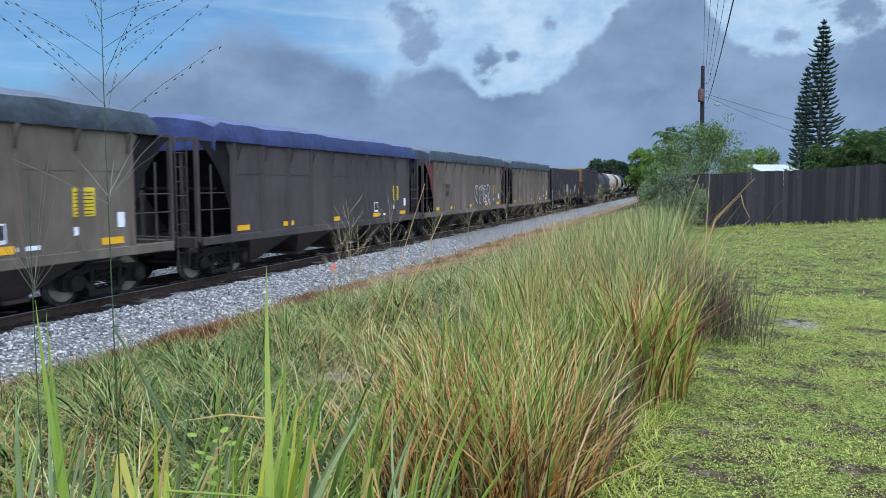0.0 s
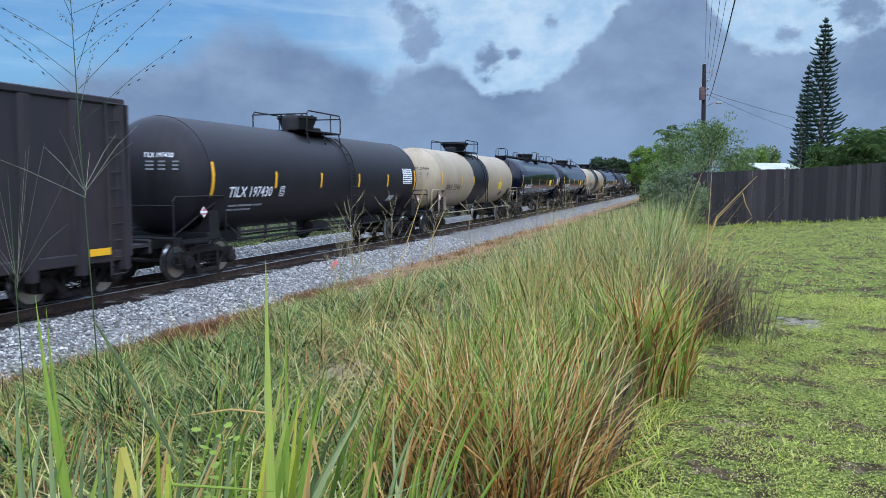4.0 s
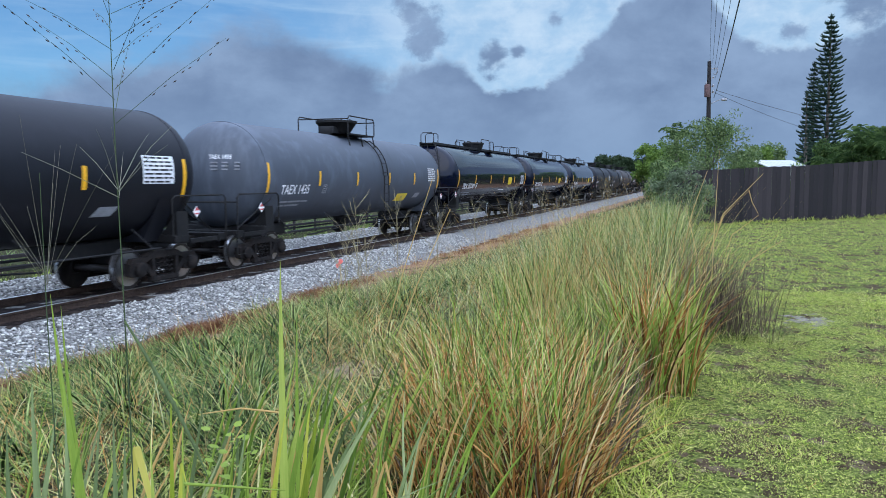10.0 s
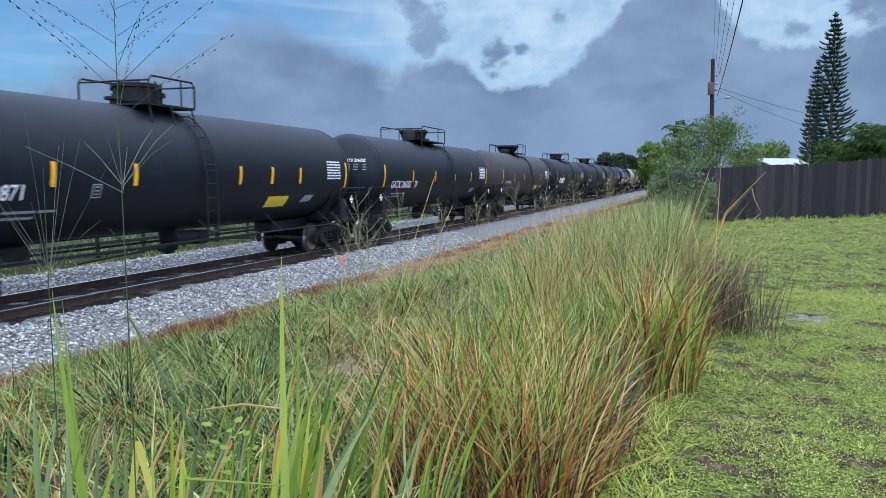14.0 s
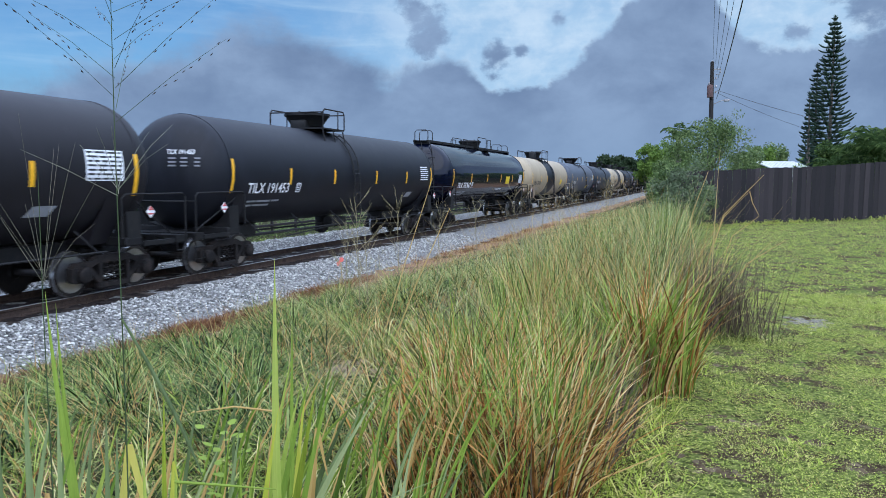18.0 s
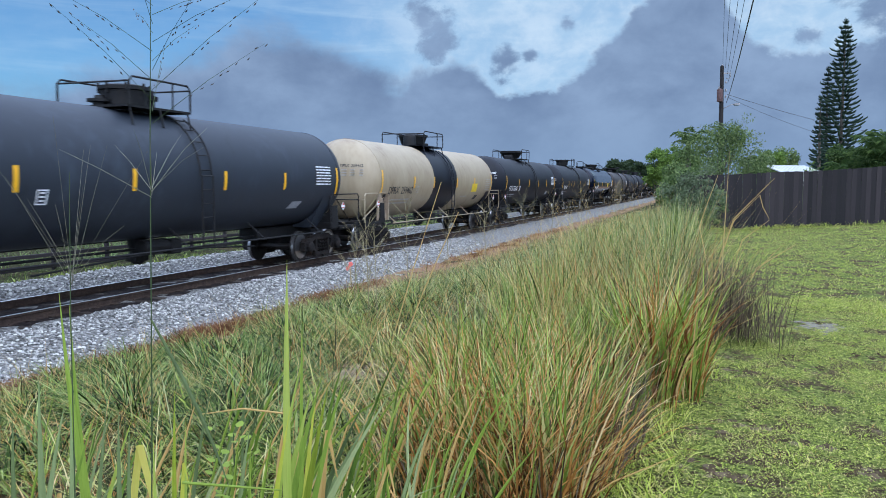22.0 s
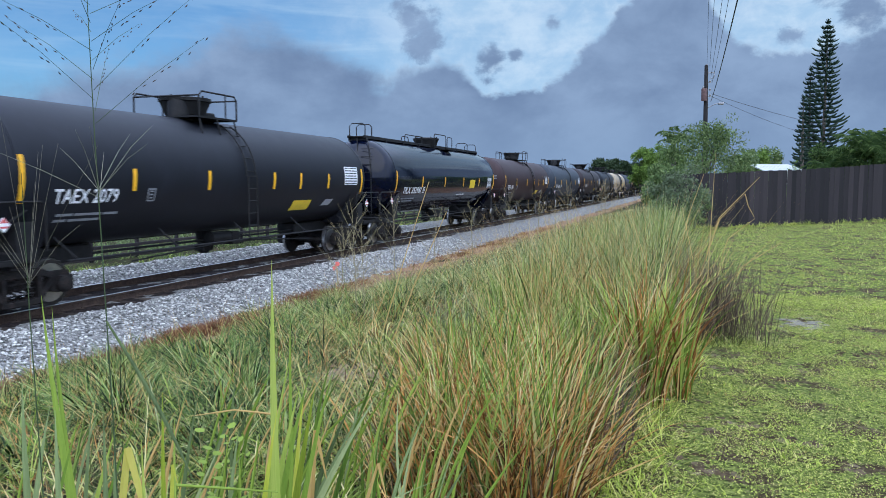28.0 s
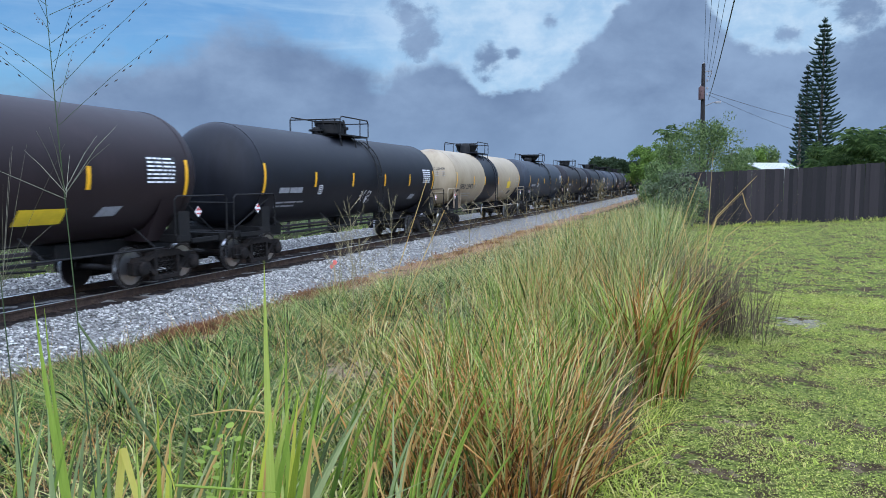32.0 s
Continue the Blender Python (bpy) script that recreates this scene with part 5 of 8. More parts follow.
def hopper_shell(car, paint, half, top):
    for s in (1, -1):
        turn = pose(0, 0, 0, 0, 0, 0 if s > 0 else 180)
        part("side_sheet", lambda: hopper_side_geo(half, top), paint, car, at=turn, key=("hopside", half, top))
        part("top_chord", lambda: Geo().box(1.51, 1.61, -half - 0.2, half + 0.2, top - 0.04, top + 0.09, 0.015), paint, car, at=turn, key=("hopchord", half, top))
        part("side_sill", lambda: Geo().box(1.50, 1.62, -half - 0.75, half + 0.75, 1.0, 1.2, 0.015), paint, car, at=turn, key=("hopsill", half))
        # shade of the open end bay is put into this sheet's colour
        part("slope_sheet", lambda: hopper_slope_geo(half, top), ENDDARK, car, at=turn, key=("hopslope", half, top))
        part("end_chord", lambda: Geo().box(-1.51, 1.51, half + 0.1, half + 0.2, top - 0.04, top + 0.09), paint, car, at=turn, key=("hopend_chord", half, top))
    part("center_sill", lambda: Geo().box(-0.3, 0.3, -half - 1.0, half + 1.0, 0.80, 1.12, 0.03), STEEL, car, key=("hopcentre", half))


def chute_geo():
    g = Geo()
    for s in (-1, 1):
        pass
    g.add([(-1.5, -1.35, 1.12), (1.5, -1.35, 1.12), (1.5, 1.35, 1.12), (-1.5, 1.35, 1.12), (-0.75, -0.2, 0.34), (0.75, -0.2, 0.34), (0.75, 0.2, 0.34), (-0.75, 0.2, 0.34)],
          [(0, 1, 2, 3), (0, 4, 5, 1), (1, 5, 6, 2), (2, 6, 7, 3), (3, 7, 4, 0), (4, 7, 6, 5)])
    g.box(-0.85, 0.85, -0.28, 0.28, 0.27, 0.35, 0.01)
    return g


def tarp_geo(half, top, seed):
    rng = random.Random(seed)
    g = Geo()
    prof = [(-1.66, -0.03), (-1.655, 0.18), (-1.60, 0.42), (-1.2, 0.56), (-0.5, 0.66), (0, 0.70), (0.5, 0.66), (1.2, 0.56), (1.60, 0.42), (1.655, 0.18), (1.66, -0.03)]
    n, m = 46, len(prof)
    v, f = [], []
    for i in range(n + 1):
        k = i / n
        y = -half - 0.12 + (2 * half + 0.24) * k
        sag = 0.020 * math.sin(i * 0.37 + seed) + 0.010 * math.sin(i * 1.05 + seed) + rng.uniform(-0.012, 0.012)
        drop = 0.16 if i in (0, n) else 0
        for j, (x, z) in enumerate(prof):
            edge = 1 if j in (0, m - 1) else 0
            v.append((x + rng.uniform(-0.015, 0.015), y, top + z - drop * (z > 0.2) + sag * (1.0 if not edge else 0.15) + (rng.uniform(-0.008, 0.008) if edge else 0)))
    for i in range(n):
        f += [(i * m + j, i * m + j + 1, (i + 1) * m + j + 1, (i + 1) * m + j) for j in range(m - 1)]
    g.add(v, f)
    a, b = list(range(m)), [n * m + j for j in range(m)]
    q = len(g.v)
    for s, row in ((-1, a), (1, b)):
        n0 = len(g.v)
        g.v.extend([(g.v[i][0], g.v[i][1] + s * 0.03, top - 0.25 + rng.uniform(-0.05, 0.05)) for i in row])
        g.f.extend([(row[j], row[j + 1], n0 + j + 1, n0 + j) for j in range(m - 1)])
    return g


def hopper_car(tint, seed, half=6.75, top=3.54, tarp=TARP, graffiti=False, mark=""):
    random.seed(seed)
    paint = HOPPER if tint == "tan" else HOPPER2
    car = thing("hopper_car", ("brown weathered" if tint == "tan" else "dark brown") + " ribbed hopper car under a " + ("blue" if tarp is BLUETARP else "grey") + " tarpaulin" + (", sprayed with graffiti" if graffiti else ""), "hopper car", group="cars of the freight train")
    wheels = []
    hopper_shell(car, paint, half, top)
    count = 9
    for s in (-1, 1):
        for i in range(count + 1):
            y = -half + 0.55 + (2 * half - 1.1) * i / count

            def rib():
                return Geo().add([(0, -0.07, 1.2), (0.08, -0.03, 1.2), (0.08, 0.03, 1.2), (0, 0.07, 1.2), (0, -0.07, top - 0.03), (0.08, -0.03, top - 0.03), (0.08, 0.03, top - 0.03), (0, 0.07, top - 0.03)], [(0, 1, 5, 4), (1, 2, 6, 5), (2, 3, 7, 6), (0, 3, 2, 1), (4, 5, 6, 7)])
            part("rib", rib, paint, car, at=pose(s * 1.572, y, 0, 0, 0, 0 if s > 0 else 180), key=("rib", top))
    part("lap_seam", lambda: Geo().box(1.573, 1.583, -half + 0.45, half - 0.45, 2.72, 2.78).box(-1.583, -1.573, -half + 0.45, half - 0.45, 2.72, 2.78), paint, car, key=("lap", half))
    for i in range(10):
        part("tie_down", lambda: Geo().tube([(1.69, -0.10, top - 0.08), (1.66, 0, top - 0.36), (1.69, 0.10, top - 0.08)], 0.014, 4).tube([(1.66, 0, top - 0.36), (1.64, 0, top - 0.46)], 0.02, 4), GONDOLA, car, "dark strap hook under the tarpaulin's edge", at=pose(0, -half + 0.7 + i * (2 * half - 1.4) / 9, 0), key=("tie_down", top))
    for y in (-4.0, -1.35, 1.35, 4.0):
        part("chute", chute_geo, HOPPER2, car, at=pose(0, y, 0), key="chute")
    part("tarpaulin", tarp_geo(half + 0.15, top, seed), tarp, car, "sagging tarpaulin tied over the load", True)
    for s in (-1, 1):
        g = Geo()
        turn = pose(0, 0, 0, 0, 0, 0 if s > 0 else 180)
        for x in (-0.6, 0.6):
            part("end_post", lambda: Geo().box(-0.05, 0.05, half + 0.10, half + 0.22, 1.1, top, 0.01), HOPPER2, car, at=turn @ pose(x, 0, 0), key=("endpost", half, top))
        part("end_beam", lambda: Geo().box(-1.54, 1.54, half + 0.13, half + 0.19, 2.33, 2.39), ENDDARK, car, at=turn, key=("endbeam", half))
        for x in (-1.50, 1.50):
            part("corner_post", lambda: Geo().box(-0.05, 0.05, half + 0.78, half + 0.88, 1.1, top + 0.02, 0.012), HOPPER2, car, at=turn @ pose(x, 0, 0), key=("cornerpost", half, top))
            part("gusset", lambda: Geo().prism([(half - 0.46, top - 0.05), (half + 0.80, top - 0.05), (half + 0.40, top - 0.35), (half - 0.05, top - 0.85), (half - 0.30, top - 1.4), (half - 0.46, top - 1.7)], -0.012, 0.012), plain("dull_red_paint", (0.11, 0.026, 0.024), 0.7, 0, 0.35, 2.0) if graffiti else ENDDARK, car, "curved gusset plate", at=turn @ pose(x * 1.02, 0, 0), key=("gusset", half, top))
            part("grab_iron", lambda: Geo().tube([(0, half - 0.45, 1.85), (0, half + 0.80, 1.85)], 0.014, 5).tube([(0, half - 0.45, 2.25), (0, half + 0.80, 2.25)], 0.014, 5).tube([(0, half + 0.30, 1.15), (0, half + 0.30, top - 0.6)], 0.025, 5), HOPPER2, car, at=turn @ pose(x * 1.01, 0, 0), key=("grabiron", half, top))
        part("end_top_rail", lambda: Geo().box(-1.5, 1.5, half + 0.79, half + 0.87, top - 0.07, top + 0.02), HOPPER2, car, at=turn, key=("endtop", half, top))
        part("end_platform", lambda: Geo().box(-1.5, 1.5, half + 0.1, half + 0.9, 1.05, 1.12).box(-1.5, 1.5, half + 0.82, half + 0.92, 0.95, 1.22, 0.02), paint, car, at=pose(0, 0, 0, 0, 0, 0 if s > 0 else 180), key=("hopend", half))
        part("ladder", lambda: ladder_geo(-1.05, half + 0.80, 0.5, top, 0.42), HOPPER2, car, at=pose(0, 0, 0, 0, 0, 0 if s > 0 else 180), key=("hopladder", half, top))
        truck(car, s * (half - 1.1 + 0.35), wheels)
    couplers(car, half + 1.02)
    for k, y in enumerate((-half + 0.95, -half + 3.3, -0.4, 3.0, half - 1.1)):
        part("reflector", lambda: Geo().box(1.58, 1.586, -0.30, 0.30, -0.07, 0.07), YELLOW, car, at=pose(0, y, 1.34), key="hop_reflector")
    part("yellow_panel", Geo().box(1.578, 1.584, half - 2.1, half - 1.55, 1.85, 2.4), YPANEL, car, "yellow panel of illegible lines")
    small_print(bar_rows(half - 2.07, 2.3, [(0.48,)] * 7, 0.02, 0.07, 1.588), GONDOLA, car)
    part("white_panel", Geo().box(1.578, 1.584, half - 2.1, half - 1.92, 1.5, 1.66), STENCIL, car, "white painted square")
    part("notice_frame", Geo().box(1.578, 1.583, half - 3.95, half - 3.60, 1.45, 1.80), STENCIL, car, "white square with a black framed picture")
    part("notice_field", Geo().box(1.583, 1.587, half - 3.92, half - 3.63, 1.52, 1.77), DARKINK, car)
    part("white_panel", Geo().box(1.578, 1.584, half - 0.95, half - 0.75, 1.6, 1.9), STENCIL, car, "white notice plate")
    small_print(bar_rows(half - 3.4, 1.30, ((0.5,),), 0.08, 0.1, 1.584), STENCIL, car)
    if graffiti:
        part("graffiti_tag", loop_letters(0.15, 1.42, 3.5, 1.0, 1.66), CHALK, car, "large white spray-paint outline letters")
        side_text("SCWX", -4.95, 2.22, 0.27, car, GONDOLA, 0.95, 1.60, "faded dark reporting mark")
        small_print(bar_rows(-4.85, 1.92, ((0.22, 0.24, 0.24),), 0.20, 0.3, 1.60), GONDOLA, car)
    settle(car)
    return car, wheels


def gondola_car(seed, half, top, end_tint, mark, number):
    car = thing("gondola_car", "black ribbed open-top gondola car" + (" with a rusty ochre end" if end_tint else " sprayed with graffiti"), "gondola car", group="cars of the freight train")
    wheels = []
    bottom = 1.30 if not end_tint else 1.02
    g = Geo()
    w = 1.52
    for s in (-1, 1):
        part("side_sheet", Geo().box(s * w - 0.015, s * w + 0.015, -half, half, bottom, top), GONDOLA, car)
        part("top_chord", Geo().box(s * w - 0.07, s * w + 0.07, -half, half, top - 0.02, top + 0.12, 0.02), GONDOLA, car)
        part("side_sill", Geo().box(s * w - 0.08, s * w + 0.08, -half, half, bottom - 0.16, bottom + 0.06, 0.02), GONDOLA, car)
    part("floor_plate", Geo().box(-w + 0.09, w - 0.09, -half + 0.05, half - 0.05, bottom - 0.05, bottom), GONDOLA, car)
    part("center_sill", Geo().box(-0.3, 0.3, -half - 0.85, half + 0.85, 0.80, 1.12, 0.03), STEEL, car)
    part("load", grid_geo(-1.48, 1.48, -half + 0.3, half - 0.3, top - 0.55, seed), plain("dark_scrap_load", (0.05, 0.045, 0.04), 0.9, 0, 0.5, 3), car, "dark heaped load inside")
    n = 11 if end_tint else 14
    for s in (-1, 1):
        for i in range(n + 1):
            y = -half + 0.15 + (2 * half - 0.3) * i / n
            drop = 0.35 if end_tint else 0.1

            def rib():
                return Geo().add([(0, -0.12, bottom - drop), (0.14, -0.07, bottom - drop), (0.14, 0.07, bottom - drop), (0, 0.12, bottom - drop), (0, -0.12, top - 0.02), (0.10, -0.05, top - 0.02), (0.10, 0.05, top - 0.02), (0, 0.12, top - 0.02)], [(0, 1, 5, 4), (1, 2, 6, 5), (2, 3, 7, 6), (0, 3, 2, 1), (4, 5, 6, 7)])
            part("rib", rib, GONDOLA, car, at=pose(s * 1.535, y, 0, 0, 0, 0 if s > 0 else 180), key=("grib", top, bottom))
        turn = pose(0, 0, 0, 0, 0, 0 if s > 0 else 180)
        if end_tint:
            e = Geo().box(-1.52, 1.52, half - 0.04, half + 0.04, bottom, top + 0.1)
            for z in (1.5,) if s < 0 else (1.5, 2.15, 2.75):
                part("end_rib", Geo().prism([(half + 0.02, z - 0.14), (half + 0.16, z - 0.07), (half + 0.16, z + 0.07), (half + 0.02, z + 0.14)], -1.43, 1.43), GONDOLA, car, at=turn)
            for x in (-1.5, 1.5):
                part("corner_post", Geo().box(x - 0.06, x + 0.06, half + 0.041, half + 0.12, bottom - 0.1, top + 0.015), GONDOLA, car, at=turn)
            part("end_wall", e, GONDOLA, car, "dark end wall with horizontal ribs", at=turn)
            if s < 0:
                part("end_rail", Geo().box(-1.56, 1.56, half + 0.03, half + 0.13, top + 0.02, top + 0.16, 0.015), OCHRE, car, "ochre top rail of the end wall", at=turn)
                for z in (2.15, 2.75):
                    part("end_rib", Geo().prism([(half + 0.02, z - 0.15), (half + 0.20, z - 0.08), (half + 0.20, z + 0.08), (half + 0.02, z + 0.15)], -1.53, 1.53), OCHRE if z > 2.5 else RUSTY, car, "rusty ochre rib of the end wall", at=turn)
                for x0, x1 in ((-1.50, -1.02), (1.10, 1.50)):
                    part("end_panel", Geo().box(x0, x1, half + 0.03, half + 0.055, 2.2, top), OCHRE, car, "ochre painted side panel of the end wall", at=turn)
        else:
            e = Geo().add([(-1.5, half - 0.1, top + 0.1), (1.5, half - 0.1, top + 0.1), (1.5, half - 0.5, 2.4), (-1.5, half - 0.5, 2.4), (1.5, half - 2.0, 1.25), (-1.5, half - 2.0, 1.25)], [(0, 1, 2, 3), (3, 2, 4, 5)])
            for x in (-1.45, 0, 1.45):
                part("end_post", Geo().box(x - 0.06, x + 0.06, half - 0.05, half + 0.06, 1.1, top), GONDOLA, car, at=turn)
            part("end_beam", Geo().box(-1.38, 1.38, half + 0.065, half + 0.11, 2.2, 2.28), GONDOLA, car, at=turn)
            part("end_wall", e, GONDOLA, car, "sloped end sheet behind upright posts", at=turn)
        part("end_platform", Geo().box(-1.5, 1.5, half + 0.05, half + 0.75, 1.05, 1.12).box(-1.5, 1.5, half + 0.7, half + 0.8, 0.9, 1.2, 0.02), GONDOLA, car, at=turn)
        part("ladder", ladder_geo(1.62, half - 0.35, 0.6, top if end_tint else 2.6, 0.42), GONDOLA, car, at=turn)
        truck(car, s * (half - 1.3 + 0.45), wheels)
    couplers(car, half + 0.9)
    for y in (-half + 2.6, -0.5, 3.0, half - 0.9):
        if end_tint:
            part("reflector", lambda: Geo().box(1.66, 1.668, -0.28, 0.28, -0.07, 0.07), YELLOW, car, at=pose(0, y, bottom + 0.06), key="gon_reflector")
        else:
            part("reflector", lambda: Geo().box(1.66, 1.668, -0.06, 0.06, -0.26, 0.26), YELLOW, car, at=pose(0, y, bottom + 0.45), key="gon_reflector_tall")
    bay = (2 * half - 0.3) / n
    if end_tint:
        side_text(mark, -half + 0.30, 2.92, 0.32, car, STENCIL, 0.80, 1.545)
        side_text(number, -half + 0.52, 2.02, 0.26, car, STENCIL, 0.85, 1.545)
        part("side_stiffener", Geo().prism([(-half + 0.25, 2.60), (-half + 0.15 + bay, 2.60), (-half + 0.15 + bay, 2.78), (-half + 0.25, 2.78)], 1.53, 1.60).prism([(-half + 0.25, 1.66), (-half + 0.15 + bay, 1.66), (-half + 0.15 + bay, 1.84), (-half + 0.25, 1.84)], 1.53, 1.60), GONDOLA, car)
    else:
        side_text(mark[:2], -half + 0.15 + bay + 0.16, 2.62, 0.34, car, STENCIL, 0.86, 1.545)
        side_text(mark[2:], -half + 0.15 + 2 * bay + 0.16, 2.62, 0.34, car, STENCIL, 0.86, 1.545)
        v, f = lettering(mark, 0.22, 0.9)
        part("end_marking", Geo().add([(-0.55 + a, -half + 0.10 + 0.27 * (top + 0.1 - 2.95 - b) - 0.02, 2.95 + b) for a, b in v], f), STENCIL, car, "white reporting mark on the end sheet")
        part("corner_post", Geo().box(1.42, 1.58, -half - 0.06, -half + 0.16, 1.0, top + 0.02, 0.02), HOPPER2, car, "rust-streaked corner post")
        part("gusset", Geo().prism([(-half + 0.02, top), (-half - 0.02, top - 0.3), (-half + 0.10, 2.6), (-half + 0.45, 1.9), (-half + 1.0, 1.35), (-half + 1.9, 1.25), (-half + 0.2, top)], 1.38, 1.40), GONDOLA, car)
        part("grab_iron", Geo().tube([(1.62, -half - 0.55, 1.15), (1.62, -half - 0.55, 1.95), (1.62, -half - 0.02, 1.95)], 0.018, 5), FADED, car)
    if not end_tint:
        part("graffiti_tag", tag_geo(-1.4, 1.7, 1.2, 0.75, 4, 1.69, True), CHALK, car, "white spray-paint scribble")
        part("graffiti_tag", tag_geo(3.4, 1.75, 1.0, 0.7, 4, 1.69, True), CHALK, car, "white spray-paint scribble")
        part("graffiti_tag", tag_geo(1.0, 1.6, 0.5, 0.4, 3, 1.69, True), CHALK, car, "small white scribble")
    else:
        small_print(bar_rows(-half + 0.7, 1.4, ((0.35, 0.45), (0.3, 0.4)), 0.07, 0.13, 1.56), FADED, car)
        for text, zz, hh in ((mark, 3.12, 0.17), (number, 2.94, 0.13)):
            v, f = lettering(text, hh, 0.95)
            part("end_marking", Geo().add([(0.25 + a, -half - 0.062, zz + b) for a, b in v], f), STENCIL, car, "white reporting mark on the end wall")
        part("corner_panel", Geo().box(1.60, 1.61, -half - 0.04, -half + 0.12, 1.1, top), RUSTY, car, "rusty ochre corner of the side")
        part("reflector", Geo().box(1.66, 1.668, -half - 0.05, -half + 0.45, 1.35, 1.6), YELLOW, car)
    settle(car)
    return car, wheels


def grid_geo(x0, x1, y0, y1, z, seed):
    g = Geo()
    nx, ny = 6, 30
    rng = random.Random(seed)
    v = [(x0 + (x1 - x0) * i / nx, y0 + (y1 - y0) * j / ny, z + rng.uniform(-0.2, 0.2)) for j in range(ny + 1) for i in range(nx + 1)]
    f = [(j * (nx + 1) + i, j * (nx + 1) + i + 1, (j + 1) * (nx + 1) + i + 1, (j + 1) * (nx + 1) + i) for j in range(ny) for i in range(nx)]
    return g.add(v, f)


TRAIN = []      # car, wheels, place of its centre along the train


def couple(made, place):
    TRAIN.append((*made, place))


couple(hopper_car("tan", 1, tarp=TARP), 9.5)
couple(hopper_car("dark", 2, tarp=BLUETARP), 25.62)
couple(hopper_car("tan", 3, tarp=TARP, graffiti=True), 41.5)
couple(hopper_car("tan", 4, tarp=TARP), 57.5)
couple(gondola_car(5, 7.75, 3.70, False, "STKX", ""), 74.25)
couple(gondola_car(6, 6.5, 3.98, True, "STKX", "4218"), 91.65)
B, W, P = "gloss", "cream", "plain"
for i, (kind, mark, tint, place, half, opts) in enumerate((
        (P, "TILX 197430", "soot", 108.4, 7.2, ()), (W, "DPRX  259466", "", 126.5, 7.3, ()), (B, "TILX 353036", "", 144.55, 7.65, ()), (B, "TILX 352992", "", 162.5, 7.65, ("plate",)),
        (W, "DPRX  259754", "", 180.5, 7.45, ()), (B, "TILX 353020", "", 198.45, 7.65, ()), (P, "GATX 206199", "dark", 216.45, 7.25, ("spill",)), (P, "TAEX 1435", "grey", 234.4, 7.25, ()),
        (B, "TILX 353009", "", 252.2, 7.65, ()), (B, "TILX 353011", "", 270.3, 7.65, ()), (B, "TILX 352991", "", 288.65, 7.65, ("plate",)), (P, "TAEX 2871", "dark", 306.95, 7.25, ()),
        (P, "GATX 206202", "dark", 324.55, 7.2, ()), (P, "", "taupe", 342.6, 7.25, ("faded",)), (P, "TAEX 1680", "dark", 361.05, 7.35, ("boxed", "scribble")), (P, "CTCX 736174", "soot", 379.15, 7.35, ()),
        (P, "TILX 191453", "dark", 397.37, 7.55, ()), (B, "TILX 352963", "", 415.5, 7.65, ()), (W, "DPRX  259486", "", 433.72, 7.38, ()), (P, "TAEX 1433", "grey", 451.65, 7.35, ()),
        (P, "TAEX 1374", "slate", 469.75, 7.4, ()), (W, "DPRX  259462", "", 487.9, 7.33, ()), (P, "CTCX 733002", "dark", 505.8, 7.33, ()), (P, "TAEX 2067", "dark", 523.8, 7.32, ()),
        (B, "TILX 352343", "", 541.77, 7.65, ("plate",)), (P, "", "taupe", 560.0, 7.2, ()), (P, "", "soot", 577.7, 7.2, ("graffiti",)), (P, "TAEX 2079", "dark", 595.67, 7.22, ()),
        (B, "TILX 352981", "", 613.6, 7.65, ()), (P, "TAEX 2949", "rust", 631.75, 7.33, ()), (P, "TEIX 30101", "slate", 649.73, 7.43, ()), (P, "CTCX 733220", "brown", 667.67, 7.29, ()),
        (P, "", "dark", 685.45, 7.23, ("scribble",)), (W, "DPRX  259470", "", 703.6, 7.3, ()), (P, "", "slate", 721.7, 7.2, ()), (P, "", "soot", 739.8, 7.2, ()), (P, "", "dark", 757.9, 7.2, ()),
        (P, "", "slate", 776.0, 7.2, ()), (P, "", "soot", 794.1, 7.2, ()), (P, "", "dark", 812.2, 7.2, ()), (P, "", "brown", 830.3, 7.2, ()))):
    couple(tank_car(kind, mark, tint or "dark", 10 + i, half, options=opts), place)


def train_shift(t):
    """How far the train's origin stands from the camera's foot along the track."""
    return -20.537 * t + 0.003845 * (t - 16) ** 2 - 3.74


# ---------------------------------------------------------------- grass and weeds


def tufts(centres, per, spread, height, width, lean, bend, mat, name, label, segs=4, category="grass", hvar=0.35, outward=0.5):
    n = len(centres)
    c = np.repeat(centres, per, 0)
    m = len(c)
    r = spread * np.sqrt(RNG.uniform(0, 1, m))
    a = RNG.uniform(0, 2 * np.pi, m)
    x, y = c[:, 0] + r * np.cos(a), c[:, 1] + r * np.sin(a)
    h = (height if np.isscalar(height) else np.repeat(height, per)) * RNG.uniform(1 - hvar * 1.35, 1 + hvar * 0.6, m)
    w = width * RNG.uniform(0.6, 1.3, m)
    z = ground_z(x, y) - 0.015
    head = np.where(RNG.uniform(0, 1, m) < outward, a + RNG.uniform(-0.8, 0.8, m), RNG.uniform(0, 6.283, m))
    me = blades(np.stack([x, y, z], 1), h, w, lean * RNG.uniform(0.2, 1.2, m), bend * RNG.uniform(0.25, 1.25, m), mat, name, segs, head)
    return tagged(new(name, me), label, category, kind="stuff")


def scatter(n, x0, x1, y0, y1, power=1.0):
    return np.stack([RNG.uniform(x0, x1, n), y0 + (y1 - y0) * RNG.uniform(0, 1, n) ** power], 1)


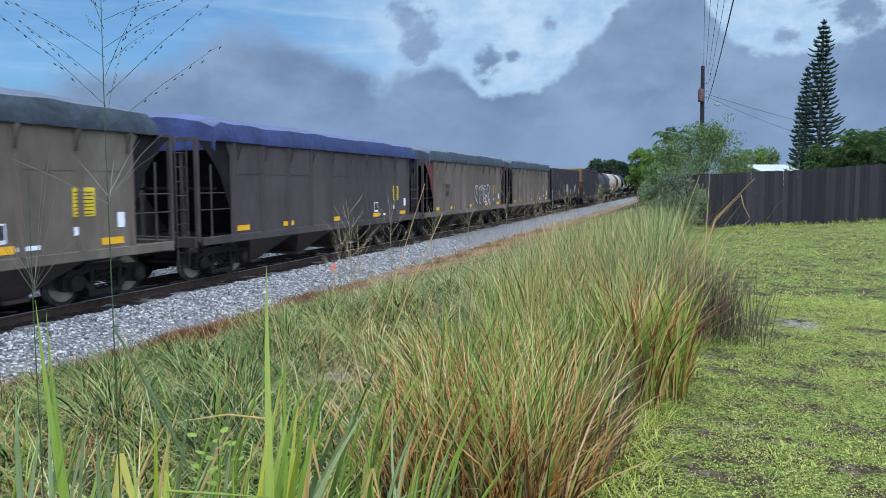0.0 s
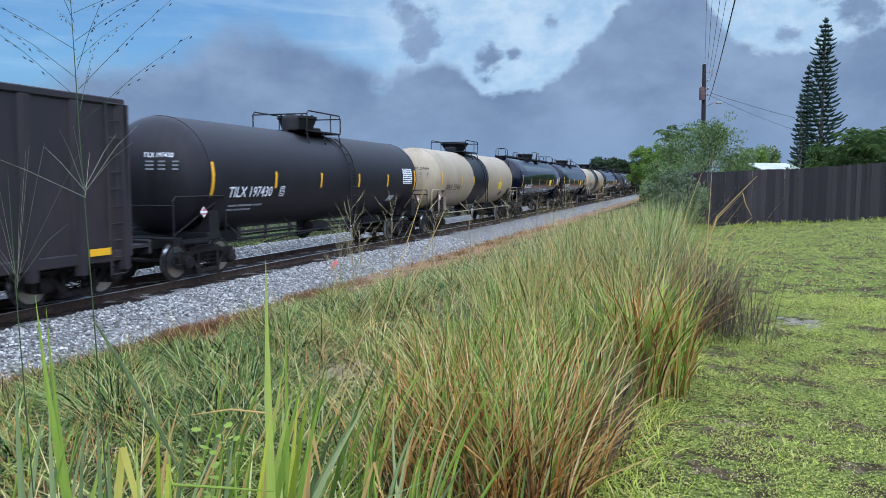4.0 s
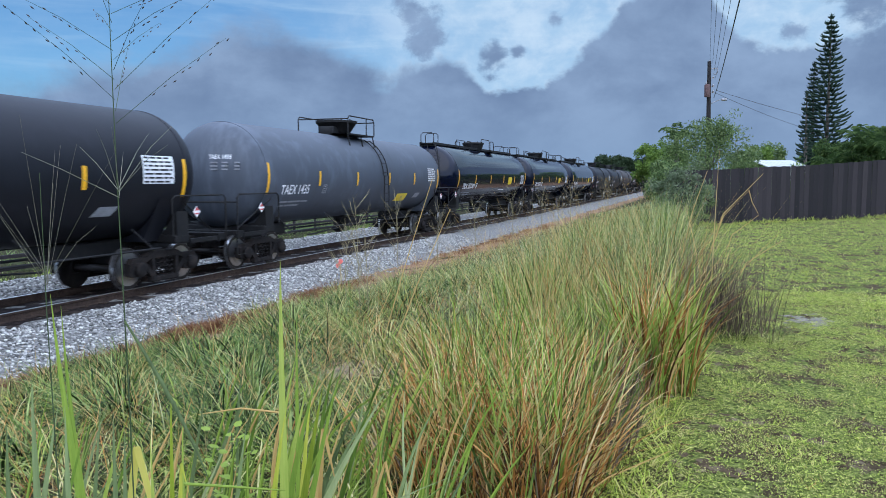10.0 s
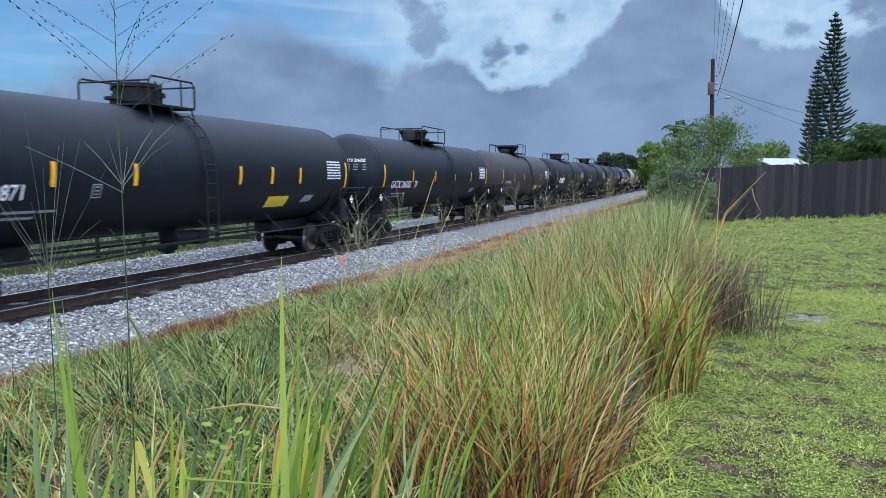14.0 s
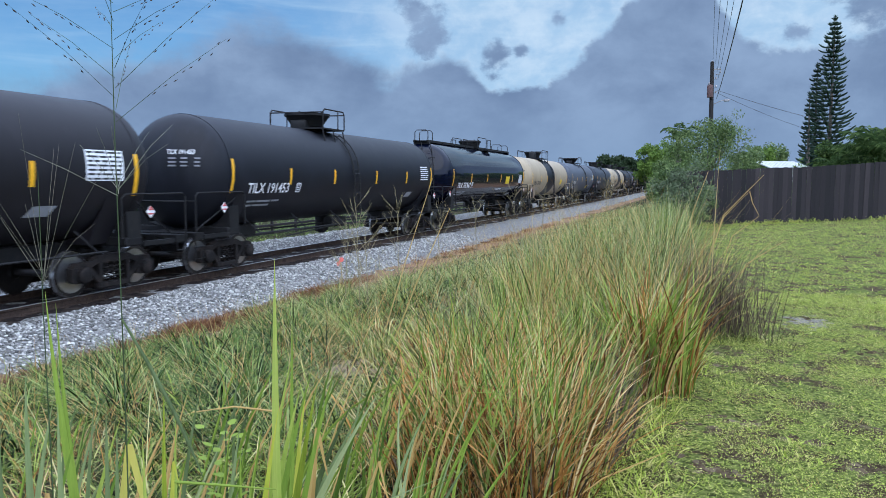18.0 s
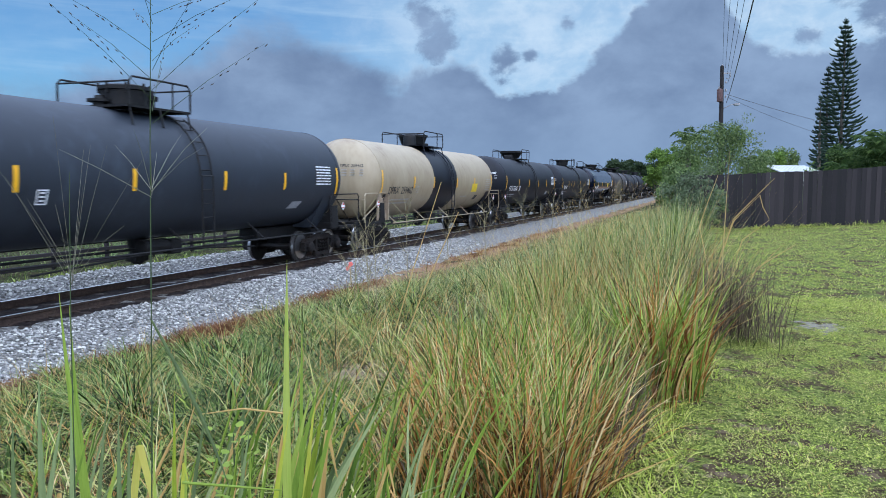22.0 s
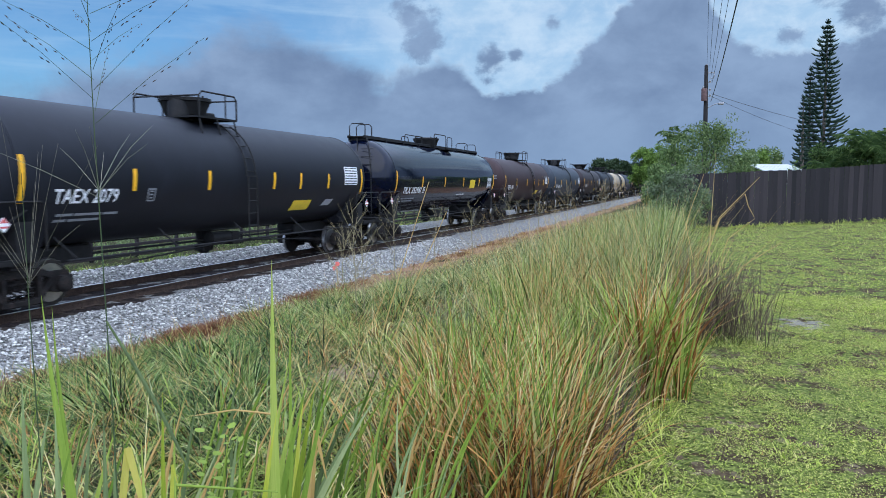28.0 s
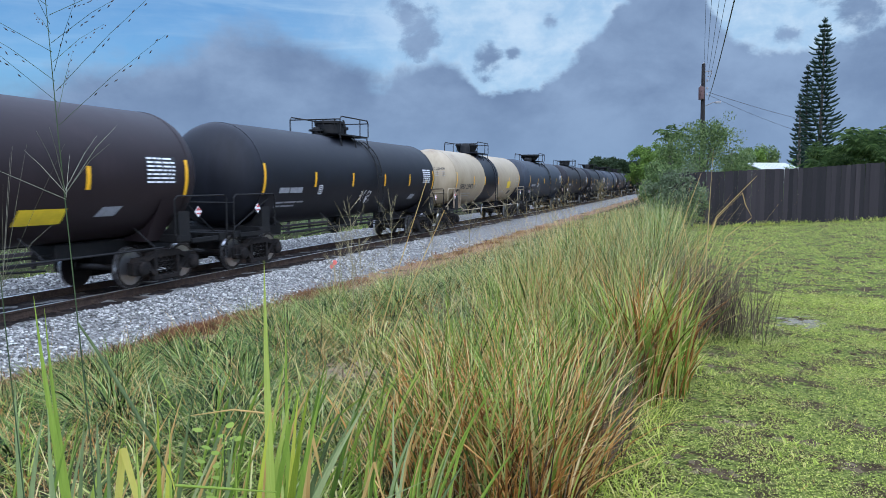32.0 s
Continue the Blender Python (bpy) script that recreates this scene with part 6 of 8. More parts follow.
def blotch(x, y, k=0.0):
    return np.sin(x * 1.9 + 1.3 * np.sin(y * 1.1 + k)) + np.sin(y * 1.6 - 0.8 * np.sin(x * 2.7 + k)) + 0.7 * np.sin(x * 4.3 + y * 3.1 + k)


def left_of_lawn(y):
    """The edge between the long grass and the mown lawn."""
    return -0.45 + 0.25 * smooth(3.5, 7.5, y) + 0.10 * np.sin(y * 2.1) - 0.0054 * y


# long grass on the slope: thin drooping blades in clumps, with dark gaps and dead thatch between them
def bank_clumps(n, x0, x1, y0, y1, power, k, low, high=9.0):
    c = scatter(n, x0, x1, y0, y1, power)
    b = blotch(c[:, 0] * 1.3, c[:, 1] * 1.2, k) + RNG.normal(0, 0.35, n)
    bare = (np.hypot(c[:, 0] + 7.25, (c[:, 1] - 9.6) * 0.8) < 0.62) | (np.hypot(c[:, 0] + 8.5, (c[:, 1] - 11.4) * 0.7) < 0.7)
    bare = bare | ((np.abs(c[:, 0] + 0.715 * c[:, 1]) < 0.45) & (c[:, 1] > 7.9) & (c[:, 1] < 13.2) & (RNG.uniform(0, 1, n) < 0.88))
    tall_strip = c[:, 0] > left_of_lawn(c[:, 1]) - 0.35
    bare = bare | ((c[:, 0] < -3.0) & (c[:, 1] < 12.5) & (RNG.uniform(0, 1, n) < 0.72))
    return c[(b > low) & (b < high) & ~bare & ~tall_strip]


c = bank_clumps(620, -8.8, -0.9, 2.2, 17, 1.2, 0.0, -1.2)
tufts(c, 70, 0.14, 0.44 + 0.12 * smooth(-8.5, -4, c[:, 0]) + 0.14 * blotch(c[:, 0] * 2.2, c[:, 1] * 2.0), 0.009, 0.9, 1.9, G_SLOPE, "slope_grass", "knee-high green grass on the slope beside the track", 6, hvar=0.5, outward=0.85)
c = bank_clumps(360, -8.4, -3.0, 3.0, 13.0, 1.0, 1.7, -0.7)
tufts(c, 54, 0.10, 0.52 + 0.12 * blotch(c[:, 0] * 2.6, c[:, 1] * 2.3), 0.017, 0.8, 2.5, G_LUSH, "lush_grass", "thick dark green drooping grass near the ballast", 6, hvar=0.5, outward=0.85)
c = bank_clumps(520, -7.5, -0.9, 2.6, 16, 1.1, 3.3, 0.0)
tufts(c, 34, 0.20, 0.58 + 0.1 * blotch(c[:, 0] * 2.2, c[:, 1] * 2.0), 0.007, 0.6, 1.7, G_OLIVE, "olive_grass", "fine olive-green and straw grass on the slope", 6, hvar=0.5)
c = bank_clumps(420, -5.5, -1.2, 3.0, 12, 1.0, 4.1, 0.3)
tufts(c, 20, 0.12, 0.46, 0.012, 0.8, 1.9, G_FRESH, "fresh_grass", "light fresh green leaves among the slope grass", 5, hvar=0.5, outward=0.85)
c = scatter(1100, -8.9, -0.8, 2.2, 17, 1.2)
tufts(c, 15, 0.22, 0.22, 0.006, 1.5, 0.8, G_THATCH, "thatch", "flattened dead brown thatch between the clumps", 3, hvar=0.6)
c = scatter(700, -7.8, -1.2, 15, 60, 1.5)
tufts(c, 26, 0.40, 0.18 + 0.24 * smooth(-7.5, -3.5, c[:, 0]), 0.017, 0.8, 1.6, G_OLIVE, "slope_grass", "green grass on the far part of the slope", 3, hvar=0.5)
tufts(c[::2], 22, 0.5, 0.26, 0.017, 0.8, 1.6, G_SLOPE, "slope_grass", "fresh green patches on the far part of the slope", 3, hvar=0.5)
c = scatter(170, -7.5, -0.9, 2.4, 12)
tufts(c, 12, 0.22, 0.55, 0.007, 0.8, 1.2, G_DRY, "dry_grass", "straw-coloured dry blades among the green grass", 5)
c = scatter(900, -8.4, -1.0, 3.5, 40, 1.4)
tufts(c, 5, 0.40, 0.80, 0.0040, 0.5, 1.1, G_STRAW, "seed_stalks", "thin pale seed stalks standing over the slope grass", 5, hvar=0.5)
c = scatter(420, -9, -0.6, -12, 2.2)
tufts(c, 20, 0.3, 0.45, 0.02, 0.9, 1.8, G_SLOPE, "slope_grass", "green grass on the near part of the slope", 3, hvar=0.5)


def mounds(places, per, reach, length, width, mat, name, label):
    """Rounded clumps whose blades spring up from the middle and arch over outwards."""
    c = np.repeat(np.array(places), per, 0)
    m = len(c)
    a, r = RNG.uniform(0, 6.283, m), reach * np.sqrt(RNG.uniform(0, 1, m)) * c[:, 2]
    x, y = c[:, 0] + r * np.cos(a), c[:, 1] + r * np.sin(a)
    lean = 0.15 + 0.6 * (r / (reach * c[:, 2])) + RNG.normal(0, 0.15, m)
    h = length * c[:, 2] * RNG.uniform(0.55, 1.15, m)
    me = blades(np.stack([x, y, ground_z(x, y) - 0.02], 1), h, width * RNG.uniform(0.6, 1.4, m), lean, RNG.uniform(0.7, 2.3, m), mat, name, 6, a + RNG.normal(0, 0.5, m))
    return tagged(new(name, me), label, "grass", kind="stuff")


MOUND = [(-7.9, 7.6, 1.0), (-7.0, 7.9, 1.1), (-6.3, 7.0, 1.1), (-7.4, 9.2, 1.0), (-6.5, 8.6, 1.15), (-5.6, 7.9, 1.1), (-6.1, 9.9, 1.1), (-5.0, 6.9, 1.15), (-5.3, 9.1, 1.1), (-4.5, 7.9, 1.0), (-6.7, 11.0, 1.0), (-5.7, 11.2, 1.0), (-6.9, 12.6, 0.9), (-4.2, 6.3, 1.05), (-8.2, 8.7, 0.8), (-3.6, 5.6, 1.0), (-5.6, 6.0, 1.1), (-6.6, 6.0, 1.0), (-4.6, 5.2, 1.0), (-3.2, 4.6, 0.9)]
mounds(MOUND, 520, 0.42, 0.62, 0.013, G_LUSH, "lush_grass", "rounded mounds of thick dark green drooping grass")
mounds(MOUND, 44, 0.45, 0.66, 0.011, G_FRESH, "fresh_grass", "light green drooping blades over the dark mounds")
mounds(MOUND[::2], 36, 0.5, 0.6, 0.008, G_STRAW, "dry_grass", "dry straw blades hanging over the mounds")
# ferny fresh weeds on the slope
c = np.concatenate([np.stack([RNG.normal(px, 0.22, 16), RNG.normal(py, 0.25, 16)], 1) for px, py in ((-5.3, 12.8), (-6.0, 8.6), (-4.4, 11.2), (-6.6, 12.9), (-2.6, 4.1))])
tufts(c, 40, 0.14, 0.42, 0.018, 0.9, 1.2, G_LUSH, "fern_weed", "bushy fresh green weeds on the slope", 3, "weed")

# tall clumps along the edge of the lawn
N_TALL = 300
y = 4.3 + 10.1 * RNG.uniform(0, 1, N_TALL)
back = RNG.uniform(0, 1, N_TALL) ** 1.2
c = np.stack([left_of_lawn(y) - 0.05 - back * (1.1 + 0.7 * smooth(4, 9, y)), y], 1)
h = (0.66 + 0.46 * smooth(5.0, 8.5, y) + 0.13 * blotch(c[:, 0] * 1.4, c[:, 1] * 1.3)) * (1 - 0.35 * back)
kind = blotch(c[:, 0] * 1.5, c[:, 1] * 1.2, 2.0)
m = kind <= 0.4
tufts(c[m], 40, 0.17, h[m], 0.0055, 0.24, 0.75, G_OLIVE, "tall_grass", "tall thin olive and straw grass along the lawn's edge", 6, hvar=0.5)
tufts(c[m], 16, 0.16, h[m], 0.0085, 0.2, 0.65, G_TALL, "tall_grass", "tall green and yellowing grass along the lawn's edge", 6, hvar=0.5)
m = kind > 0.4
tufts(c[m], 30, 0.14, h[m] * 0.95, 0.0105, 0.17, 0.55, G_TALL, "tall_grass", "clumps of fresh green upright grass along the lawn's edge", 6, hvar=0.45)
tufts(c[m], 6, 0.14, h[m] * 0.9, 0.011, 0.22, 0.8, G_FRESH, "tall_grass", "light green upright blades along the lawn's edge", 6, hvar=0.45)
m = blotch(c[:, 0] * 2.1, c[:, 1] * 1.7, 5.0) > -0.2
tufts(c[m] + [0.06, 0], 24, 0.15, h[m] * 0.80, 0.0085, 0.22, 0.8, G_DRY, "dry_grass", "rust-brown dead blades at the foot of the tall grass", 6, hvar=0.5)
tufts(c[~m] + [0.08, 0], 16, 0.12, h[~m] * 0.7, 0.007, 0.22, 0.6, G_BROWN, "dead_stems", "dark dead stems at the foot of the tall grass", 5, hvar=0.5)
y = RNG.uniform(3.6, 6.2, 34)
c2 = np.stack([left_of_lawn(y) - RNG.uniform(-0.08, 0.15, 34), y], 1)
tufts(c2, 16, 0.08, 0.5, 0.006, 0.25, 0.6, G_BROWN, "dead_stems", "dark dead stems along the edge of the lawn", 5, hvar=0.5)
# a fresh clump at the corner of the strip
c = np.stack([RNG.normal(-0.30, 0.11, 26), RNG.normal(5.55, 0.22, 26)], 1)
tufts(c, 11, 0.09, 0.84, 0.018, 0.22, 0.9, G_FRESH, "tall_grass", "fresh light green clump at the corner of the long grass", 7, hvar=0.5)
tufts(c, 12, 0.10, 0.85, 0.012, 0.20, 0.8, G_DRY, "dry_grass", "dry blades in the fresh clump", 6, hvar=0.5)
y = RNG.uniform(3.1, 5.0, 60)
c = np.stack([left_of_lawn(y) - 0.10 - RNG.uniform(0, 0.95, 60), y], 1)
tufts(c, 56, 0.16, 0.66, 0.0095, 0.26, 1.1, G_DRY, "dry_grass", "orange-brown dry grass with bent tips", 6, hvar=0.5)
tufts(c, 12, 0.15, 0.55, 0.008, 0.35, 0.9, G_BROWN, "dead_stems", "dark dead stems inside the dry clump", 5, hvar=0.5)
tufts(c, 15, 0.15, 0.80, 0.011, 0.26, 0.7, G_TALL, "tall_grass", "yellow-green upright blades in the dry clump", 6)
tufts(c, 5, 0.15, 0.86, 0.012, 0.16, 0.6, G_FRESH, "tall_grass", "fresh green upright blades in the dry clump", 6)
y = 9 + 22 * RNG.uniform(0, 1, 240)
back = RNG.uniform(0, 1, 240)
c = np.stack([-0.15 - back * 2.1 - 0.02 * (y - 9), y], 1)
h = (1.20 - 0.012 * (y - 9)) * (1 - 0.40 * back) * RNG.uniform(0.8, 1.1, 240)
tufts(c, 30, 0.30, h, 0.008, 0.26, 0.6, G_OLIVE, "tall_grass", "tall feathery grass reaching to the fence", 5, hvar=0.5)
tufts(c, 10, 0.30, h, 0.010, 0.22, 0.5, G_TALL, "tall_grass", "green blades in the feathery grass", 5, hvar=0.5)
tufts(c[::4], 18, 0.30, 0.85, 0.009, 0.3, 0.8, G_DRY, "dry_grass", "dry brown blades among the tall feathery grass", 5, hvar=0.5)
y = RNG.uniform(5.5, 13, 80)
c = np.stack([left_of_lawn(y) - RNG.uniform(0, 1.5, 80), y], 1)
tufts(c, 14, 0.25, 1.36, 0.0035, 0.45, 0.6, G_STRAW, "seed_stalks", "thin pale seed stalks over the tall grass", 6, hvar=0.45)
c = np.stack([RNG.uniform(-0.6, 0.3, 9), RNG.uniform(7.2, 9.5, 9)], 1)
tufts(c, 9, 0.1, 1.62, 0.008, 0.75, 0.35, G_STRAW, "seed_stalks", "long dry stalks leaning out over the lawn", 6)
# bare pale soil between the clumps
g = Geo()
for px0, py0, sx0, sy0 in ((-7.15, 10.1, 0.30, 0.5), (-3.2, 6.4, 0.16, 0.2), (-5.2, 8.8, 0.2, 0.2)):
    for k in range(46):
        px, py = px0 + random.gauss(0, sx0), py0 + random.gauss(0, sy0)
        r, z = random.uniform(0.03, 0.11), float(ground_z(px, py))
        g.add([(px, py, z + 0.03)] + [(px + r * random.uniform(0.5, 1.3) * math.cos(i * 0.785), py + r * random.uniform(0.5, 1.3) * math.sin(i * 0.785), z + 0.004) for i in range(8)], [(0, 1 + i, 1 + (i + 1) % 8) for i in range(8)])
tagged(solid("bare_soil", g, plain("pale_dry_soil", (0.26, 0.18, 0.115), 0.95, 0, 0.45, 14), "patches of pale dry soil between the grass clumps", "soil"), kind="stuff")

# fringe of weeds where the tall grass meets the lawn
y = RNG.uniform(2.8, 9.0, 240)
c = np.stack([left_of_lawn(y) + RNG.uniform(-0.15, 0.3, 240), y], 1)
tufts(c, 14, 0.12, 0.16, 0.008, 0.7, 1.4, G_LAWN, "edge_weeds", "low green weeds along the foot of the tall grass")

# dead bush of dry stems
bx, by = 0.18, 7.9
c = np.stack([bx + RNG.normal(0.0, 0.20, 64), by + RNG.normal(0, 0.24, 64)], 1)
dead = tufts(c, 13, 0.11, 0.80, 0.0058, 0.27, 0.35, G_BROWN, "dead_bush", "dead dark brown bush of bare upright stems", 5, "bush", 0.45)
c = np.stack([bx + RNG.normal(0.05, 0.32, 50), by - 0.25 + RNG.normal(0, 0.18, 50)], 1)
tufts(c, 14, 0.12, 0.17, 0.008, 0.8, 1.2, G_SLOPE, "edge_weeds", "grey-green weeds under the dead bush")

# dead red-brown verge by the ballast
c = np.concatenate([np.stack([RNG.normal(-8.95, 0.16, 60), RNG.normal(11.9, 0.5, 60)], 1), np.stack([RNG.normal(-9.0, 0.22, 70), RNG.normal(17.6, 1.3, 70)], 1), np.stack([RNG.normal(-8.6, 0.45, 90), RNG.uniform(24, 48, 90)], 1), np.stack([RNG.normal(-8.9, 0.2, 110), RNG.uniform(6, 14, 110)], 1), np.stack([RNG.normal(-8.7, 0.3, 70), RNG.normal(12.2, 0.45, 70)], 1)])
tufts(c, 30, 0.22, 0.24, 0.010, 0.7, 1.1, G_DEAD, "dead_verge", "dead red-brown grass along the toe of the ballast")

# mown lawn of weeds and fine grass, with bare spots
WORN = [(-0.12, 5.45, 0.26, 0.10), (0.05, 4.75, 0.16, 0.10), (-0.02, 4.15, 0.16, 0.12), (0.16, 4.05, 0.12, 0.06), (0.30, 5.0, 0.22, 0.07), (0.85, 6.7, 0.16, 0.16), (0.28, 6.4, 0.16, 0.14), (1.45, 7.3, 0.28, 0.22), (0.95, 4.35, 0.20, 0.10), (1.25, 5.1, 0.24, 0.08), (0.62, 4.75, 0.18, 0.05), (0.75, 8.0, 0.3, 0.2), (1.75, 6.3, 0.2, 0.1), (1.9, 8.6, 0.3, 0.2), (1.0, 8.9, 0.35, 0.3), (0.2, 7.0, 0.3, 0.25), (1.15, 3.95, 0.15, 0.1), (2.2, 11.5, 0.6, 0.3), (3.2, 13.5, 0.7, 0.4), (1.8, 15.0, 0.7, 0.4), (4.6, 16.5, 0.9, 0.4)]


def worn(x, y):
    """How far a place lies inside a worn spot, 0 to 1."""
    out = np.zeros(len(x))
    wob = 0.35 * np.sin(x * 23 + 2 * np.sin(y * 17)) + 0.3 * np.sin(y * 31 + x * 11)
    for a, b, rx, ry in WORN:
        out = np.maximum(out, 1.25 - np.hypot((x - a) / rx, (y - b) / ry) + 0.5 * wob)
    return np.clip(out * 1.6, 0, 1)


c = scatter(2800, -0.5, 4.6, 2.4, 10.5, 1.2)
c = c[(c[:, 0] > left_of_lawn(c[:, 1])) & (blotch(c[:, 0] * 1.2, c[:, 1] * 1.4, 0.4) < 1.15) & (worn(c[:, 0], c[:, 1]) < 0.2)]
tufts(c, 12, 0.06, 0.045 + 0.012 * blotch(c[:, 0] * 2, c[:, 1] * 2), 0.014, 0.9, 1.3, G_LAWN, "lawn_grass", "short bright green weedy lawn", 2)


def weed_leaves(n, x0, x1, y0, y1, power, size, lift, thr, mat, name, label, k):
    """Small broad leaves of lawn weeds, lying at all angles, in patches."""
    c = scatter(n, x0, x1, y0, y1, power)
    p = blotch(c[:, 0] * 1.3, c[:, 1] * 1.5, k) + 0.9 * blotch(c[:, 0] * 5.1, c[:, 1] * 4.7, k + 2) + 0.7 * blotch(c[:, 0] * 17, c[:, 1] * 15, k + 4) + RNG.normal(0, 0.5, n)
    c = c[(p < thr) & (c[:, 0] > left_of_lawn(c[:, 1]) - 0.1) & (worn(c[:, 0], c[:, 1]) < RNG.uniform(0.05, 1.1, n))]
    n = len(c)
    pos = np.stack([c[:, 0], c[:, 1], ground_z(c[:, 0], c[:, 1]) + lift * RNG.uniform(0.1, 1, n)], 1)
    a = RNG.normal(0, 1, (n, 3)) * [1, 1, 0.55]
    a /= np.linalg.norm(a, axis=1)[:, None]
    b = np.cross(a, RNG.normal(0, 0.45, (n, 3)) + [0, 0, 1])
    b /= np.linalg.norm(b, axis=1)[:, None]
    nn = np.cross(a, b)
    s = size * RNG.uniform(0.5, 1.4, (n, 1))
    v = np.stack([pos - a * s, pos + b * s * 0.5 + nn * s * 0.15, pos + a * s, pos - b * s * 0.5 + nn * s * 0.15], 1)
    i = np.arange(n)[:, None] * 4
    return tagged(new(name, raw_mesh(name, v.reshape(-1, 3), np.concatenate([i + [0, 1, 2], i + [0, 2, 3]]), mat, False)), label, "lawn", kind="stuff")


weed_leaves(430000, -0.7, 4.6, 2.3, 11, 1.25, 0.0052, 0.03, 2.2, G_LAWND, "lawn_weeds", "small-leaved green weeds of the worn lawn", 0.4)
weed_leaves(150000, -0.7, 4.6, 2.3, 11, 1.25, 0.0060, 0.045, 0.6, G_LAWN, "lawn_weeds", "bright yellow-green weed patches of the worn lawn", 2.9)
weed_leaves(110000, -0.5, 14, 10, 27, 1.3, 0.013, 0.04, 2.0, G_LAWN, "lawn_weeds", "green weeds of the lawn towards the fence", 1.2)
weed_leaves(30000, -0.8, 9, -8, 2.2, 1.0, 0.03, 0.05, 2.0, G_LAWN, "lawn_weeds", "green weeds of the wide lawn", 1.9)
c = scatter(900, -0.3, 4.6, 2.4, 10.5, 1.2)
tufts(c, 8, 0.10, 0.05, 0.006, 1.0, 0.9, G_STRAW, "lawn_thatch", "dry straw thatch in the lawn", 2)
c = scatter(1900, -0.4, 14, 9.5, 27, 1.25)
c = c[(blotch(c[:, 0] * 0.9, c[:, 1], 1.2) < 1.5)]
tufts(c, 14, 0.20, 0.05, 0.018, 0.9, 1.0, G_LAWN, "lawn_grass", "short green lawn running to the fence", 2)
y = RNG.uniform(0, 1, 150)
c = np.stack([-0.6 + 14 * y, 27.3 + 0.085 * (-2.1 + 14 * y) - 0.18], 1)
tufts(c, 9, 0.16, 0.20, 0.012, 0.5, 1.0, G_LAWN, "fence_weeds", "weeds grown up along the foot of the board fence")
g = Geo()
for k in range(300):
    a, b, rx, ry = WORN[k % 17]
    u, w = random.uniform(0, 6.283), random.uniform(0, 1) ** 0.5
    px, py, r = a + rx * 1.05 * w * math.cos(u), b + ry * 1.05 * w * math.sin(u), random.uniform(0.012, 0.045)
    z = float(ground_z(px, py))
    g.add([(px, py, z + random.uniform(0.006, 0.02))] + [(px + r * random.uniform(0.4, 1.3) * math.cos(i * 0.785), py + r * random.uniform(0.4, 1.3) * math.sin(i * 0.785), z + 0.002) for i in range(8)], [(0, 1 + i, 1 + (i + 1) % 8) for i in range(8)])
tagged(solid("bare_soil", g, material("damp_dark_soil", ((0.05, 0.036, 0.022), (0.11, 0.08, 0.05), (0.19, 0.15, 0.10)), 0.95, 0, 22, bump=0.01, spread="island", spec=0.03), "worn spots of damp dark soil in the lawn", "soil"), kind="stuff")
g = Geo()
for k in range(60):
    px, py = 1.17 + random.gauss(0, 0.12), 8.75 + random.gauss(0, 0.20)
    r = random.uniform(0.01, 0.05)
    z = float(ground_z(px, py))
    g.add([(px, py, z + 0.014)] + [(px + r * 1.5 * random.uniform(0.4, 1.3) * math.cos(i * 0.785), py + r * random.uniform(0.4, 1.3) * math.sin(i * 0.785), z + 0.002) for i in range(8)], [(0, 1 + i, 1 + (i + 1) % 8) for i in range(8)])
tagged(solid("bare_sand", g, plain("pale_sand", (0.19, 0.175, 0.145), 0.95, 0, 0.35, 20, spec=0.05), "patch of pale bare sand worn into the lawn", "sand"), kind="stuff")

# far side of the track
c = np.stack([-16.7 - RNG.uniform(0, 1, 800) * 4.2, RNG.uniform(2, 60, 800)], 1)
tufts(c, 16, 0.35, 0.20, 0.022, 0.8, 1.3, G_LUSH, "far_grass", "short green grass between the far ballast and the rail fence", 2)
c = np.stack([-16.6 - RNG.uniform(0, 1, 160) ** 2 * 2.0, RNG.uniform(4, 50, 160)], 1)
tufts(c, 22, 0.25, 0.42, 0.02, 0.6, 1.2, G_FRESH, "far_grass", "fresh weeds along the far edge of the ballast", 3)
c = np.stack([-20.9 - RNG.uniform(0, 1, 700) ** 1.5 * 16, RNG.uniform(-8, 75, 700)], 1)
tufts(c, 20, 0.6, 0.55, 0.03, 0.6, 1.2, L_BUSH, "far_grass", "rank dark green grass beyond the far fence", 2)

# ---------------------------------------------------------------- single plants before the camera


def strip(base, length, heading, lean, bend, width, segs=10, fold=None, twist=0.0):
    """One long leaf blade with a keel, as a mesh of its own. fold: share of the length at which it is broken over."""
    g = Geo()
    h = radians(heading)
    p = Vector(base)
    v = []
    for i in range(segs + 1):
        s = i / segs
        a = radians(lean + bend * s ** 1.5)
        if fold and s > fold:
            a = radians(168)
        d = Vector((math.cos(h) * math.sin(a), math.sin(h) * math.sin(a), math.cos(a)))
        if i:
            p = p + d * (length / segs)
        tw = radians(twist * s + 72)
        side = Vector((-math.sin(h) * math.cos(tw) + math.cos(h) * math.sin(tw), math.cos(h) * math.cos(tw) + math.sin(h) * math.sin(tw), 0))
        w = width * min(1, 0.5 + s * 1.6) * (1 - max(0.0, (s - 0.55) / 0.45) ** 1.7 * 0.96) / 2
        nrm = d.cross(side).normalized() * w * 0.35
        v += [tuple(p - side * w), tuple(p + nrm), tuple(p + side * w)]
    f = []
    for i in range(segs):
        a = i * 3
        f += [(a, a + 1, a + 4, a + 3), (a + 1, a + 2, a + 5, a + 4)]
    return g.add(v, f)


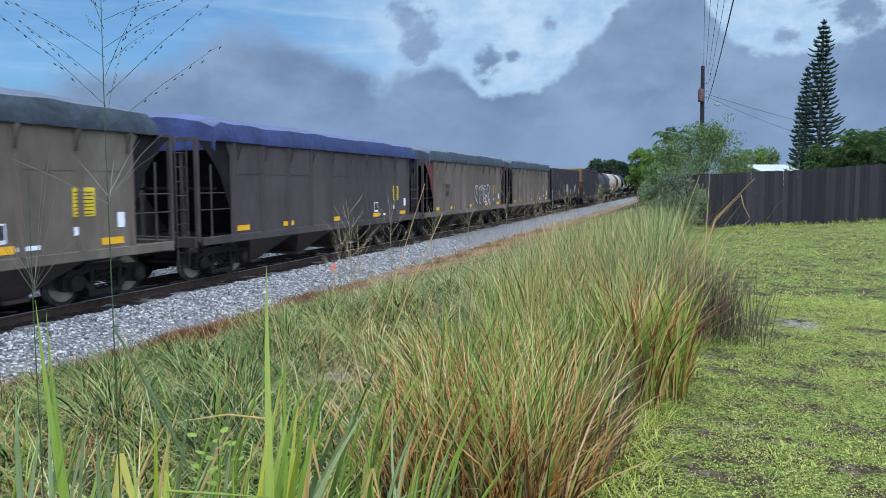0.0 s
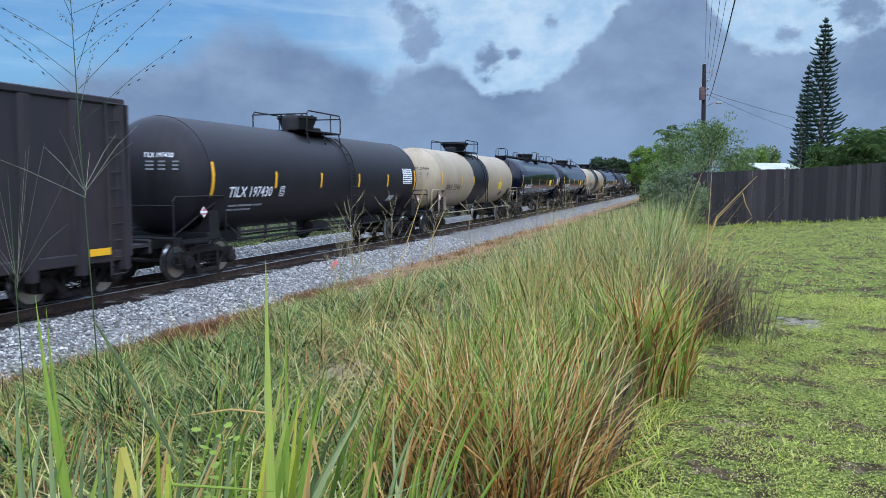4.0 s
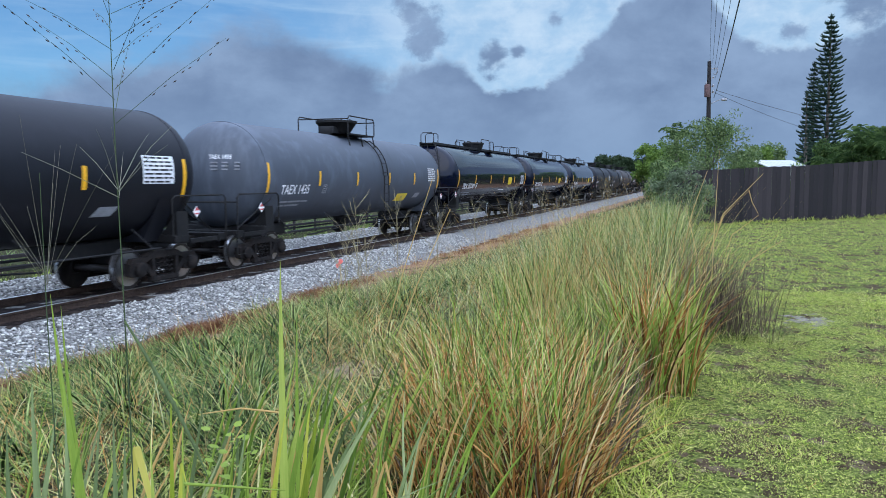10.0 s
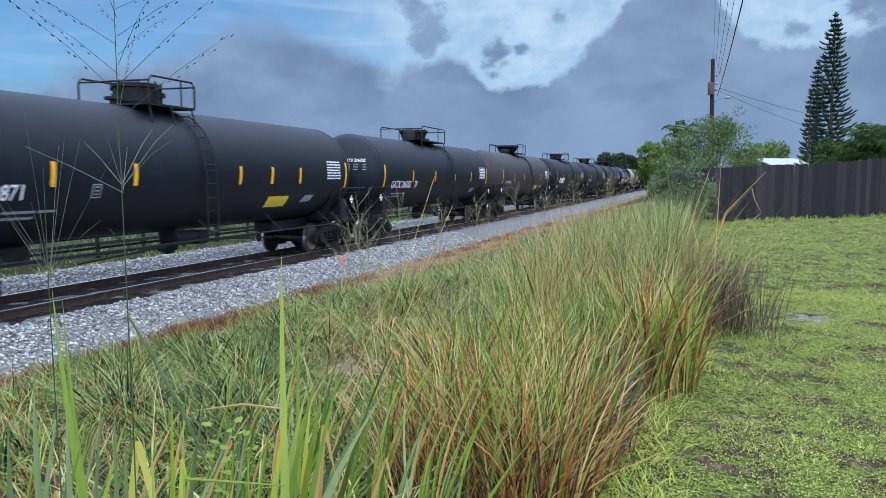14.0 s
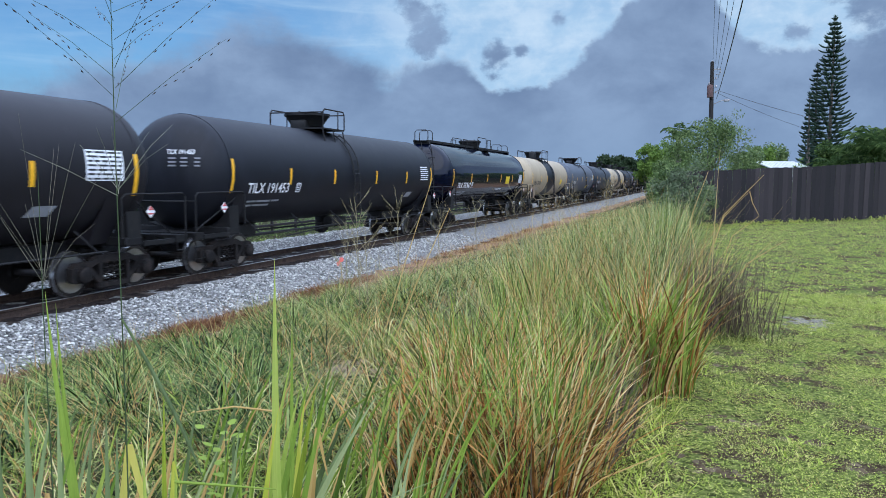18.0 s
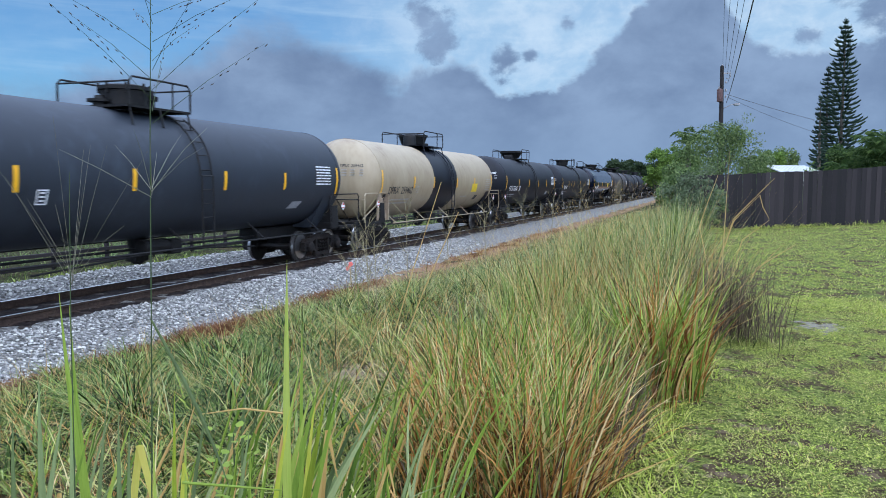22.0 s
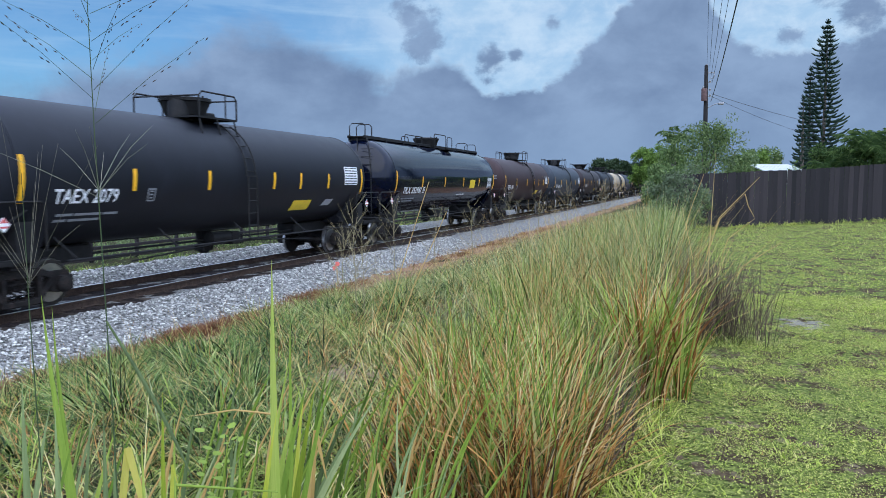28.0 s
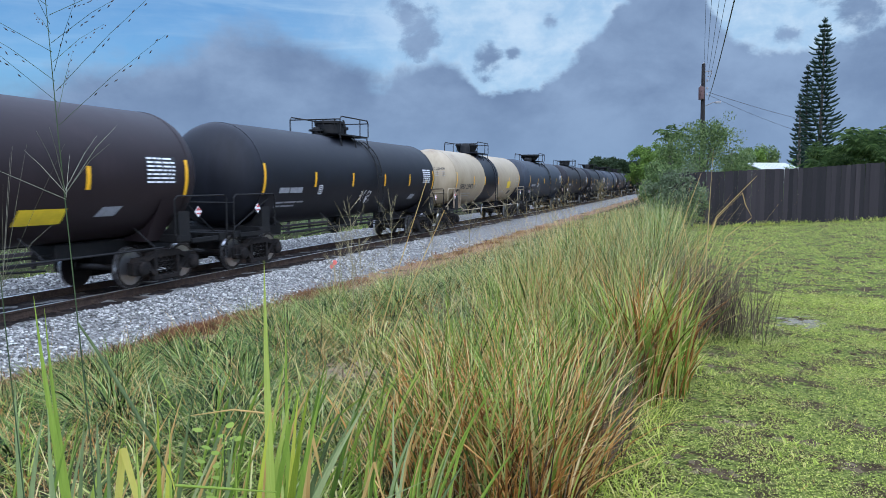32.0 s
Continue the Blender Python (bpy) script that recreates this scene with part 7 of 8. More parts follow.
CANES = []
G_RUST = leafmat("rust_leaf", ((0.30, 0.12, 0.035), (0.46, 0.21, 0.06), (0.55, 0.32, 0.11)), 0.7, 0.2, 1.2)


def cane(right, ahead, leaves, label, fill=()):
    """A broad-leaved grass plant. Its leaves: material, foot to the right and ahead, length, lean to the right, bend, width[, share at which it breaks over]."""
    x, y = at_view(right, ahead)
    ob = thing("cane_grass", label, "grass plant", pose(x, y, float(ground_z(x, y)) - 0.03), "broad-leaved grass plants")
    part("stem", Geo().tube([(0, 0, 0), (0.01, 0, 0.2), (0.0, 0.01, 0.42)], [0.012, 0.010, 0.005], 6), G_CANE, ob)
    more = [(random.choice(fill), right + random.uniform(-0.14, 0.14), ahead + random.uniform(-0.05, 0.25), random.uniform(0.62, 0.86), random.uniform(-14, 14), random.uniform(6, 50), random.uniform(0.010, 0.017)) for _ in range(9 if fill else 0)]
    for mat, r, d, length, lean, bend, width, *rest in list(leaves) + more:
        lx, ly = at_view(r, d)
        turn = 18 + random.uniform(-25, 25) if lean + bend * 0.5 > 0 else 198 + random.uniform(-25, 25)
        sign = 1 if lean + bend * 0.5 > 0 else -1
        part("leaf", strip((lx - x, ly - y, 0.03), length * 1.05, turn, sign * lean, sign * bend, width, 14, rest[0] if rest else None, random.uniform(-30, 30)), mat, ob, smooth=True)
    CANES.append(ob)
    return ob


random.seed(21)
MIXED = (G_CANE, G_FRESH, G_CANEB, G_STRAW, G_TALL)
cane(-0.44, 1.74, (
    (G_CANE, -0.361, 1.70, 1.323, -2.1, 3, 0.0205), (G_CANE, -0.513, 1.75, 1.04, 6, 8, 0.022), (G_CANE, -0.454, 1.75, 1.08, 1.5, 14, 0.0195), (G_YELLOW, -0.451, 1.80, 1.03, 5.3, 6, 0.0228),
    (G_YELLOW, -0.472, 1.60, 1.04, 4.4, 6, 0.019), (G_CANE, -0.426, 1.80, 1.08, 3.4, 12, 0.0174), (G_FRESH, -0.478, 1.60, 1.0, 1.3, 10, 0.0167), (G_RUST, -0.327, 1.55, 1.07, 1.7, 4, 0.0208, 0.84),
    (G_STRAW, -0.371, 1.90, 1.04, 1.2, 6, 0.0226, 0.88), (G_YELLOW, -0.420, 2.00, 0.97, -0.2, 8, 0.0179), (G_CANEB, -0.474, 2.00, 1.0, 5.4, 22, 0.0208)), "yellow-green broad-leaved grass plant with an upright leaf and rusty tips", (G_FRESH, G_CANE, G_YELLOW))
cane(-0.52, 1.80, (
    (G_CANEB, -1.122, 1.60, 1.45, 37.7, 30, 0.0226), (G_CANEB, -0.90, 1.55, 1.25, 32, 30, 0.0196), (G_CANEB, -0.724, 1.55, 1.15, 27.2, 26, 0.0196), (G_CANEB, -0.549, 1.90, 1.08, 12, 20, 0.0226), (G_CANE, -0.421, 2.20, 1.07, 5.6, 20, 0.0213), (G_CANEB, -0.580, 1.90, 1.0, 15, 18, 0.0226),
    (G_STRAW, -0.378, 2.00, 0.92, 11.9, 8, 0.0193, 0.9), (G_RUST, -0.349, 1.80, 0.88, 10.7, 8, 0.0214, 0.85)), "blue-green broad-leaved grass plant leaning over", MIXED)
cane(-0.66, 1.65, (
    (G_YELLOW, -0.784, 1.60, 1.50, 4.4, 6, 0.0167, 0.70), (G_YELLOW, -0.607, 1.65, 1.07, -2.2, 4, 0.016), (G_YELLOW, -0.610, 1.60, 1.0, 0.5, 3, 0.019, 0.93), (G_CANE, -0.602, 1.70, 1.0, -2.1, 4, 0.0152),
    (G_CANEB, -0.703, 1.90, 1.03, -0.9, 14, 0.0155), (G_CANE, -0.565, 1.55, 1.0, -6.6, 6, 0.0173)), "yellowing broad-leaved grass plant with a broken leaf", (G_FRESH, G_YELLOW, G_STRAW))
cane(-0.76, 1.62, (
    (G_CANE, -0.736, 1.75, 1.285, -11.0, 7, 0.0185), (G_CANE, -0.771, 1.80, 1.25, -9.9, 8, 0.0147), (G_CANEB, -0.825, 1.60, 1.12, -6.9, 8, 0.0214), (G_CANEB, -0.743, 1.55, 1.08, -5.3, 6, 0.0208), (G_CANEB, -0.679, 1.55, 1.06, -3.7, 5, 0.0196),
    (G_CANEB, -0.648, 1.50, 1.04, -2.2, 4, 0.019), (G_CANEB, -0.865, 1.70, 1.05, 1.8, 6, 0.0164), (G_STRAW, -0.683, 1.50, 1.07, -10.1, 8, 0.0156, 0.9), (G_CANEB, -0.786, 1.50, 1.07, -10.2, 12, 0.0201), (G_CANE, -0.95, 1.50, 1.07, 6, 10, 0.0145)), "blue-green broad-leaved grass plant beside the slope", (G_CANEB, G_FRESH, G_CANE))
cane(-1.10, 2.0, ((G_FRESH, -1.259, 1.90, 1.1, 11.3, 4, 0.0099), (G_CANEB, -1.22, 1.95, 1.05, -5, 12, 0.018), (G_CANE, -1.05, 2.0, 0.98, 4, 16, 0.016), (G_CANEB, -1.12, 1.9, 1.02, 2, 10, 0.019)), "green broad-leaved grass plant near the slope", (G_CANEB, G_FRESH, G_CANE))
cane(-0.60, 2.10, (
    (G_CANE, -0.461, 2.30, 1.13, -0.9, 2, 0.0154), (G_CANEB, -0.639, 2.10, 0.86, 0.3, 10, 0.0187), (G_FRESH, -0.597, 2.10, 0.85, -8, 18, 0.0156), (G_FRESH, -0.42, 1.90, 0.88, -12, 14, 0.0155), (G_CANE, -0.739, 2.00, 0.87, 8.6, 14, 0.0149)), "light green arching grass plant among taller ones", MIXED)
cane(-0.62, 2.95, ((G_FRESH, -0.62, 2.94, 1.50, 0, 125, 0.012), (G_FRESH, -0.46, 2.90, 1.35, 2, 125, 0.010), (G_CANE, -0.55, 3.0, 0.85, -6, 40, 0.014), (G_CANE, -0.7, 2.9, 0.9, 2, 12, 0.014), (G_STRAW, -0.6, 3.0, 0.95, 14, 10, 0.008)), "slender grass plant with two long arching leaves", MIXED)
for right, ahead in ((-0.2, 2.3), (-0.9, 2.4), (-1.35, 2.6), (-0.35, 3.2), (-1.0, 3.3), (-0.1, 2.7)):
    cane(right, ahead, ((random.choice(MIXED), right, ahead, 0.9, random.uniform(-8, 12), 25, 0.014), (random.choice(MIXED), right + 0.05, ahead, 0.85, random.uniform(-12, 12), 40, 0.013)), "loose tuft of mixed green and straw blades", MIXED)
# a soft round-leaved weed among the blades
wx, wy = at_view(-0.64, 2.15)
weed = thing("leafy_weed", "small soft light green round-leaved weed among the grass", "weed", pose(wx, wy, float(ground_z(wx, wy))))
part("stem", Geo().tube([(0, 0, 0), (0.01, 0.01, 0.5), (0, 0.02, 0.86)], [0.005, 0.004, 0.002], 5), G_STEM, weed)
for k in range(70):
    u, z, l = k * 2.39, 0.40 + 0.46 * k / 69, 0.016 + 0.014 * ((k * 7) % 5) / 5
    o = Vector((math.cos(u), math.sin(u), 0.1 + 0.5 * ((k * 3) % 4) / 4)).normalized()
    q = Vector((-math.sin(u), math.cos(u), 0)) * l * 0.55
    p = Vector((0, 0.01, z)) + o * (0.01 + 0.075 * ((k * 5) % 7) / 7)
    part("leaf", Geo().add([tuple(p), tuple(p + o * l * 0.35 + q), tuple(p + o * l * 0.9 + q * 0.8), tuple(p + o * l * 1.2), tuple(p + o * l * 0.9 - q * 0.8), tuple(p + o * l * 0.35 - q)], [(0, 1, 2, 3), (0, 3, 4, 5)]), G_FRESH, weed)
# fallen straw stalks


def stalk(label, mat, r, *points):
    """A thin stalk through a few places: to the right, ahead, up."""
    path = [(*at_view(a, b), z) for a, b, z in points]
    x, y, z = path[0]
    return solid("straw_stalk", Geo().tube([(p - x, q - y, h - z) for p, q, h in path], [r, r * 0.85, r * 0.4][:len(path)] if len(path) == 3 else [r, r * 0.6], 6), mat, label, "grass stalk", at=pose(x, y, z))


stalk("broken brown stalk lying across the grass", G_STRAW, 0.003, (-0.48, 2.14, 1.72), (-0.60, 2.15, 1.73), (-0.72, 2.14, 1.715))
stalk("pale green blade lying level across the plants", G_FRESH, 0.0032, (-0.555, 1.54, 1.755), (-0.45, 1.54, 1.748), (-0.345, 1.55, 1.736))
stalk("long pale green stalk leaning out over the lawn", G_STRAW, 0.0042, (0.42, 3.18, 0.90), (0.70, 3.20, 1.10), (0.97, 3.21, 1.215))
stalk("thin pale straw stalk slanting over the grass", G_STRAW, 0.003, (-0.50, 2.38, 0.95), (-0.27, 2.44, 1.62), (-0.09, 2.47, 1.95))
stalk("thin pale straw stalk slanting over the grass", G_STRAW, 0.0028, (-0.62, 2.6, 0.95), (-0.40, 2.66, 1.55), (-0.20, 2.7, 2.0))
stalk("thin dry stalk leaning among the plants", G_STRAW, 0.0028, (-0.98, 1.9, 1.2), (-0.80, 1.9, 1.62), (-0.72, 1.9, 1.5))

for feet, mid, tip in (((3.0, 9.0, 1.0), (3.28, 9.0, 1.98), (3.74, 9.0, 2.46)), ((3.05, 9.2, 1.0), (3.36, 9.2, 1.95), (3.66, 9.2, 2.26)), ((3.1, 8.8, 1.0), (3.32, 8.8, 1.75), (3.62, 8.8, 1.98)), ((2.85, 9.4, 1.0), (3.05, 9.4, 2.0), (3.22, 9.4, 2.5)), ((3.2, 8.6, 0.95), (3.42, 8.6, 1.45), (3.85, 8.6, 1.72))):
    stalk("long dry straw stalk leaning out before the fence", G_STRAW, 0.0055, feet, mid, tip)
stalk("bent tip of a dry straw stalk", G_STRAW, 0.005, (3.66, 9.2, 2.26), (3.70, 9.2, 2.12), (3.78, 9.2, 1.98))

SEEDS = []


def seed_grass(x, y, height, node, label, side=1.0, seed=3, panicle=True, whorl=8):
    """A tall grass culm with a whorl of fine branches at the node and a loose panicle of dark seeds above."""
    rng = random.Random(seed)
    z = float(ground_z(x, y)) - 0.03
    ob = thing("seed_grass", label, "grass plant", pose(x, y, z), "tall seeding grass stems")
    part("stalk", Geo().tube([(0, 0, 0), (0.004, 0, height * 0.3), (0.0, 0.003, height * 0.6), (-0.004, 0, height * 0.85), (-0.006, 0.002, height)], [0.0017, 0.0015, 0.0012, 0.0009, 0.0005], 6), G_STEM, ob)
    for k in range(whorl):
        a = k * 2.39 + rng.uniform(-0.3, 0.3)
        l, up = (rng.uniform(0.10, 0.19), radians(rng.uniform(22, 60))) if panicle else (rng.uniform(0.14, 0.30), radians(rng.uniform(45, 80)))
        d = Vector((math.cos(a) * math.cos(up), math.sin(a) * math.cos(up), math.sin(up)))
        p0 = Vector((0, 0, node + rng.uniform(-0.01, 0.015)))
        p1, p2 = p0 + d * l * 0.6, p0 + d * l + Vector((0, 0, -0.02 * rng.random()))
        part("branch", Geo().tube([tuple(p0), tuple(p1), tuple(p2)], [0.0006, 0.0004, 0.0002] if panicle else [0.0004, 0.0003, 0.0002], 4), G_PALE if panicle else G_DUST, ob)
    for k in range(15 if panicle else 0):
        zz = node + 0.12 + (height - node - 0.16) * (k / 14) ** 0.9
        a = k * 2.39 + rng.uniform(-0.4, 0.4)
        l = (0.25 - 0.13 * k / 14) * rng.uniform(0.8, 1.15)
        up = radians(rng.uniform(22, 46))
        d = Vector((math.cos(a) * math.cos(up), math.sin(a) * math.cos(up), math.sin(up)))
        p0 = Vector((0, 0, zz))
        tip = p0 + d * l
        part("branch", Geo().tube([tuple(p0), tuple(p0 + d * l * 0.5 + Vector((0, 0, 0.006))), tuple(tip)], [0.0005, 0.0004, 0.0002], 4), G_STEM, ob)
        g = Geo()
        for q in range(9):
            s = 0.35 + 0.65 * q / 8
            c = p0 + d * l * s + Vector((rng.uniform(-1, 1), rng.uniform(-1, 1), rng.uniform(-1, 1))) * 0.004
            e = (d + Vector((rng.uniform(-0.3, 0.3), rng.uniform(-0.3, 0.3), 0.1))).normalized()
            u = e.orthogonal().normalized()
            w = e.cross(u)
            r, hl = 0.0012, 0.0046
            g.add([tuple(c - e * hl), tuple(c + u * r), tuple(c + w * r), tuple(c - u * r), tuple(c - w * r), tuple(c + e * hl)], [(0, 1, 2), (0, 2, 3), (0, 3, 4), (0, 4, 1), (5, 2, 1), (5, 3, 2), (5, 4, 3), (5, 1, 4)])
        part("seed_spray", g, G_SEED, ob)
    part("leaf", strip((0, 0, height * 0.32), 0.42, 18 * side, 25, 25, 0.012), G_CANE, ob, smooth=True)
    if panicle:
        part("leaf", strip((0, 0, 1.35), 0.33, 18, 150, 10, 0.0075), G_CANEB, ob, "broken leaf hanging from the stalk", smooth=True)
    SEEDS.append(ob)
    return ob


seed_grass(-0.945, 1.07, 1.96, 1.572, "tall thin seeding grass stem with dark seeds before the train", 1, 3)
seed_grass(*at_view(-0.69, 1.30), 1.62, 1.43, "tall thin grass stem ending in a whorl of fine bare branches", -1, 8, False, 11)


def twig_weed(x, y, height, seed):
    rng = random.Random(seed)
    z = float(ground_z(x, y)) - 0.03
    ob = thing("twig_weed", "bare dry branching weed standing in the grass", "weed", pose(x, y, z, 0, 0, rng.uniform(0, 360)), "bare dry weeds on the slope")
    part("stem", Geo().tube([(0, 0, 0), (0.02, 0.01, height * 0.5), (0.06, 0.02, height)], [0.007, 0.005, 0.0015], 5), G_TWIG, ob)
    for k in range(16):
        s = 0.28 + 0.68 * k / 15
        a, l, up = k * 2.39, height * (0.52 - 0.36 * s) * rng.uniform(0.8, 1.2), radians(rng.uniform(42, 66))
        d = Vector((math.cos(a) * math.cos(up), math.sin(a) * math.cos(up), math.sin(up)))
        p0 = Vector((0.06 * s, 0.02 * s, height * s))
        g = Geo().tube([tuple(p0), tuple(p0 + d * l * 0.55), tuple(p0 + d * l + Vector((0, 0, 0.03)))], [0.0032, 0.0022, 0.0010], 4)
        for q in range(3):
            b = p0 + d * l * (0.4 + 0.2 * q)
            e = (d + Vector((rng.uniform(-0.6, 0.6), rng.uniform(-0.6, 0.6), 0.2))).normalized()
            g.tube([tuple(b), tuple(b + e * l * 0.35)], [0.0020, 0.0008], 4)
        part("twig", g, G_TWIG, ob)
    return ob


for i, (x, y, h) in enumerate(((-4.6, 10.0, 1.75), (-4.2, 9.4, 1.35), (-5.4, 13.5, 1.9), (-5.0, 14.6, 1.6), (-4.7, 16.5, 1.6), (-4.9, 21, 1.9), (-4.4, 22.5, 1.7), (-4.2, 27, 1.9), (-3.3, 31, 1.9), (-6.3, 13.0, 1.5), (-3.4, 20.0, 1.3), (-3.8, 34.0, 2.0))):
    twig_weed(x, y, h, 40 + i)
for x, y, l, hd, ln in ((-3.1, 7.2, 1.9, 20, 17), (-2.6, 6.1, 1.6, 18, 22)):
    solid("straw_stalk", Geo().tube([(0, 0, 0), (l * 0.5 * math.sin(radians(ln)), 0.02, l * 0.5), (l * math.sin(radians(ln)), 0.04, l * math.cos(radians(ln)))], [0.007, 0.005, 0.003], 6), G_STRAW, "long pale straw stalk leaning over the slope", "grass stalk", at=pose(x, y, float(ground_z(x, y)) - 0.02, 0, 0, hd))

# ---------------------------------------------------------------- trees, bushes, pole, shed


def leaf_cloud(clumps, per, size, mat, name):
    """Leaves as small folded diamonds round clump centres (x, y, z, r)."""
    c = np.repeat(np.array(clumps), per, 0)
    n = len(c)
    d = RNG.normal(0, 1, (n, 3))
    d /= np.linalg.norm(d, axis=1)[:, None]
    pos = c[:, :3] + d * (c[:, 3:4] * RNG.uniform(0.35, 1.05, (n, 1)))
    a = RNG.normal(0, 1, (n, 3)) + d * 0.6 + [0, 0, 0.25]
    a /= np.linalg.norm(a, axis=1)[:, None]
    b = np.cross(a, RNG.normal(0, 1, (n, 3)))
    b /= np.linalg.norm(b, axis=1)[:, None]
    nn = np.cross(a, b)
    s = size * RNG.uniform(0.6, 1.3, (n, 1))
    v = np.stack([pos - a * s, pos + b * s * 0.42 + nn * s * 0.12, pos + a * s, pos - b * s * 0.42 + nn * s * 0.12], 1)
    i = np.arange(n)[:, None] * 4
    f = np.concatenate([i + [0, 1, 2], i + [0, 2, 3]])
    return raw_mesh(name, v.reshape(-1, 3), f, mat, False)


def leafy(name, label, category, x, y, w, d, h, mat, seed, per=90, size=0.09, clumps=40, base=None, trunk=0.08, low=0.25, group=""):
    rng = random.Random(seed)
    z = base if base is not None else float(ground_z(x, y))
    ob = thing(name, label, category, pose(x, y, z - 0.05), group)
    cl, limbs = [], Geo()
    limbs.tube([(0, 0, 0), (0.05, 0.03, h * 0.3), (-0.03, 0.06, h * 0.7)], [trunk, trunk * 0.8, trunk * 0.3], 7)
    for k in range(clumps):
        a, r = rng.uniform(0, 6.283), rng.uniform(0.1, 1) ** 0.6
        u = rng.uniform(low, 1)
        shape = math.sqrt(max(0.04, 1 - ((u - 0.45) / 0.62) ** 2))
        p = (math.cos(a) * r * w / 2 * shape, math.sin(a) * r * d / 2 * shape, h * u * rng.uniform(0.88, 1.06))
        cl.append((*p, rng.uniform(0.10, 0.20) * min(w, h)))
        if k % 2 == 0:
            limbs.tube([(0, 0, h * min(0.6, u * 0.5)), (p[0] * 0.5, p[1] * 0.5, h * u * 0.62), p], [trunk * 0.45, trunk * 0.28, trunk * 0.08], 5)
    part("trunk", limbs, BARK, ob)
    crown = new("crown", leaf_cloud(cl, per, size, mat, "crown"))
    crown.parent = ob
    return ob


leafy("bush", "large grey-green bush behind the board fence", "bush", *at_view(11.6, 34), 4.2, 3.5, 3.9, L_BUSH, 1, 330, 0.055, 64)
leafy("bush", "airy pale green shrub behind the board fence", "bush", *at_view(13.2, 34.5), 1.9, 1.8, 4.2, leafmat("pale_leaf", ((0.10, 0.15, 0.07), (0.16, 0.22, 0.11), (0.24, 0.30, 0.17))), 2, 45, 0.07, 34, None, 0.04)
leafy("bush", "feathery grey-green shrub standing before the end of the board fence", "bush", *at_view(7.5, 24.2), 1.9, 1.4, 2.0, leafmat("feathery_leaf", ((0.075, 0.105, 0.052), (0.12, 0.16, 0.085), (0.19, 0.22, 0.13))), 12, 75, 0.055, 40, None, 0.03, 0.3)
leafy("bush", "low olive shrub among the tall grass by the fence", "bush", *at_view(8.3, 25.0), 1.3, 1.1, 1.35, L_BUSH, 13, 80, 0.05, 26, None, 0.03, 0.2)
leafy("bush", "dark green bush behind the fence", "bush", *at_view(14.0, 33), 2.0, 2.0, 1.75, L_BUSH, 3, 120, 0.08, 30)
leafy("bush", "grey-green bush at the fence's end", "bush", *at_view(9.4, 31.5), 2.2, 2.2, 1.95, L_BUSH, 4, 140, 0.08, 34)
leafy("bush", "trackside bush half hidden by tall grass", "bush", *at_view(11.6, 40), 2.2, 2.5, 2.6, L_BUSH, 5, 140, 0.09, 34)
for k, (rt, ah, w, h) in enumerate(((19.9, 68, 3.0, 3.6), (21.9, 76, 3.4, 3.5), (24.4, 85, 3.6, 3.6), (18.0, 60, 2.4, 2.6))):
    leafy("bush", "green bush beside the distant track", "bush", *at_view(rt, ah), w, w, h, L_BUSH, 60 + k, 130, 0.13, 34, 0.2, 0.1, 0.08)
for k, (rt, ah, w, h, m) in enumerate(((24.6, 93, 3.2, 6.2, L_TREE), (27.2, 95, 3.4, 6.4, L_TREE), (29.6, 97, 3.4, 5.6, L_TREE))):
    leafy("tree", "bright green leafy tree beyond the bushes", "tree", *at_view(rt, ah), w, w, h, m, 70 + k, 170, 0.16, 40, 0.5, 0.14, 0.35)
for k, (rt, ah, w, h) in enumerate(((31.5, 150, 7, 6.2), (34.0, 148, 5, 6.8), (37, 150, 6, 5.8))):
    leafy("tree", "distant dark tree by the track", "tree", *at_view(rt, ah), w, w, h, L_FAR, 80 + k, 150, 0.3, 36, 0.4, 0.2, 0.3)
for k in range(7):
    rt = 44 + k * 3.4
    leafy("tree", "green tree in the distance behind the shed", "tree", *at_view(rt, 112 + (k % 3) * 4), 6.0, 5, 5.6 + (k % 3) * 0.5, L_TREE if k % 2 else L_BUSH, 90 + k, 130, 0.22, 34, 0.9, 0.15, 0.25)
leafy("bush", "dark broad-leaved bush under the pines", "bush", *at_view(28.6, 56), 4.0, 4, 3.5, L_PALM, 7, 150, 0.13, 44)
leafy("bush", "yellow-green weeds behind the fence", "bush", *at_view(18.6, 41), 3.2, 2, 1.9, L_TREE, 8, 140, 0.07, 30)
leafy("bush", "dark green bush beneath the palms", "bush", *at_view(21.0, 38), 4.6, 3, 2.7, L_PALM, 9, 150, 0.1, 44)

# far line of scrub across the track
cl = []
for k in range(260):
    yy = -30 + k * 1.6 + random.uniform(-0.8, 0.8)
    xx = -52 - 0.05 * yy + random.uniform(-6, 6)
    cl.append((xx, yy, -0.7 + random.uniform(0.3, 2.0), random.uniform(0.8, 1.5)))
tagged(new("far_scrub", leaf_cloud(cl, 90, 0.28, L_FAR, "far_scrub")), "low dark green scrub across the field beyond the track", "scrub", kind="stuff")


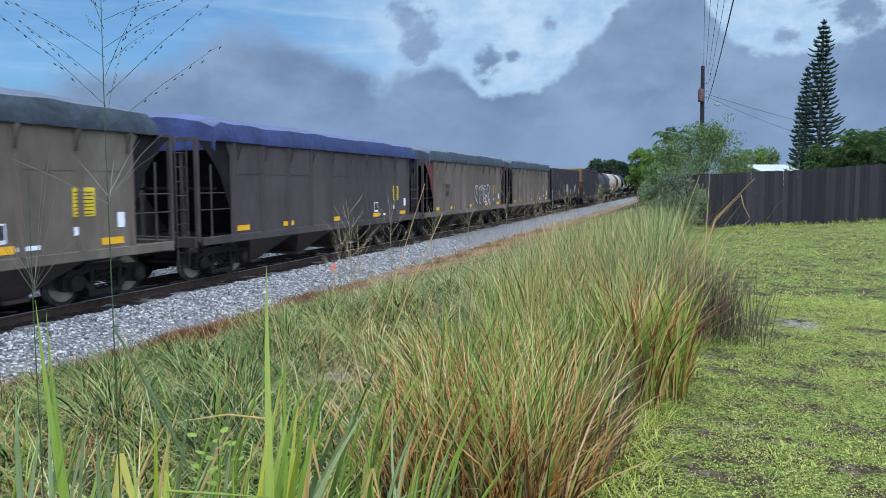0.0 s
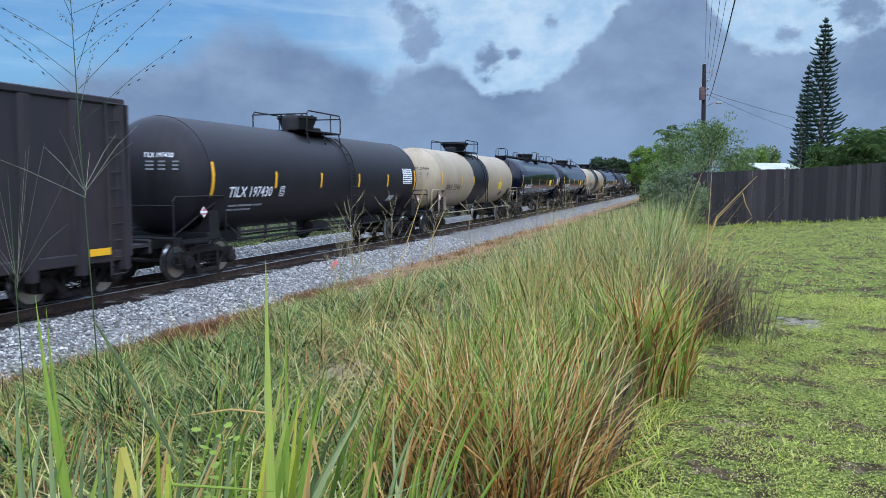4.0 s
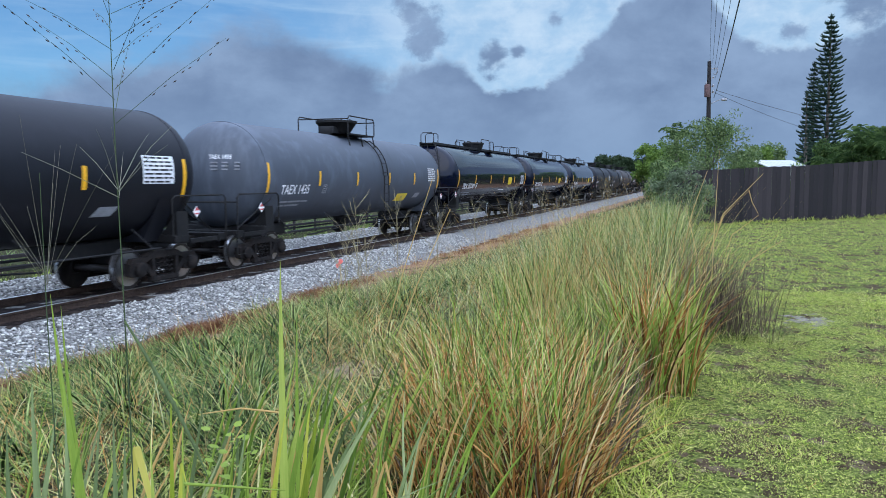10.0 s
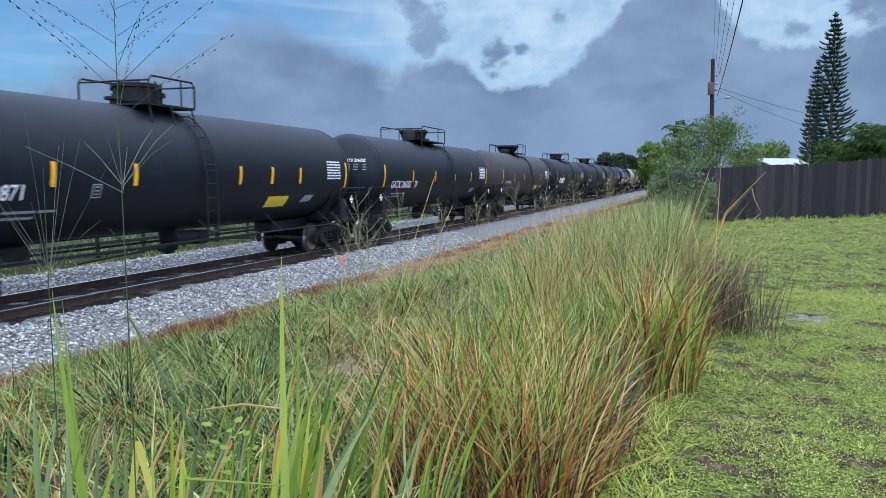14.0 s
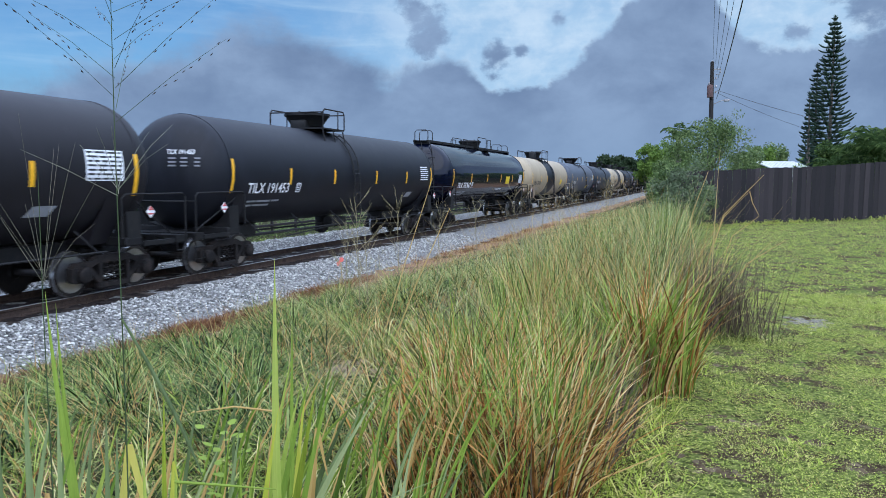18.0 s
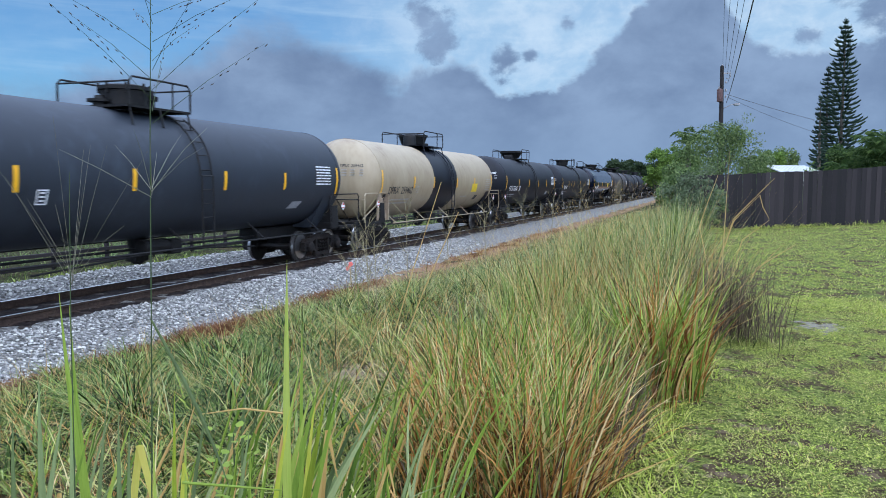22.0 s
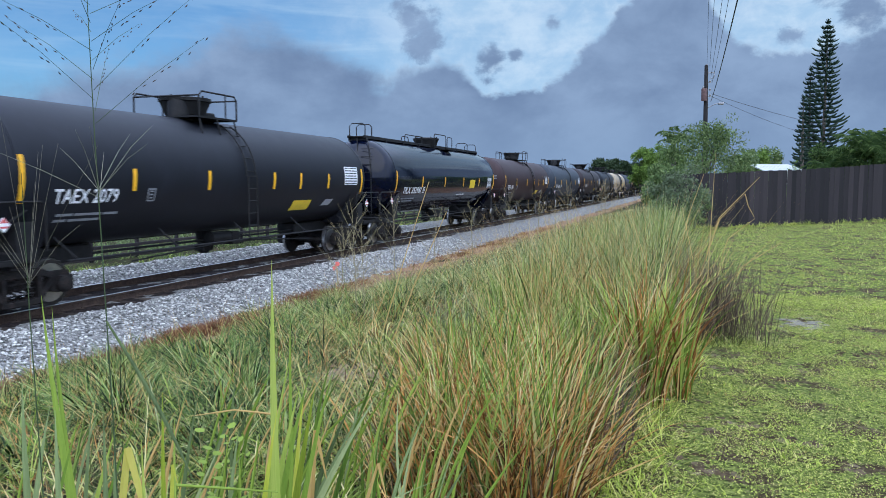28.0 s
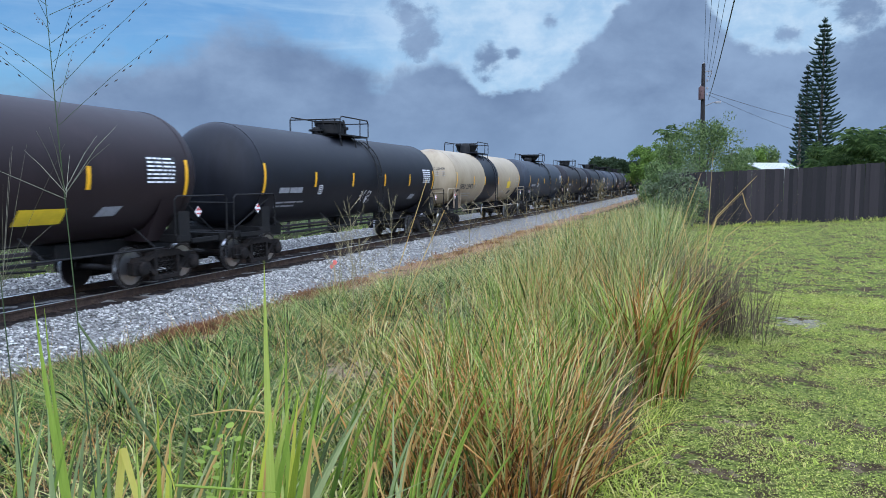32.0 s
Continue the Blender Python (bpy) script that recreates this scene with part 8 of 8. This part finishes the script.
def norfolk_pine(right, ahead, height, spread, seed, lean=0.0, arms=7):
    rng = random.Random(seed)
    x, y = at_view(right, ahead)
    ob = thing("norfolk_pine", "tall dark green pine with tiered upturned branches", "tree", pose(x, y, LAWN - 0.05, 0, lean), "tall pines behind the fence")
    part("trunk", Geo().tube([(0, 0, 0), (0.05, 0, height * 0.5), (0, 0, height)], [0.24, 0.15, 0.03], 9), BARK, ob)
    tiers = int(height / 0.45)
    tip_v, tip_c = [], []
    for t in range(tiers):
        u = 0.10 + 0.90 * t / (tiers - 1)
        z = height * u
        reach = spread * (0.08 + 0.92 * max(0.0, 1 - u) ** 0.46) * (0.7 + 0.3 * min(1, u / 0.2)) * rng.uniform(0.82, 1.1)
        g = Geo()
        for k in range(arms):
            a = k * 6.283 / arms + t * 0.53 + rng.uniform(-0.2, 0.2)
            l = reach * rng.uniform(0.45, 1.12)
            if rng.random() < 0.08:
                l *= 0.5
            pts, rad = [], []
            for q in range(6):
                s = q / 5
                droop = -0.10 * l * math.sin(s * 2.2) + 0.26 * l * s ** 3
                pts.append((math.cos(a) * l * s, math.sin(a) * l * s, z + droop))
                rad.append((0.045 if s < 0.25 else 0.125 * (1 if q < 5 else 0.6)) * (0.55 + 0.45 * (1 - u)))
            g.tube(pts, rad, 6)
            for q in range(6, 26):
                s = q / 26
                p = Vector((math.cos(a) * l * s, math.sin(a) * l * s, z - 0.10 * l * math.sin(s * 2.2) + 0.26 * l * s ** 3))
                o = rng.choice((-1, 1))
                e = (Vector((math.cos(a + o * 0.9), math.sin(a + o * 0.9), rng.uniform(0.5, 1.6)))).normalized() * rng.uniform(0.18, 0.38)
                sd = Vector((-math.sin(a), math.cos(a), 0.2)) * 0.035
                g.add([tuple(p - sd), tuple(p + sd), tuple(p + e)], [(0, 1, 2)])
        part("branch_tier", g, L_PINE, ob, smooth=False)
    g = Geo().tube([(0, 0, height), (0, 0, height + 0.45)], [0.05, 0.02], 5)
    for k in range(8):
        g.tube([(0, 0, height + 0.1 + 0.03 * k), (math.cos(k * 2.4) * 0.22, math.sin(k * 2.4) * 0.22, height + 0.28 + 0.03 * k)], [0.035, 0.02], 4)
    part("leader", g, L_PINE, ob)
    return ob


norfolk_pine(37.2, 75, 17.0, 2.55, 5, 0.2, 10)
norfolk_pine(36.75, 77, 12.8, 1.6, 6, 0.0, 8)
norfolk_pine(34.8, 74, 9.6, 1.3, 7, -0.5, 5)


def palm(right, ahead, h, n, length, seed, mat):
    rng = random.Random(seed)
    x, y = at_view(right, ahead)
    ob = thing("palm", "green palm with arching fronds behind the board fence", "palm", pose(x, y, LAWN - 0.05), "palms behind the fence")
    part("trunk", Geo().tube([(0, 0, 0), (0.05, 0, h * 0.5), (0, 0, h)], [0.17, 0.14, 0.12], 9), BARK, ob)
    for k in range(n):
        a, up, l = k * 2.39, rng.uniform(0.45, 1.55), length * rng.uniform(0.7, 1.1)
        g = Geo()
        prev, spine = Vector((0, 0, h)), []
        for q in range(9):
            e = up - 1.5 * (q / 8) ** 1.6
            spine.append(prev.copy())
            prev = prev + Vector((math.cos(a) * math.cos(e), math.sin(a) * math.cos(e), math.sin(e))) * (l / 8)
        g.tube([tuple(p) for p in spine], [0.03 - 0.003 * q for q in range(9)], 4)
        for q in range(1, 34, 2):
            s = q / 34 * 8
            i = min(7, int(s))
            p = spine[i].lerp(spine[i + 1], s - i)
            t = (spine[i + 1] - spine[i]).normalized()
            sd = t.cross(Vector((0, 0, 1))).normalized()
            ll = l * 0.30 * (1 - 0.55 * abs(q / 34 - 0.4))
            for o in (-1, 1):
                e = (sd * o + t * 0.75 + Vector((0, 0, rng.uniform(-0.9, 0.1)))).normalized() * ll
                wv = t * 0.009
                g.add([tuple(p - wv), tuple(p + wv), tuple(p + e * 0.6 + wv + Vector((0, 0, 0.02))), tuple(p + e - Vector((0, 0, ll * 0.22)))], [(0, 1, 2), (0, 2, 3)])
        part("frond", g, mat, ob)
    return ob


palm(19.9, 36, 2.7, 30, 1.75, 3, L_PALM)
palm(21.4, 37, 2.9, 28, 1.8, 4, L_PALM)
palm(18.8, 37, 1.9, 28, 1.45, 5, L_PALM)
palm(23.0, 38, 2.7, 26, 1.9, 6, L_PALM)
leafy("bush", "dark undergrowth round the palm stems behind the fence", "bush", *at_view(20.6, 35.2), 4.0, 1.6, 2.5, L_PALM, 14, 170, 0.075, 46)
palm(11.0, 36.5, 3.5, 14, 1.1, 7, L_PALM)

# utility pole line
PX, PY = 0.82, 62.1


def utility_pole(x, y, with_can, label):
    ob = thing("utility_pole", label, "utility pole", pose(x, y, LAWN - 0.1, 0, -0.8), "poles of the power line")
    part("pole", Geo().tube([(0, 0, 0), (0, 0, 5), (0, 0, 10.55)], [0.20, 0.18, 0.14], 12), POLE, ob, smooth=True)
    part("insulator_bracket", Geo().box(0.0, 0.62, -0.04, 0.04, 9.95, 10.03).tube([(0.55, 0, 10.0), (0.62, 0, 9.75), (0.50, 0, 9.55), (0.30, 0, 9.62)], 0.035, 6), GREYMETAL, ob)
    for z in (10.6, 9.35, 8.75, 8.3):
        part("insulator", Geo().revolve([(z - 0.12, 0.03), (z - 0.10, 0.08), (z - 0.04, 0.05), (z, 0.09), (z + 0.06, 0.04)], "z", 8, (0.02 if z > 10.4 else 0.30, 0, 0)).tube([(0, 0, z - 0.08), (0.02 if z > 10.4 else 0.30, 0, z - 0.08)], 0.02, 5), GREYMETAL, ob)
    if with_can:
        can = part("transformer", Geo().revolve([(7.85, 0.05), (7.86, 0.22), (8.75, 0.22), (8.80, 0.18), (8.84, 0.04)], "z", 14, (-0.12, -0.30, 0)).box(-0.2, 0.0, -0.2, 0.0, 8.1, 8.2), plain("rusty_transformer", (0.075, 0.036, 0.032), 0.7, 0.0, 0.4), ob, "rust-stained transformer can", True)
        part("bushing", Geo().revolve([(8.8, 0.04), (8.9, 0.06), (9.0, 0.03)], "z", 8, (-0.2, -0.35, 0)), GREYMETAL, can)
        part("lamp_arm", Geo().tube([(0.1, 0, 7.35), (0.7, 0, 7.62), (0.95, 0, 7.65)], 0.03, 6).box(0.9, 1.3, -0.1, 0.1, 7.55, 7.72, 0.03), GREYMETAL, ob)
    return ob


utility_pole(PX, PY, True, "dark wooden utility pole with a transformer behind the bushes")
utility_pole(PX + 0.05, -22, False, "dark wooden utility pole of the same line")


def wire(x0, y0, z0, x1, y1, z1, sag, r):
    n = 24
    pts = []
    for i in range(n + 1):
        s = i / n
        pts.append((x0 + (x1 - x0) * s, y0 + (y1 - y0) * s, z0 + (z1 - z0) * s - 4 * sag * s * (1 - s)))
    return solid("power_line", Geo().tube(pts, r, 5), WIRE, "black overhead cable strung from the pole", "cable", "overhead cables")


for dx, z, near, sag, r in ((-0.10, 11.4, -0.3, 1.1, 0.009), (0.10, 11.2, 0.0, 1.0, 0.011), (0.22, 10.6, 0.6, 0.9, 0.011), (0.30, 10.0, 0.9, 0.9, 0.010)):
    wire(PX + dx, PY, z, near, -22, z, sag, r)
wire(PX + 0.25, PY, 8.6, 0.95, -22, 8.3, 1.0, 0.02)
wire(PX + 0.3, PY, 9.2, *at_view(52, 88), 7.8, 0.5, 0.018)
wire(PX + 0.3, PY, 9.0, *at_view(46, 86), 6.8, 0.5, 0.014)

# white shed roof over the fence
sx, sy = at_view(26.4, 60)
shed = thing("shed", "small white metal shed behind the fence", "shed", pose(sx, sy, LAWN + 0.12, 0, 0, 20))
part("wall", Geo().box(-1.35, 1.35, -1.3, 1.3, -1.2, 2.30), ROOFW, shed)
part("roof", Geo().prism([(-1.5, 2.30), (1.4, 2.86), (1.4, 2.94), (-1.5, 2.38)], -1.75, 1.45, "x"), ROOFW, shed, "white ribbed metal roof")
for k in range(10):
    part("roof_rib", Geo().tube([(-1.35 + k * 0.3, -1.5, 2.39), (-1.35 + k * 0.3, 1.38, 2.945)], 0.015, 4), ROOFW, shed)


# how far the tall stems bend over in the wind, in degrees to the right
SWAY = ((0, 0.36), (1, -2.38), (2, -0.76), (3, -1.3), (3.5, -1.5), (5.5, -1.6), (6, -1.06), (7, -0.31), (8, 0.22), (9, -0.32), (10, -0.23), (11, 0.47), (12, -0.13), (14, 0.0), (17, 0.12), (18, 0.29), (19, 1.01), (20, 0.64), (21, 1.16), (22, 1.92), (23, -0.42), (24, 0.28), (25, -0.3), (27.5, -0.8), (28, -1.0), (29, -6.06), (30, -3.12), (31, -3.86), (32, -3.03))


def motions():
    for car, wheels, place in TRAIN:
        walk(car, [(t, pose(TRACK, place + train_shift(t), 0)) for t in np.arange(0, 32.01, 2.0)])
        # the wheels turn, frame by frame, while the car passes near
        first = next((f for f in range(0, 961) if place + train_shift(f / 30) < 30), None)
        if first is None:
            continue
        last = next((f for f in range(first, 961) if place + train_shift(f / 30) < -14), 960)
        if last - first < 2:
            continue
        turn = [(f / 30, (train_shift(first / 30) - train_shift(f / 30)) / 0.457) for f in range(first, last + 1)]
        if first > 0:
            turn = [(0.0, 0.0)] + turn
        if last < 960:
            turn.append((32.0, turn[-1][1]))
        for wheel, y in wheels:
            walk(wheel, [(t, Matrix.Translation((0, y, 0.457)) @ Matrix.Rotation(a, 4, "X")) for t, a in turn])
    ahead = Vector((-math.sin(radians(18.23)), math.cos(radians(18.23)), 0))
    for plants, share in ((SEEDS, 1.0), (CANES, 0.28)):
        for k, ob in enumerate(plants):
            at = ob.matrix_basis.copy()
            walk(ob, [(t, Matrix.Translation(at.translation) @ Matrix.Rotation(radians(a * share * (1 - 0.15 * (k % 3))), 4, ahead) @ at.to_3x3().to_4x4()) for t, a in SWAY])


motions()
